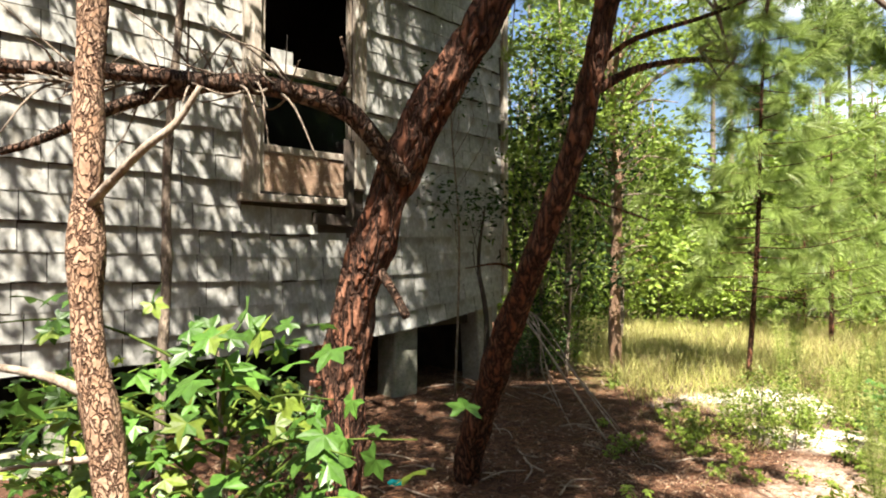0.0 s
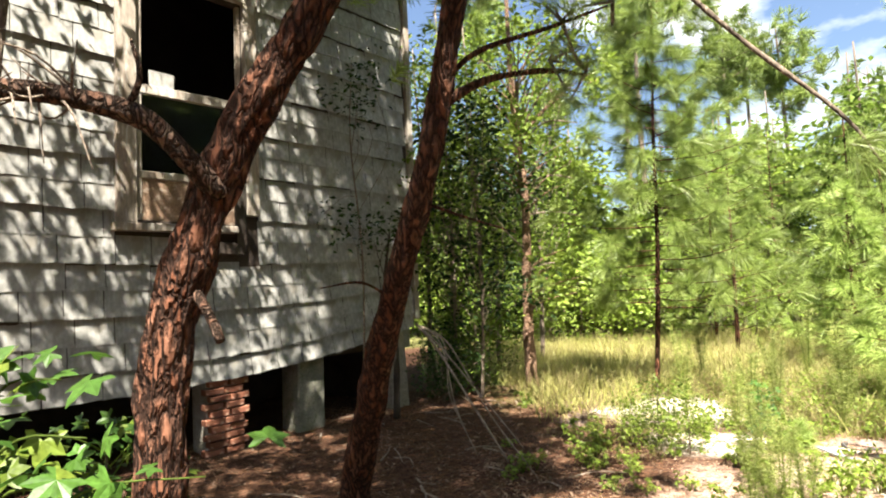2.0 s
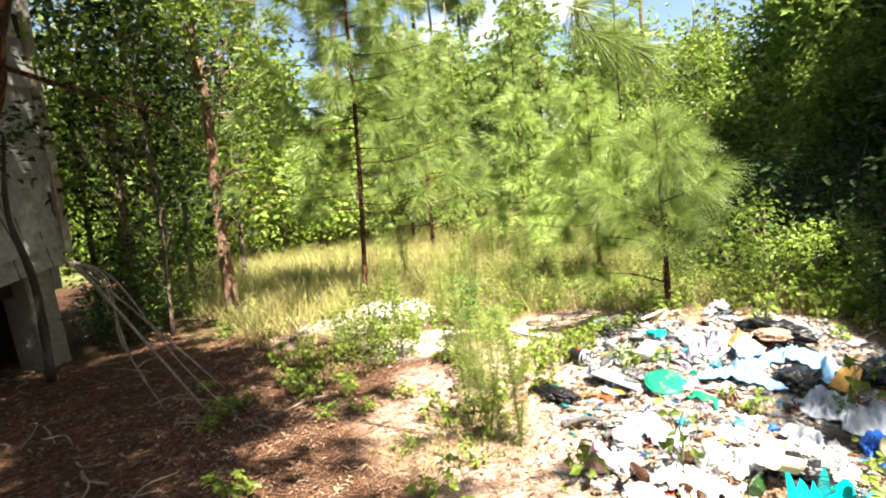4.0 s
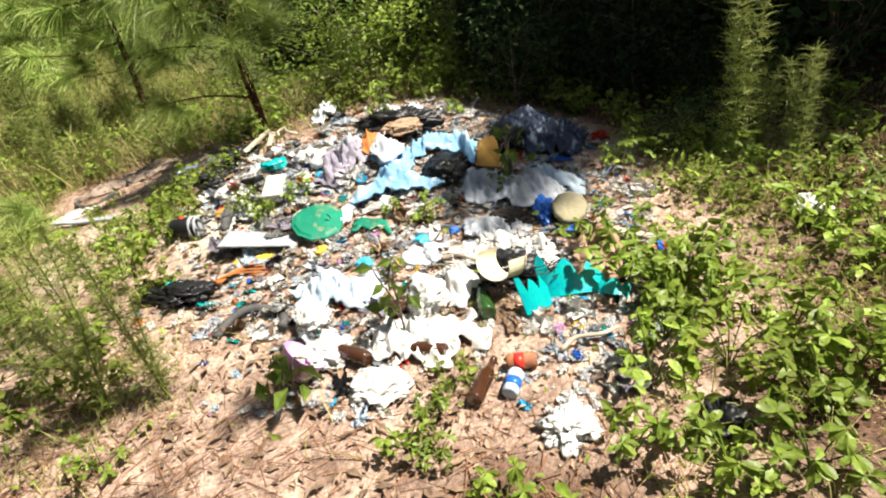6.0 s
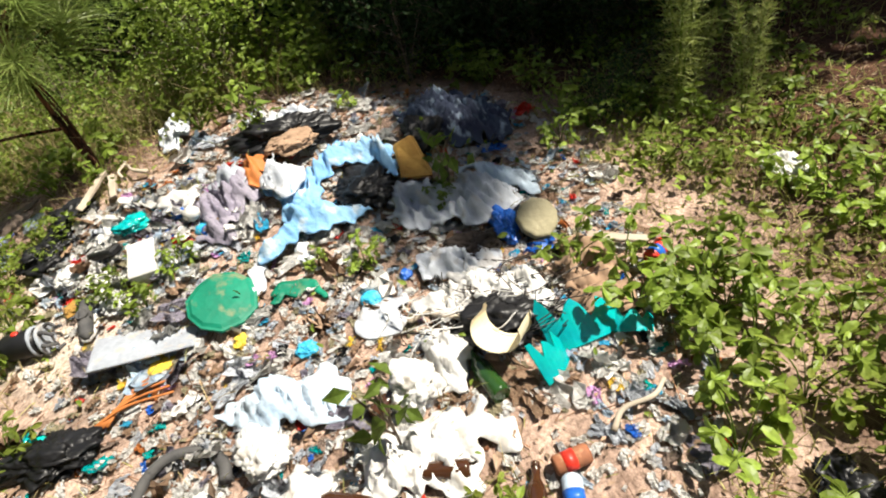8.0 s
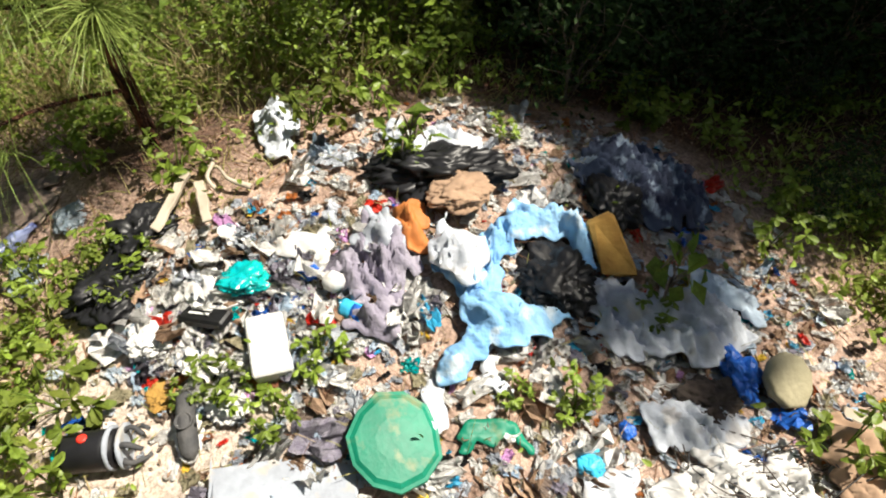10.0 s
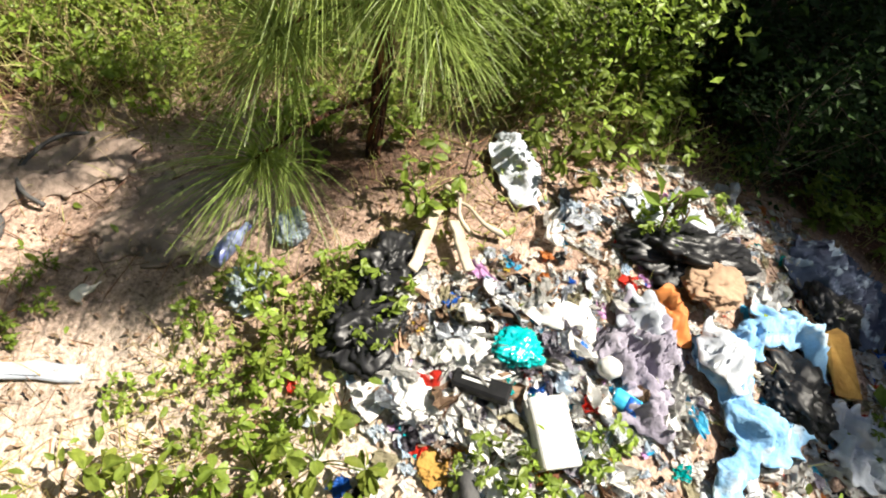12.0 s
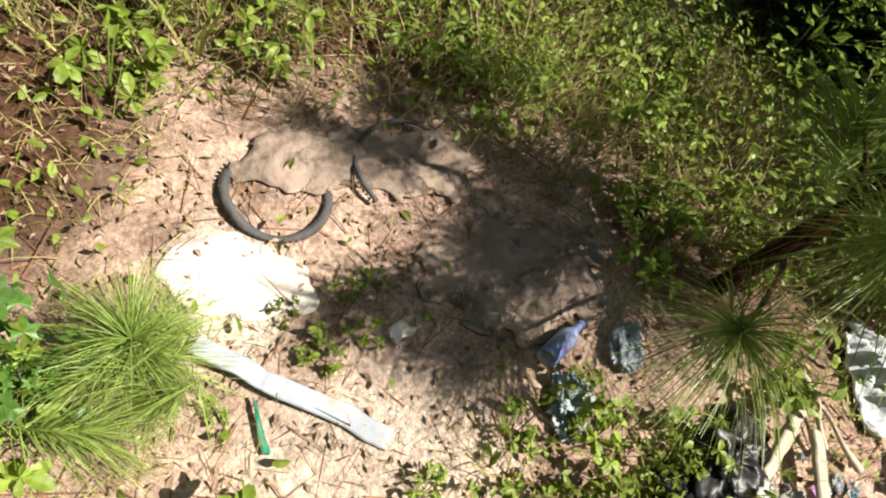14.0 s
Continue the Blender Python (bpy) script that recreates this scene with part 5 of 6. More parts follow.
def cloth(name, label, category, poly, m, height=0.05, fold=9.0, seed=0, res=0.0095, along=0.6, lift=0.012, group=""):
    """A crumpled sheet lying on the ground inside an outline."""
    xs, ys = [p[0] for p in poly], [p[1] for p in poly]
    cx, cy = sum(xs) / len(xs), sum(ys) / len(ys)
    cz = ground_z(cx, cy)
    x0, y0 = min(xs), min(ys)
    nx_, ny_ = int((max(xs) - x0) / res) + 2, int((max(ys) - y0) / res) + 2
    idx, V = {}, []

    def vert(i, j):
        if (i, j) not in idx:
            x, y = x0 + i * res, y0 + j * res
            x += 0.35 * res * noise.noise((x * 31, y * 31, seed)); y += 0.35 * res * noise.noise((x * 31, y * 31, seed + 9))
            q = Vector(((x * math.cos(along) + y * math.sin(along)) * 1.1, (y * math.cos(along) - x * math.sin(along)) * 3.4, seed * 3.1))
            w = noise.noise(q * 2.2) * 0.8
            f = (1 - abs(noise.noise(q * fold * 0.42 + Vector((w, w, 0))))) ** 3 + 1.0 * (1 - abs(noise.noise(q * fold * 0.95 + Vector((w, 2 * w, 0))))) ** 4 + 0.8 * (1 - abs(noise.noise(q * fold * 2.1))) ** 3
            c1 = noise.voronoi(Vector((x * 9 + 2 * w, y * 9, seed)))[0]
            c2 = noise.voronoi(Vector((x * 24, y * 24 + w, seed + 4)))[0]
            f += 0.2 - 0.3 * min(0.6, c1[1] - c1[0]) - 0.1 * min(0.6, c2[1] - c2[0])
            e = min(1, edge(poly, x, y) / 0.06)
            z = ground_z(x, y) + lift + 0.95 * height * (0.22 + 0.78 * e) * (0.62 * f - 0.1 + 0.6 * noise.noise(q * 2.0))
            z = max(z, ground_z(x, y) + 0.004)
            idx[i, j] = len(V)
            V.append((x - cx, y - cy, z - cz))
        return idx[i, j]

    F = []
    for i in range(nx_):
        for j in range(ny_):
            x, y = x0 + (i + 0.5) * res, y0 + (j + 0.5) * res
            k = 0.05 * noise.noise((x * 12, y * 12, seed)) + 0.035 * noise.noise((x * 30, y * 30, seed))
            k2 = 0.05 * noise.noise((x * 12, y * 12, seed + 50)) + 0.035 * noise.noise((x * 30, y * 30, seed + 50))
            if inside(poly, x + k, y + k2):
                F.append((vert(i, j), vert(i + 1, j), vert(i + 1, j + 1), vert(i, j + 1)))
    n = len(V)
    count = {}
    for f in F:
        for a, b in zip(f, f[1:] + f[:1]):
            count[frozenset((a, b))] = count.get(frozenset((a, b)), []) + [(a, b)]
    rim = {}
    for e in count.values():
        if len(e) == 1:
            rim.setdefault(e[0][0], []).append(e[0][1]); rim.setdefault(e[0][1], []).append(e[0][0])
    for _ in range(2):                               # an even hem
        W_ = {i: np.mean([V[j] for j in js], 0) for i, js in rim.items()}
        for i, p in W_.items():
            V[i] = tuple(0.5 * np.array(V[i]) + 0.5 * p)
    V2 = V + [(x, y, z - 0.006) for x, y, z in V]
    F2 = F + [tuple(i + n for i in f[::-1]) for f in F] + [(b, a, a + n, b + n) for e in count.values() if len(e) == 1 for a, b in e]
    ob = arrays(name, V2, F2, M[m], None, "", True)
    ob.matrix_basis = pose(cx, cy, cz)
    return tagged(ob, label, category, group)


def lump(name, label, category, loc, size, m, seed=0, amp=0.35, rot=0.0, group="", sharp=5.0, sub=5):
    """A crumpled bag or wad."""
    bm = bmesh.new()
    bmesh.ops.create_icosphere(bm, subdivisions=sub, radius=1)
    for v in bm.verts:
        p = v.co * sharp * 0.5 + Vector((seed * 7.7, 0, 0))
        w = Vector((noise.noise(p * 1.3), noise.noise(p * 1.3 + Vector((5, 0, 0))), 0)) * 0.5
        c1, c2 = noise.voronoi((p + w) * 0.95)[0], noise.voronoi((p + w) * 2.4)[0]
        r = 0.86 + amp * (1.1 * noise.noise(p * 0.55) + 1.0 * (c1[0] - 0.45) + 0.62 * (c2[0] - 0.45) + 0.45 * (0.26 - abs(noise.noise(p * 5.0))))
        q = v.co * r
        v.co = Vector((q.x * size[0], q.y * size[1], max(q.z, -0.55) * size[2] * 0.8))
    for f in bm.faces:
        f.smooth = True
    ob = link_mesh(name, bm, M[m])
    x, y = loc[0], loc[1]
    z = ground_z(x, y) + size[2] * 0.42 + (loc[2] if len(loc) > 2 else 0)
    ob.matrix_basis = pose(x, y, z, 0, 0, rot)
    return tagged(ob, label, category, group)


def lathe(profile, sides=20, wob=0.0, seed=0):
    bm = bmesh.new()
    rings = []
    for k, (r, z) in enumerate(profile):
        ring = []
        for i in range(sides):
            a = 2 * math.pi * i / sides
            rr = r * (1 + wob * noise.noise((math.cos(a) * 1.5 + seed, math.sin(a) * 1.5, z * 8)))
            ring.append(bm.verts.new((rr * math.cos(a), rr * math.sin(a), z)))
        rings.append(ring)
    for a, b in zip(rings, rings[1:]):
        for i in range(sides):
            f = bm.faces.new((a[i], a[(i + 1) % sides], b[(i + 1) % sides], b[i]))
            f.smooth = True
    bm.faces.new(rings[0][::-1]); bm.faces.new(rings[-1])
    return bm


def lying(x, y, z, rz, rx=90, ry=0):
    return pose(x, y, ground_z(x, y) + z, rx, ry, rz)


def bottle(label, x, y, rz, m, L=0.23, R=0.031, cap="aluminium", z=0.035, rx=90):
    t = empty("bottle", label, "bottle")
    t.matrix_basis = lying(x, y, z, rz, rx)
    L, R = L * 0.82, R * 0.82
    part("glass_body", lathe([(R * 0.9, 0), (R, 0.01), (R, L * 0.58), (R * 0.8, L * 0.68), (R * 0.45, L * 0.78), (R * 0.4, L * 0.95), (R * 0.46, L * 0.96), (R * 0.44, L)], 18), M[m], t)
    part("lip", lathe([(R * 0.47, L * 0.93), (R * 0.48, L * 0.955)], 14), M[m], t)
    return t


def can(label, x, y, rz, m, z=0.033, rx=90, crush=0.06):
    t = empty("can", label, "can")
    t.matrix_basis = lying(x, y, z * 0.8, rz, rx) @ Matrix.Scale(0.8, 4)
    part("body", lathe([(0.026, 0), (0.033, 0.008), (0.033, 0.108), (0.027, 0.118)], 20, crush, x), M[m], t)
    part("can_top", lathe([(0.0262, 0.1185), (0.0255, 0.121), (0.023, 0.1205)], 20), M["aluminium"], t, "silver aluminium top")
    part("band", lathe([(0.0336, 0.03), (0.0336, 0.07)], 20, crush, x), M["blue_plastic" if m != "rust" else "red"], t)
    return t


# large cloths and sheets
cloth("blue_sheet", "crumpled light blue cloth sheet on the rubbish heap", "cloth", [(4.08, 2.82), (4.24, 2.70), (4.33, 2.70), (4.36, 2.63), (4.33, 2.50), (4.30, 2.43), (4.29, 2.34), (4.22, 2.50), (4.17, 2.60), (4.12, 2.66), (4.08, 2.74)], "blue_cloth", 0.07, 6, 1, lift=0.03)
cloth("white_strip", "narrow white cloth strip trailing from the heap", "cloth", [(4.12, 2.81), (4.11, 2.76), (4.0, 2.76), (3.93, 2.80), (3.95, 2.83)], "white_cloth", 0.03, 9, 2)
cloth("white_strip", "narrow grey-white cloth strap on the heap", "cloth", [(4.17, 2.67), (4.18, 2.63), (4.08, 2.61), (4.05, 2.56), (4.02, 2.58), (4.06, 2.65)], "white_cloth", 0.03, 9, 77)
cloth("white_shirt", "crumpled pale blue-white garment", "clothing", [(4.44, 2.28), (4.40, 2.20), (4.37, 2.06), (4.43, 1.98), (4.38, 1.88), (4.28, 1.80), (4.18, 1.84), (4.13, 1.92), (4.12, 2.05), (4.16, 2.16), (4.20, 2.27), (4.26, 2.31), (4.35, 2.31)], "white_cloth", 0.08, 7, 3)
cloth("grey_cloth", "greyish blue bunched cloth on leaves", "cloth", [(4.24, 1.72), (4.36, 1.72), (4.48, 1.86), (4.50, 2.02), (4.42, 2.02), (4.34, 1.86)], "pale_blue", 0.08, 7, 13)
cloth("purple_garment", "crumpled faded purple garment", "clothing", [(4.32, 2.86), (4.34, 3.02), (4.46, 3.06), (4.58, 2.98), (4.60, 2.84), (4.46, 2.78)], "purple_cloth", 0.10, 10, 4)
cloth("grey_garment", "crumpled lilac and grey garment", "clothing", [(4.20, 2.86), (4.24, 3.02), (4.33, 3.02), (4.34, 2.88)], "purple_cloth", 0.07, 12, 5)
cloth("dark_clothes", "heap of dark blue clothes in the shade", "clothing", [(4.62, 1.92), (4.72, 2.14), (4.90, 2.22), (5.08, 2.06), (5.02, 1.84), (4.86, 1.68), (4.70, 1.72)], "dark_blue_cloth", 0.075, 11, 6)
cloth("white_rag", "dirty white rag on the weeds", "cloth", [(4.86, 3.20), (4.90, 3.28), (5.06, 3.34), (5.24, 3.32), (5.20, 3.22), (5.02, 3.18)], "white_cloth", 0.055, 9, 7)
cloth("white_rag", "dirty white rag beside a black bag", "cloth", [(4.86, 2.60), (4.90, 2.86), (5.0, 2.90), (5.06, 2.66), (4.98, 2.52)], "white_cloth", 0.06, 9, 8)
cloth("newspaper", "folded white newspaper with grey print", "paper", [(4.46, 3.04), (4.48, 3.24), (4.58, 3.26), (4.60, 3.06)], "white_plastic", 0.03, 4, 9)
cloth("white_cloth", "crumpled dirty white cloth", "cloth", [(3.86, 1.98), (3.90, 2.22), (4.02, 2.22), (4.06, 2.06), (3.98, 1.94)], "white_cloth", 0.06, 8, 10)
cloth("plastic_sheet", "torn white plastic sheeting", "plastic", [(3.64, 1.90), (3.70, 2.20), (3.82, 2.26), (3.88, 2.04), (3.84, 1.84), (3.72, 1.82)], "white_plastic", 0.07, 12, 11)
cloth("plastic_sheet", "torn white plastic sheeting", "plastic", [(3.44, 2.14), (3.5, 2.3), (3.66, 2.26), (3.66, 2.1)], "white_plastic", 0.07, 12, 12)
cloth("plastic_sheet", "clear crumpled plastic packaging", "plastic", [(3.16, 2.14), (3.18, 2.44), (3.36, 2.46), (3.40, 2.2)], "white_plastic", 0.06, 13, 14)
cloth("plastic_sheet", "crumpled white plastic and torn paper", "plastic", [(4.34, 3.34), (4.32, 3.48), (4.42, 3.52), (4.48, 3.42), (4.44, 3.32)], "white_plastic", 0.05, 13, 15)
cloth("plastic_sheet", "clear blue-grey plastic bag", "plastic", [(3.44, 2.5), (3.46, 2.8), (3.56, 2.88), (3.64, 2.7), (3.58, 2.48)], "pale_blue", 0.06, 11, 16)
cloth("brown_mat", "brown cardboard piece half buried", "cardboard", [(3.68, 1.62), (3.72, 1.78), (3.84, 1.78), (3.96, 1.72), (3.94, 1.60), (3.80, 1.56)], "cardboard", 0.08, 5, 17)
cloth("orange_cloth", "crumpled orange cloth on the heap", "cloth", [(4.48, 2.76), (4.50, 2.86), (4.66, 2.88), (4.66, 2.78)], "orange", 0.08, 10, 18)
cloth("white_cloth", "grey-white cloth bunched over the blue sheet", "cloth", [(4.34, 2.66), (4.36, 2.78), (4.52, 2.76), (4.54, 2.62), (4.44, 2.58)], "white_cloth", 0.08, 12, 71, 0.014, 1.2, 0.06)
cloth("blue_sheet", "light blue cloth curving round a black bag", "cloth", [(4.53, 2.76), (4.55, 2.63), (4.62, 2.54), (4.68, 2.45), (4.68, 2.33), (4.62, 2.22), (4.46, 2.25), (4.50, 2.31), (4.55, 2.36), (4.55, 2.45), (4.49, 2.51), (4.43, 2.53), (4.36, 2.57), (4.30, 2.68), (4.41, 2.75)], "blue_cloth", 0.085, 7, 72, along=0.2, lift=0.02)
cloth("grey_garment", "crumpled grey striped garment", "clothing", [(4.46, 2.86), (4.50, 3.0), (4.62, 2.96), (4.62, 2.84)], "grey_board", 0.08, 12, 73, 0.014, 0.9, 0.03)
cloth("brown_cloth", "crumpled brown cloth beside the bucket", "cloth", [(3.58, 1.62), (3.60, 1.76), (3.72, 1.80), (3.76, 1.66), (3.68, 1.58)], "cardboard", 0.06, 11, 74, 0.014)
cloth("white_cloth", "torn white cloth in the dirt", "cloth", [(3.70, 2.30), (3.72, 2.46), (3.84, 2.44), (3.86, 2.28)], "white_cloth", 0.04, 12, 75, 0.014)
cloth("white_cloth", "torn pale cloth at the heap's foot", "cloth", [(3.26, 2.04), (3.24, 2.2), (3.36, 2.24), (3.4, 2.1)], "white_plastic", 0.05, 12, 76, 0.014)
# bags
lump("black_bag", "shiny black plastic bag torn open", "bag", (4.42, 2.39), (0.13, 0.12, 0.06), "black_plastic", 1, 0.5, 20)
lump("black_bag", "black plastic bag crumpled on the heap", "bag", (4.80, 2.72), (0.11, 0.21, 0.09), "black_plastic", 2, 0.5, 0)
lump("black_bag", "black plastic bag among the weeds", "bag", (4.47, 3.70), (0.11, 0.13, 0.05), "black_plastic", 3, 0.5, 30)
lump("black_bag", "black plastic bag beside a broken plank", "bag", (4.65, 3.65), (0.09, 0.12, 0.06), "black_plastic", 4, 0.5, 60)
lump("black_bag", "black plastic bag in the leaf litter", "bag", (3.0, 1.38), (0.07, 0.06, 0.05), "black_plastic", 5, 0.5, 0)
lump("black_bag", "black plastic bag in the shade", "bag", (4.72, 2.12), (0.12, 0.10, 0.09), "black_plastic", 6, 0.5, 0)
lump("black_bag", "black plastic bag at the heap's edge", "bag", (3.54, 3.42), (0.09, 0.14, 0.06), "black_plastic", 7, 0.5, 0)
lump("black_bag", "tangle of black plastic strips", "bag", (3.68, 2.02), (0.12, 0.14, 0.06), "black_plastic", 8, 0.6, 0)
lump("white_bag", "bulging white plastic bag on dirt", "bag", (3.40, 2.74), (0.10, 0.08, 0.075), "white_plastic", 9, 0.3, 40)
lump("white_bag", "white plastic bag tied shut", "bag", (3.48, 2.30, 0.0), (0.085, 0.08, 0.10), "white_plastic", 10, 0.35, 0)
lump("white_bag", "flat white crumpled plastic bag", "bag", (3.08, 2.38), (0.085, 0.10, 0.045), "white_plastic", 11, 0.35, 0)
lump("white_wad", "ragged white wad of fibre on brown leaves", "wad", (2.96, 1.79), (0.075, 0.07, 0.04), "white_plastic", 12, 0.6, 0, sharp=8)
lump("white_bag", "white plastic bag in the weeds", "bag", (4.10, 0.85), (0.10, 0.07, 0.05), "white_plastic", 13, 0.5, 0)
lump("white_bag", "small white plastic bag on the heap", "bag", (3.24, 2.60), (0.09, 0.08, 0.06), "white_plastic", 14, 0.4, 0)
lump("white_bag", "white crumpled paper wad on dirt", "wad", (4.30, 3.55), (0.07, 0.07, 0.035), "white_plastic", 15, 0.4, 0)
lump("grey_bag", "grey plastic bag with blue print", "bag", (4.80, 3.94), (0.07, 0.05, 0.035), "grey_film", 16, 0.4, 0)
lump("grey_bag", "clear grey plastic bag in the shade", "bag", (4.60, 4.02), (0.08, 0.06, 0.022), "grey_film", 17, 0.5, 0)
lump("brown_bag", "crumpled brown paper wad on a bag", "wad", (4.68, 2.66, 0.06), (0.09, 0.11, 0.05), "cardboard", 18, 0.3, 20)
lump("blue_bag", "bright blue plastic bag", "bag", (4.10, 1.90), (0.09, 0.05, 0.07), "blue_plastic", 19, 0.4, 10)
lump("teal_bag", "small turquoise plastic bag", "bag", (4.41, 3.30, 0.03), (0.06, 0.07, 0.03), "teal_plastic", 20, 0.4, 10)
lump("root_clod", "dark clod of roots and earth", "clod", (4.02, 2.02), (0.07, 0.09, 0.05), "dark_wood", 21, 0.5, 10)

# green dished lid
lid = empty("bin_lid", "green dished plastic lid with dirt on it", "lid")
lid.matrix_basis = pose(3.95, 2.90, ground_z(3.95, 2.90) + 0.035, 8, -14, 20) @ Matrix.Diagonal((0.88, 0.88, 0.75, 1))
bm = lathe([(0.135, 0.0), (0.14, 0.004), (0.138, 0.012), (0.128, 0.014), (0.115, 0.024), (0.06, 0.03), (0.012, 0.031)], 11, 0.14, 2)
for f in bm.faces:
    f.smooth = False
part("dish", bm, M["green_plastic"], lid)
# grey board
bm = bmesh.new()
box(bm, -0.165, -0.085, -0.006, 0.165, 0.085, 0.006, 0.014, 0.003)
for v in bm.verts:
    v.co.y += 0.03 * (v.co.x > 0) * (v.co.y < 0)
grey = link_mesh("grey_board", bm, M["grey_board"])
grey.matrix_basis = pose(3.87, 3.17, ground_z(3.87, 3.17) + 0.035, 4, -8, 97)
tagged(grey, "pale grey fibre board lying flat", "board")
# white box
wb = empty("white_box", "small white cardboard box lying on the ground", "box")
wb.matrix_basis = pose(4.21, 3.22, ground_z(4.21, 3.22) + 0.035, 0, -12, 12)
bm = bmesh.new(); box(bm, -0.085, -0.05, -0.03, 0.085, 0.05, 0.03, 0.003, 0.005); part("carton", bm, M["white_plastic"], wb)
bm = bmesh.new(); box(bm, 0.02, -0.0505, 0.0, 0.08, -0.0515, 0.02); part("print_bar", bm, M["grey_board"], wb)
# foam pieces
bm = bmesh.new(); box(bm, -0.12, -0.065, -0.016, 0.12, 0.065, 0.016, 0.024, 0.012)
fo = link_mesh("foam_block", bm, M["foam"])
fo.matrix_basis = pose(4.52, 2.19, ground_z(4.52, 2.19) + 0.07, 0, -22, 10) @ Matrix.Diagonal((0.9, 0.85, 0.9, 1))
tagged(fo, "yellow-brown foam rubber block", "foam")
bm = lathe([(0.085, 0), (0.09, 0.008), (0.09, 0.03), (0.08, 0.035), (0.02, 0.03)], 9, 0.2, 4)
di = link_mesh("foam_disc", bm, M["tan"])
di.matrix_basis = pose(4.06, 1.79, ground_z(4.06, 1.79) + 0.05, 10, -30, 0) @ Matrix.Diagonal((0.85, 0.85, 1, 1))
tagged(di, "flat tan foam disc", "foam")
# turquoise broken bucket
def jag(n, w, h, bend, seed, thick=0.004, even=False):
    r = random.Random(seed)
    bm = bmesh.new()
    top, bot, top2, bot2 = [], [], [], []
    for i in range(n):
        a = i / (n - 1)
        an = (a - 0.5) * bend
        R = w / bend
        x, y = R * math.sin(an), R * (1 - math.cos(an))
        z1 = h * (0.45 + 0.55 * abs(math.sin(a * 9 + seed)) * r.uniform(0.6, 1)) * (1.1 - 0.5 * a)
        if even:
            z1 = h * (0.9 + 0.06 * math.sin(a * 7))
        for l, zz, off in ((bot, 0, 0), (top, z1, 0), (bot2, 0, thick), (top2, z1, thick)):
            l.append(bm.verts.new((x * (1 + 0.06 * (zz > 0)), y + off, zz)))
    for i in range(n - 1):
        bm.faces.new((bot[i], bot[i + 1], top[i + 1], top[i])); bm.faces.new((bot2[i + 1], bot2[i], top2[i], top2[i + 1]))
        bm.faces.new((top[i], top[i + 1], top2[i + 1], top2[i]))
    return bm


bk = empty("broken_bucket", "shattered turquoise plastic bucket with jagged edges", "bucket")
bk.matrix_basis = pose(3.50, 1.76, ground_z(3.50, 1.76) + 0.015, 0, 0, -78) @ Matrix.Scale(0.84, 4)
w1 = part("shard", jag(15, 0.30, 0.20, 1.3, 1), M["teal_plastic"], bk); w1.matrix_basis = pose(0.0, 0.02, 0.01, -48, 0, 0)
w2 = part("shard", jag(9, 0.15, 0.20, 1.0, 4), M["teal_plastic"], bk); w2.matrix_basis = pose(-0.15, -0.04, 0.0, -30, 8, 35)
w3 = part("shard", jag(9, 0.16, 0.12, 1.2, 6), M["teal_plastic"], bk, "dark green inside shard"); w3.matrix_basis = pose(0.13, 0.0, 0.0, -62, 0, -25)
# cream tub on its side
tub = empty("tub", "cream plastic tub lying on its side", "tub")
tub.matrix_basis = lying(3.56, 2.0, 0.07, -120, 70) @ Matrix.Scale(0.84, 4)
part("tub_body", jag(19, 0.30, 0.14, 3.8, 9, 0.004, True), M["cream"], tub)
part("rim", jag(19, 0.31, 0.016, 3.8, 2, 0.008, True), M["cream"], tub)
# tyre half buried
def ring(x, y, R, r, a0, a1, m, label, lift=0.0, tilt=0.0, flat=1.0, name="tyre"):
    t = empty(name, label, name)
    t.matrix_basis = pose(x, y, ground_z(x, y) + lift, tilt, 0, 0)
    pts = [(R * math.cos(a), R * flat * math.sin(a), 0.01 * math.sin(a * 3)) for a in np.linspace(a0, a1, 60)]
    v, f = tube(pts, [r, r], 10, 0.1, 3)
    arrays("carcass", v, f, M[m], t, "", True)
    n = 46
    bm = bmesh.new()
    for k in range(n):
        a = a0 + (a1 - a0) * (k + 0.5) / n
        p = pose(R * math.cos(a), R * flat * math.sin(a), 0, 0, 0, math.degrees(a)) @ pose(r * 0.9, 0, 0)
        c = bmesh.ops.create_cube(bm, size=1)["verts"]
        for q in c:
            q.co = p @ Vector((q.co.x * r * 0.12, q.co.y * R * (a1 - a0) / n * 0.6, q.co.z * r * 1.2))
    tagged(part("tread", bm, M[m], t), kind="stuff")
    return t


ring(3.33, 2.97, 0.135, 0.017, -1.5, 1.75, "rubber", "old bicycle tyre half buried in dirt", 0.03)
ring(4.735, 4.875, 0.125, 0.012, 1.5, 5.9, "rubber", "worn black rubber tyre lying half buried", 0.008, 0, 1.0)
ring(5.02, 4.62, 0.17, 0.007, -0.6, 2.9, "rubber", "black rubber hose loop pressed in the dirt", 0.01, 0, 1.0, "hose")
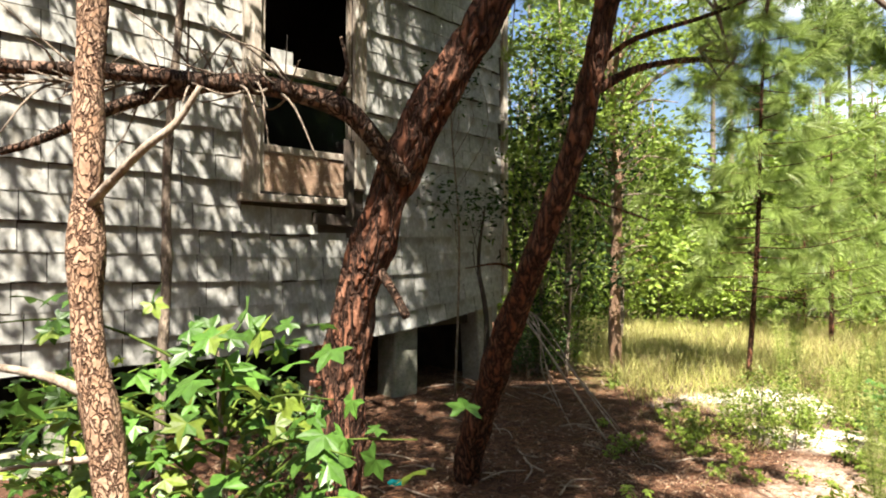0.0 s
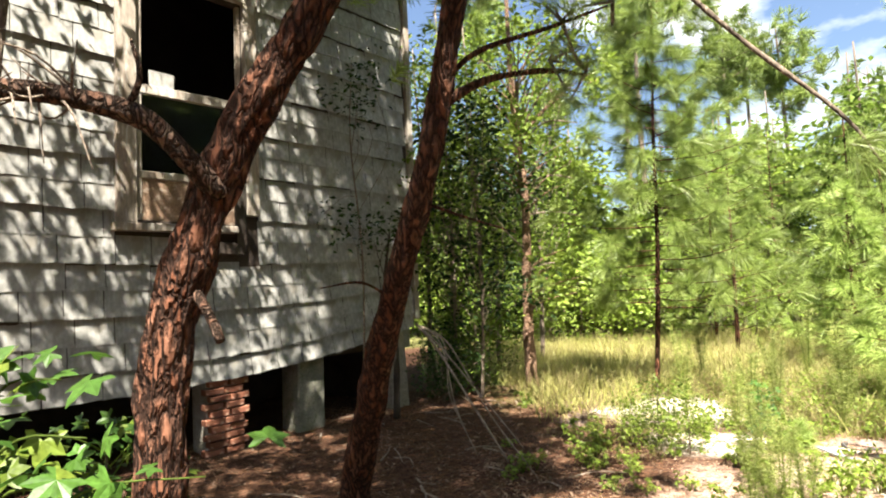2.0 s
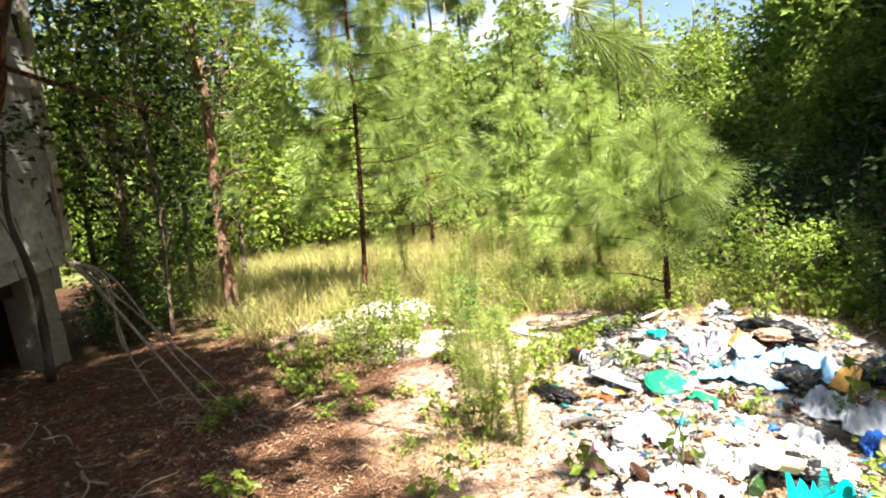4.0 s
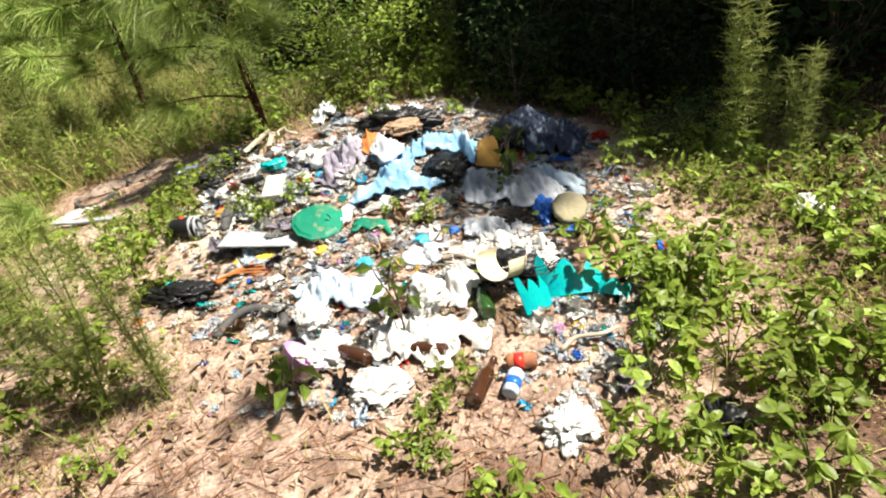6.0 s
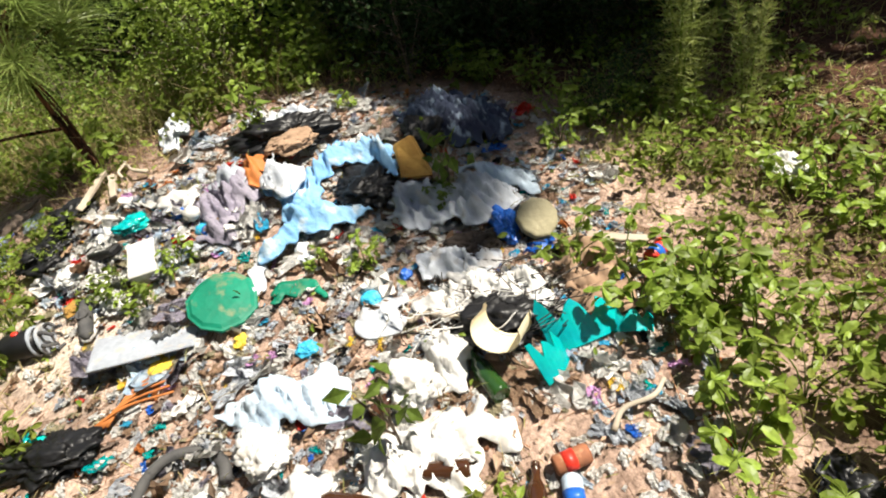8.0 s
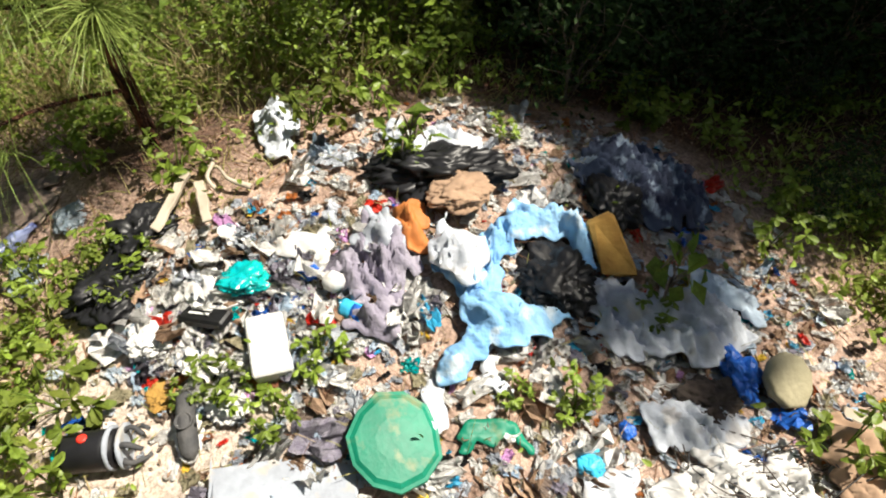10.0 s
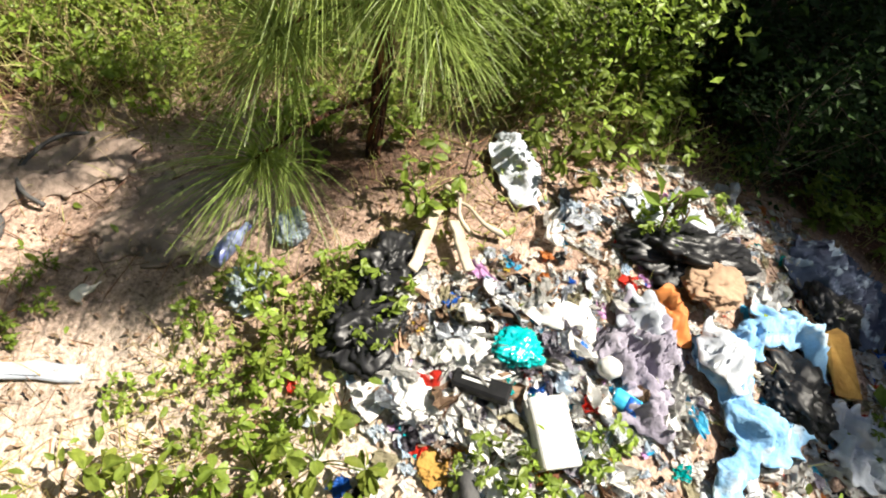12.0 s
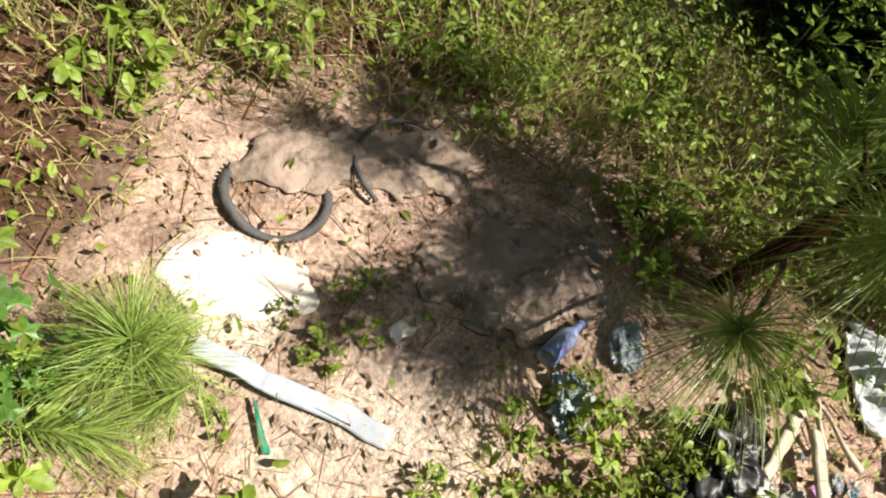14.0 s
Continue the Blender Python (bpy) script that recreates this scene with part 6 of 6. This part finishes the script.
# bottles and cans
bottle("brown glass bottle lying on leaves", 3.02, 2.06, 78, "brown_glass")
bottle("brown glass bottle in the rubbish", 3.42, 2.42, 40, "brown_glass", 0.2, 0.034)
bottle("brown glass bottle in the rubbish", 3.22, 2.18, 172, "brown_glass")
bottle("brown glass bottle in the rubbish", 3.18, 2.44, 160, "brown_glass")
bottle("green glass bottle half covered", 3.40, 2.06, 110, "green_glass", 0.24, 0.036)
bottle("clear plastic drink bottle with blue label", 4.65, 4.13, 66, "blue_film", 0.2, 0.032, z=0.05)
can("blue and white drink can", 3.06, 1.96, 82, "pale_blue")
can("rusty brown tin can lying open", 3.18, 1.98, 10, "rust", 0.04)
can("crushed blue drink can", 4.28, 2.95, 150, "sky_plastic", 0.025, 90, 0.35)
can("red drink can in the weeds", 3.77, 1.50, 40, "red", 0.06)
# pink bowl
bm = lathe([(0.055, 0), (0.06, 0.004), (0.075, 0.07), (0.078, 0.075), (0.073, 0.074), (0.056, 0.012), (0.01, 0.01)], 20, 0.12, 3)
pk = link_mesh("pink_bowl", bm, M["pink_plastic"])
pk.matrix_basis = lying(3.10, 2.68, 0.05, 40, 50)
tagged(pk, "pink plastic bowl lying tilted", "bowl")
bm = lathe([(0.004, -0.033), (0.02, -0.027), (0.033, 0), (0.02, 0.027), (0.004, 0.033)], 16)
bl = link_mesh("white_ball", bm, M["white_plastic"]); bl.matrix_basis = lying(4.38, 3.05, 0.05, 0)
tagged(bl, "small white plastic ball", "ball")
# black packet with unreadable print
pb = empty("black_packet", "black packet with pale print bars", "packet")
pb.matrix_basis = pose(4.31, 3.40, ground_z(4.31, 3.40) + 0.04, 6, 14, 68)
bm = bmesh.new(); box(bm, -0.075, -0.028, -0.014, 0.075, 0.028, 0.014, 0.002, 0.006); part("carton", bm, M["black_plastic"], pb)
for k in range(2):
    bm = bmesh.new(); box(bm, -0.02, -0.004 - 0.016 * k, 0.0145, 0.05, 0.004 - 0.016 * k, 0.0155); part("print_bar", bm, M["white_plastic"], pb)
# shoes
def shoe(label, x, y, rz, m, sole):
    t = empty("shoe", label, "shoe")
    t.matrix_basis = pose(x, y, ground_z(x, y) + 0.012, 0, 8, rz) @ Matrix.Scale(0.68, 4)
    v, f = tube([(-0.12, 0, 0.035), (-0.10, 0, 0.045), (-0.03, 0, 0.05), (0.04, 0, 0.035), (0.10, 0.005, 0.025), (0.13, 0.008, 0.02)], [0.02, 0.038, 0.036, 0.036, 0.034, 0.012], 14, 0.1, 2)
    arrays("upper", v, f, M[m], t, "", True)
    bm = lathe([(0.05, 0), (0.052, 0.006), (0.05, 0.02)], 18)
    for q in bm.verts:
        q.co.x *= 2.7; q.co.y *= 0.82 + 0.25 * (q.co.x > 0)
    part("sole", bm, M[sole], t)
    part("opening", lathe([(0.03, 0.062), (0.033, 0.085), (0.028, 0.086), (0.024, 0.07)], 14), M[m], t)
    for k in range(3):
        bm = bmesh.new(); box(bm, 0.01 + k * 0.02, -0.024, 0.066 - k * 0.008, 0.016 + k * 0.02, 0.024, 0.072 - k * 0.008)
        part("lace", bm, M["white_plastic"], t)
    return t


shoe("grey and black canvas shoe with a white sole and laces", 4.04, 3.42, 190, "rubber", "white_plastic")
# black plastic drum with pale bands, broken open at one end
drum = empty("plastic_drum", "broken black plastic drum with pale bands", "drum")
drum.matrix_basis = pose(3.99, 3.71, ground_z(3.99, 3.71) + 0.048, 90, 0, 4)
part("drum_body", lathe([(0.02, 0.0), (0.045, 0.004), (0.05, 0.02), (0.052, 0.10), (0.048, 0.13), (0.03, 0.134)], 22, 0.12, 6), M["black_plastic"], drum)
for zb in (0.112, 0.142):
    part("band", lathe([(0.049, zb), (0.056, zb + 0.003), (0.056, zb + 0.009), (0.048, zb + 0.012)], 20, 0.1, 2), M["grey_board"], drum, "pale grey band")
part("end_cap", lathe([(0.016, -0.02), (0.018, -0.016), (0.017, 0.002)], 12), M["teal_plastic"], drum, "turquoise end cap")
button = part("button", lathe([(0.002, 0), (0.012, 0.001), (0.012, 0.006), (0.008, 0.008)], 12), M["red"], drum, "round red button")
button.matrix_basis = pose(0.01, 0.046, 0.062, -78, 0, 0)
for k in range(6):
    v, f = tube(spline([(0.03 * math.cos(k), 0.03 * math.sin(k), 0.135), (0.05 * math.cos(k), 0.05 * math.sin(k), 0.17), (0.035 * math.cos(k + 0.4), 0.035 * math.sin(k + 0.4), 0.20)], 4), [0.009, 0.006], 7, 0.3, k)
    arrays("prong", v, f, M["rubber"], drum, "", True)
lump("white_bag", "flattened white plastic wad beside a shoe", "wad", (4.09, 3.33), (0.06, 0.07, 0.03), "white_plastic", 78, 0.3)
# blue-grey, yellow, orange bits that stand out
lump("blue_wad", "small pale blue plastic tub", "tub", (3.88, 2.40), (0.045, 0.04, 0.03), "sky_plastic", 30, 0.2)
lump("blue_wad", "small pale blue plastic wad", "wad", (3.72, 2.62), (0.035, 0.04, 0.025), "sky_plastic", 31, 0.3)
lump("blue_wad", "small bright blue plastic cap", "cap", (3.96, 2.28), (0.03, 0.025, 0.025), "blue_plastic", 32, 0.2)
lump("blue_wad", "bright blue crumpled foil", "foil", (4.44, 3.12), (0.03, 0.035, 0.03), "blue_plastic", 33, 0.4)
lump("yellow_wad", "small yellow plastic piece", "plastic", (3.80, 2.84), (0.03, 0.025, 0.018), "yellow", 34, 0.4)
lump("yellow_wad", "yellow packet on bare earth", "packet", (3.80, 3.12), (0.05, 0.045, 0.015), "yellow", 35, 0.3)
lump("yellow_wad", "orange-yellow paper on bare sand", "paper", (4.14, 3.50), (0.06, 0.05, 0.012), "foam", 36, 0.3)
lump("red_wad", "red plastic flower in the weeds", "plastic", (3.72, 1.44), (0.03, 0.03, 0.03), "red", 37, 0.4)
lump("teal_wad", "turquoise rag in the weeds", "cloth", (3.62, 3.52), (0.04, 0.06, 0.02), "teal_plastic", 38, 0.4)
for k in range(5):
    v, f = tube(spline([(0, 0, 0.03), (0.12, 0.01 * k, 0.05), (0.26, 0.012 * k - 0.02, 0.03)], 5), [0.006, 0.004], 6, 0.2, k)
    o_ = arrays("orange_strip", v, f, M["orange"], None, "", True)
    o_.matrix_basis = pose(3.60, 3.30 - 0.014 * k, ground_z(3.60, 3.25), 0, 0, -68 + 5 * k)
    tagged(o_, "orange plastic strip lying in the dirt", "strip", "bundle of orange strips")
cloth("green_belt", "green webbing strip on the heap", "strip", [(3.90, 2.54), (3.93, 2.52), (3.98, 2.66), (3.95, 2.76), (3.92, 2.72), (3.94, 2.66)], "green_plastic", 0.03, 6, 40, 0.012)
# boards and sticks
def plank(label, x, y, rz, L, W, H, m, z=0.02, tilt=0, name="plank"):
    bm = bmesh.new()
    box(bm, -L / 2, -W / 2, -H / 2, L / 2, W / 2, H / 2, 0.006, 0.003)
    bmesh.ops.subdivide_edges(bm, edges=[e for e in bm.edges if abs(e.verts[0].co.x - e.verts[1].co.x) > L * 0.5], cuts=8)
    for v in bm.verts:
        v.co.y += 0.012 * noise.noise((v.co.x * 7, x, 0)) + 0.01 * noise.noise((v.co.x * 23, v.co.y * 9, y))
        v.co.z += 0.008 * noise.noise((v.co.x * 4, y, 2))
    ob = link_mesh(name, bm, M[m])
    ob.matrix_basis = pose(x, y, ground_z(x, y) + z, 0, tilt, rz)
    return tagged(ob, label, "board")


plank("long weathered white board on the ground", 4.325, 4.59, -86, 0.44, 0.046, 0.014, "grey_board")
plank("broken pale plank with splintered end", 4.72, 3.56, -20, 0.22, 0.03, 0.014, "bone_wood", 0.06, -14)
plank("short broken pale wooden plank", 4.70, 3.46, 10, 0.16, 0.03, 0.014, "bone_wood", 0.05, -10)
plank("weathered stick of wood", 3.92, 1.55, 60, 0.2, 0.03, 0.015, "bone_wood", 0.03)
for i, (x, y, a) in enumerate(((4.84, 3.45, 20), (4.82, 3.40, 55), (3.30, 1.72, 120), (3.72, 2.18, 80))):
    v, f = tube(spline([(-0.1, 0, 0.02), (-0.03, 0.02, 0.035), (0.05, -0.01, 0.03), (0.11, 0.01, 0.02)], 5), [0.009, 0.006, 0.009], 7, 0.5, i)
    o_ = arrays("pale_stick", v, f, M["bone_wood"], None, "", True)
    o_.matrix_basis = pose(x, y, ground_z(x, y) + 0.01, 0, 0, a)
    tagged(o_, "pale barkless stick on the rubbish", "stick")
# cracked old carpet over the bare patch
cloth("old_carpet", "cracked brown old carpet lying on bare ground", "carpet", [(4.70, 4.98), (4.84, 5.0), (4.96, 4.90), (5.0, 4.78), (4.90, 4.74), (4.79, 4.82)], "mat_brown", 0.035, 10, 55, 0.014, 2.6, 0.006)
cloth("old_carpet", "torn brown carpet piece with raised edges", "carpet", [(4.86, 4.94), (5.04, 4.84), (5.22, 4.60), (5.17, 4.44), (4.98, 4.50), (4.88, 4.72)], "mat_brown", 0.04, 6, 56, 0.011, 2.4, 0.004)
cloth("old_carpet", "grey-brown carpet piece in the pine's shade", "carpet", [(4.80, 4.50), (5.0, 4.34), (5.06, 4.1), (4.92, 4.02), (4.70, 4.14), (4.66, 4.31), (4.70, 4.46)], "mat_brown", 0.03, 6, 50, 0.011, 2.2, 0.004)
cloth("white_patch", "spilled white sand patch", "sand", [(4.36, 4.88), (4.41, 4.98), (4.57, 4.93), (4.62, 4.74), (4.54, 4.64), (4.44, 4.68)], "sand_white", 0.012, 3, 51, 0.02, 0.2, 0.004)
cloth("white_patch", "small white stone slab on sand", "slab", [(4.52, 4.47), (4.56, 4.50), (4.61, 4.44), (4.56, 4.41)], "sand_white", 0.02, 5, 52, 0.012)
lump("blue_wad", "turquoise bottle cap on the carpet", "cap", (5.01, 4.55), (0.016, 0.015, 0.012), "sky_plastic", 53, 0.1)
lump("blue_wad", "turquoise bottle cap on the carpet", "cap", (4.9, 4.94), (0.016, 0.015, 0.012), "sky_plastic", 54, 0.1)
lump("blue_wad", "turquoise plastic scrap under the trees", "scrap", (0.0, 4.1), (0.06, 0.04, 0.03), "teal_plastic", 55, 0.3)
plank("dark green plastic strip on sand", 4.235, 4.62, 40, 0.12, 0.012, 0.004, "green_plastic")
# tangled wires and strings
for i, (x, y, m, n) in enumerate(((3.74, 2.02, "white_plastic", 22), (3.70, 1.92, "black_plastic", 24), (3.80, 2.0, "dark_wood", 16))):
    r = random.Random(60 + i)
    L = []
    for k in range(n):
        p = np.array([r.gauss(0, 0.06), r.gauss(0, 0.1), 0.05])
        q = [p]
        for s in range(4):
            p = p + np.array([r.gauss(0, 0.045), r.gauss(0, 0.07), r.gauss(0, 0.02)])
            p[2] = max(0.015, min(0.11, p[2]))
            q.append(p)
        L.append(tube(spline(q, 4), [0.0019, 0.0019], 4))
    o_ = tubes("wire_tangle", L, M[m])
    o_.matrix_basis = pose(x, y, ground_z(x, y))
    tagged(o_, "tangled strings and plastic strips", "wire", kind="stuff")

# ---- loose scraps, countable pieces first, then the joined rest ----
rs = random.Random(99)
COLORS = ["white_plastic"] * 34 + ["pale_blue"] * 4 + ["white_cloth"] * 10 + ["grey_board"] * 3 + ["cardboard"] * 7 + ["mat_brown"] * 4 + ["tan"] * 4 + ["black_plastic"] * 3 + ["purple_cloth", "tan", "sky_plastic", "blue_plastic", "yellow", "orange", "teal_plastic", "pink_plastic", "rust", "red"]


def scrap_mesh(seed, m):
    r = random.Random(seed)
    n = 7
    bm = bmesh.new()
    g = {}
    for i in range(n):
        for j in range(n):
            x, y = i / (n - 1) - 0.5, j / (n - 1) - 0.5
            p = Vector((x * 2.2 + seed, y * 2.2, 0))
            g[i, j] = bm.verts.new((x + 0.22 * noise.noise(p * 1.3), y * 0.8 + 0.22 * noise.noise(p * 1.3 + Vector((9, 0, 0))), 0.06 + 0.75 * abs(noise.noise(p * 1.4)) + 0.7 * abs(noise.noise(p * 3.1)) + 0.2 * noise.noise(p * 6)))
    for i in range(n - 1):
        for j in range(n - 1):
            if r.random() > 0.09 or (0 < i < n - 2 and 0 < j < n - 2):
                bm.faces.new((g[i, j], g[i + 1, j], g[i + 1, j + 1], g[i, j + 1]))
    bmesh.ops.solidify(bm, geom=bm.faces[:], thickness=0.03)
    for v in [v for v in bm.verts if not v.link_faces]:
        bm.verts.remove(v)
    me = bpy.data.meshes.new("paper_scrap")
    bm.to_mesh(me); bm.free()
    me.materials.append(M[m])
    return me


cache = {}
def heap_spot(r):
    if r.random() < 0.24:                            # the densest white drift
        return r.gauss(4.36, 0.12), r.gauss(3.32, 0.17)
    while True:
        x, y = r.uniform(2.95, 5.25), r.uniform(1.45, 4.0)
        if r.random() < in_trash(x, y) * (1.15 - 0.3 * abs(x - 3.9)):
            return x, y


NAMES = {"white_plastic": "crumpled white plastic scrap on the heap", "pale_blue": "pale blue plastic scrap on the heap", "white_cloth": "dirty white cloth scrap on the heap", "grey_board": "grey paper scrap on the heap", "cardboard": "torn brown cardboard scrap"}
rest_v, rest_f = {}, {}
for k in range(5600):
    x, y = heap_spot(rs)
    if 90 < k < 170:
        x, y = rs.gauss(4.36, 0.13), rs.gauss(3.3, 0.2)
    m = rs.choice(COLORS) if k > 170 else rs.choice(("white_plastic", "white_plastic", "white_cloth", "pale_blue", "white_plastic", "white_plastic", "cardboard", "purple_cloth"))
    key = (rs.randrange(7), m)
    if key not in cache:
        cache[key] = scrap_mesh(key[0] * 3 + 1, m)
    s = (rs.uniform(0.06, 0.13) if k > 90 else rs.uniform(0.09, 0.15)) if k < 290 else rs.uniform(0.014, 0.055)
    mt = pose(x, y, ground_z(x, y) + 0.004, rs.gauss(0, 14), rs.gauss(0, 14), rs.uniform(0, 360)) @ Matrix.Diagonal((s, s * rs.uniform(0.45, 1.0), s * rs.uniform(0.22, 0.55), 1))
    if k < 290:
        o_ = new("scrap", cache[key])
        o_.matrix_basis = mt
        tagged(o_, NAMES.get(m, "small crumpled " + m.replace("_", " ") + " scrap on the ground"), "scrap", "scraps of the rubbish heap")
    else:
        V_, F_ = rest_v.setdefault(m, []), rest_f.setdefault(m, [])
        o = len(V_)
        V_ += [mt @ v.co for v in cache[key].vertices]
        F_ += [tuple(i + o for i in p.vertices) for p in cache[key].polygons]
for m in rest_v:
    tagged(arrays("small_litter", rest_v[m], rest_f[m], M[m]), "small " + m.replace("_", " ") + " shreds scattered on the ground", "litter", kind="stuff")
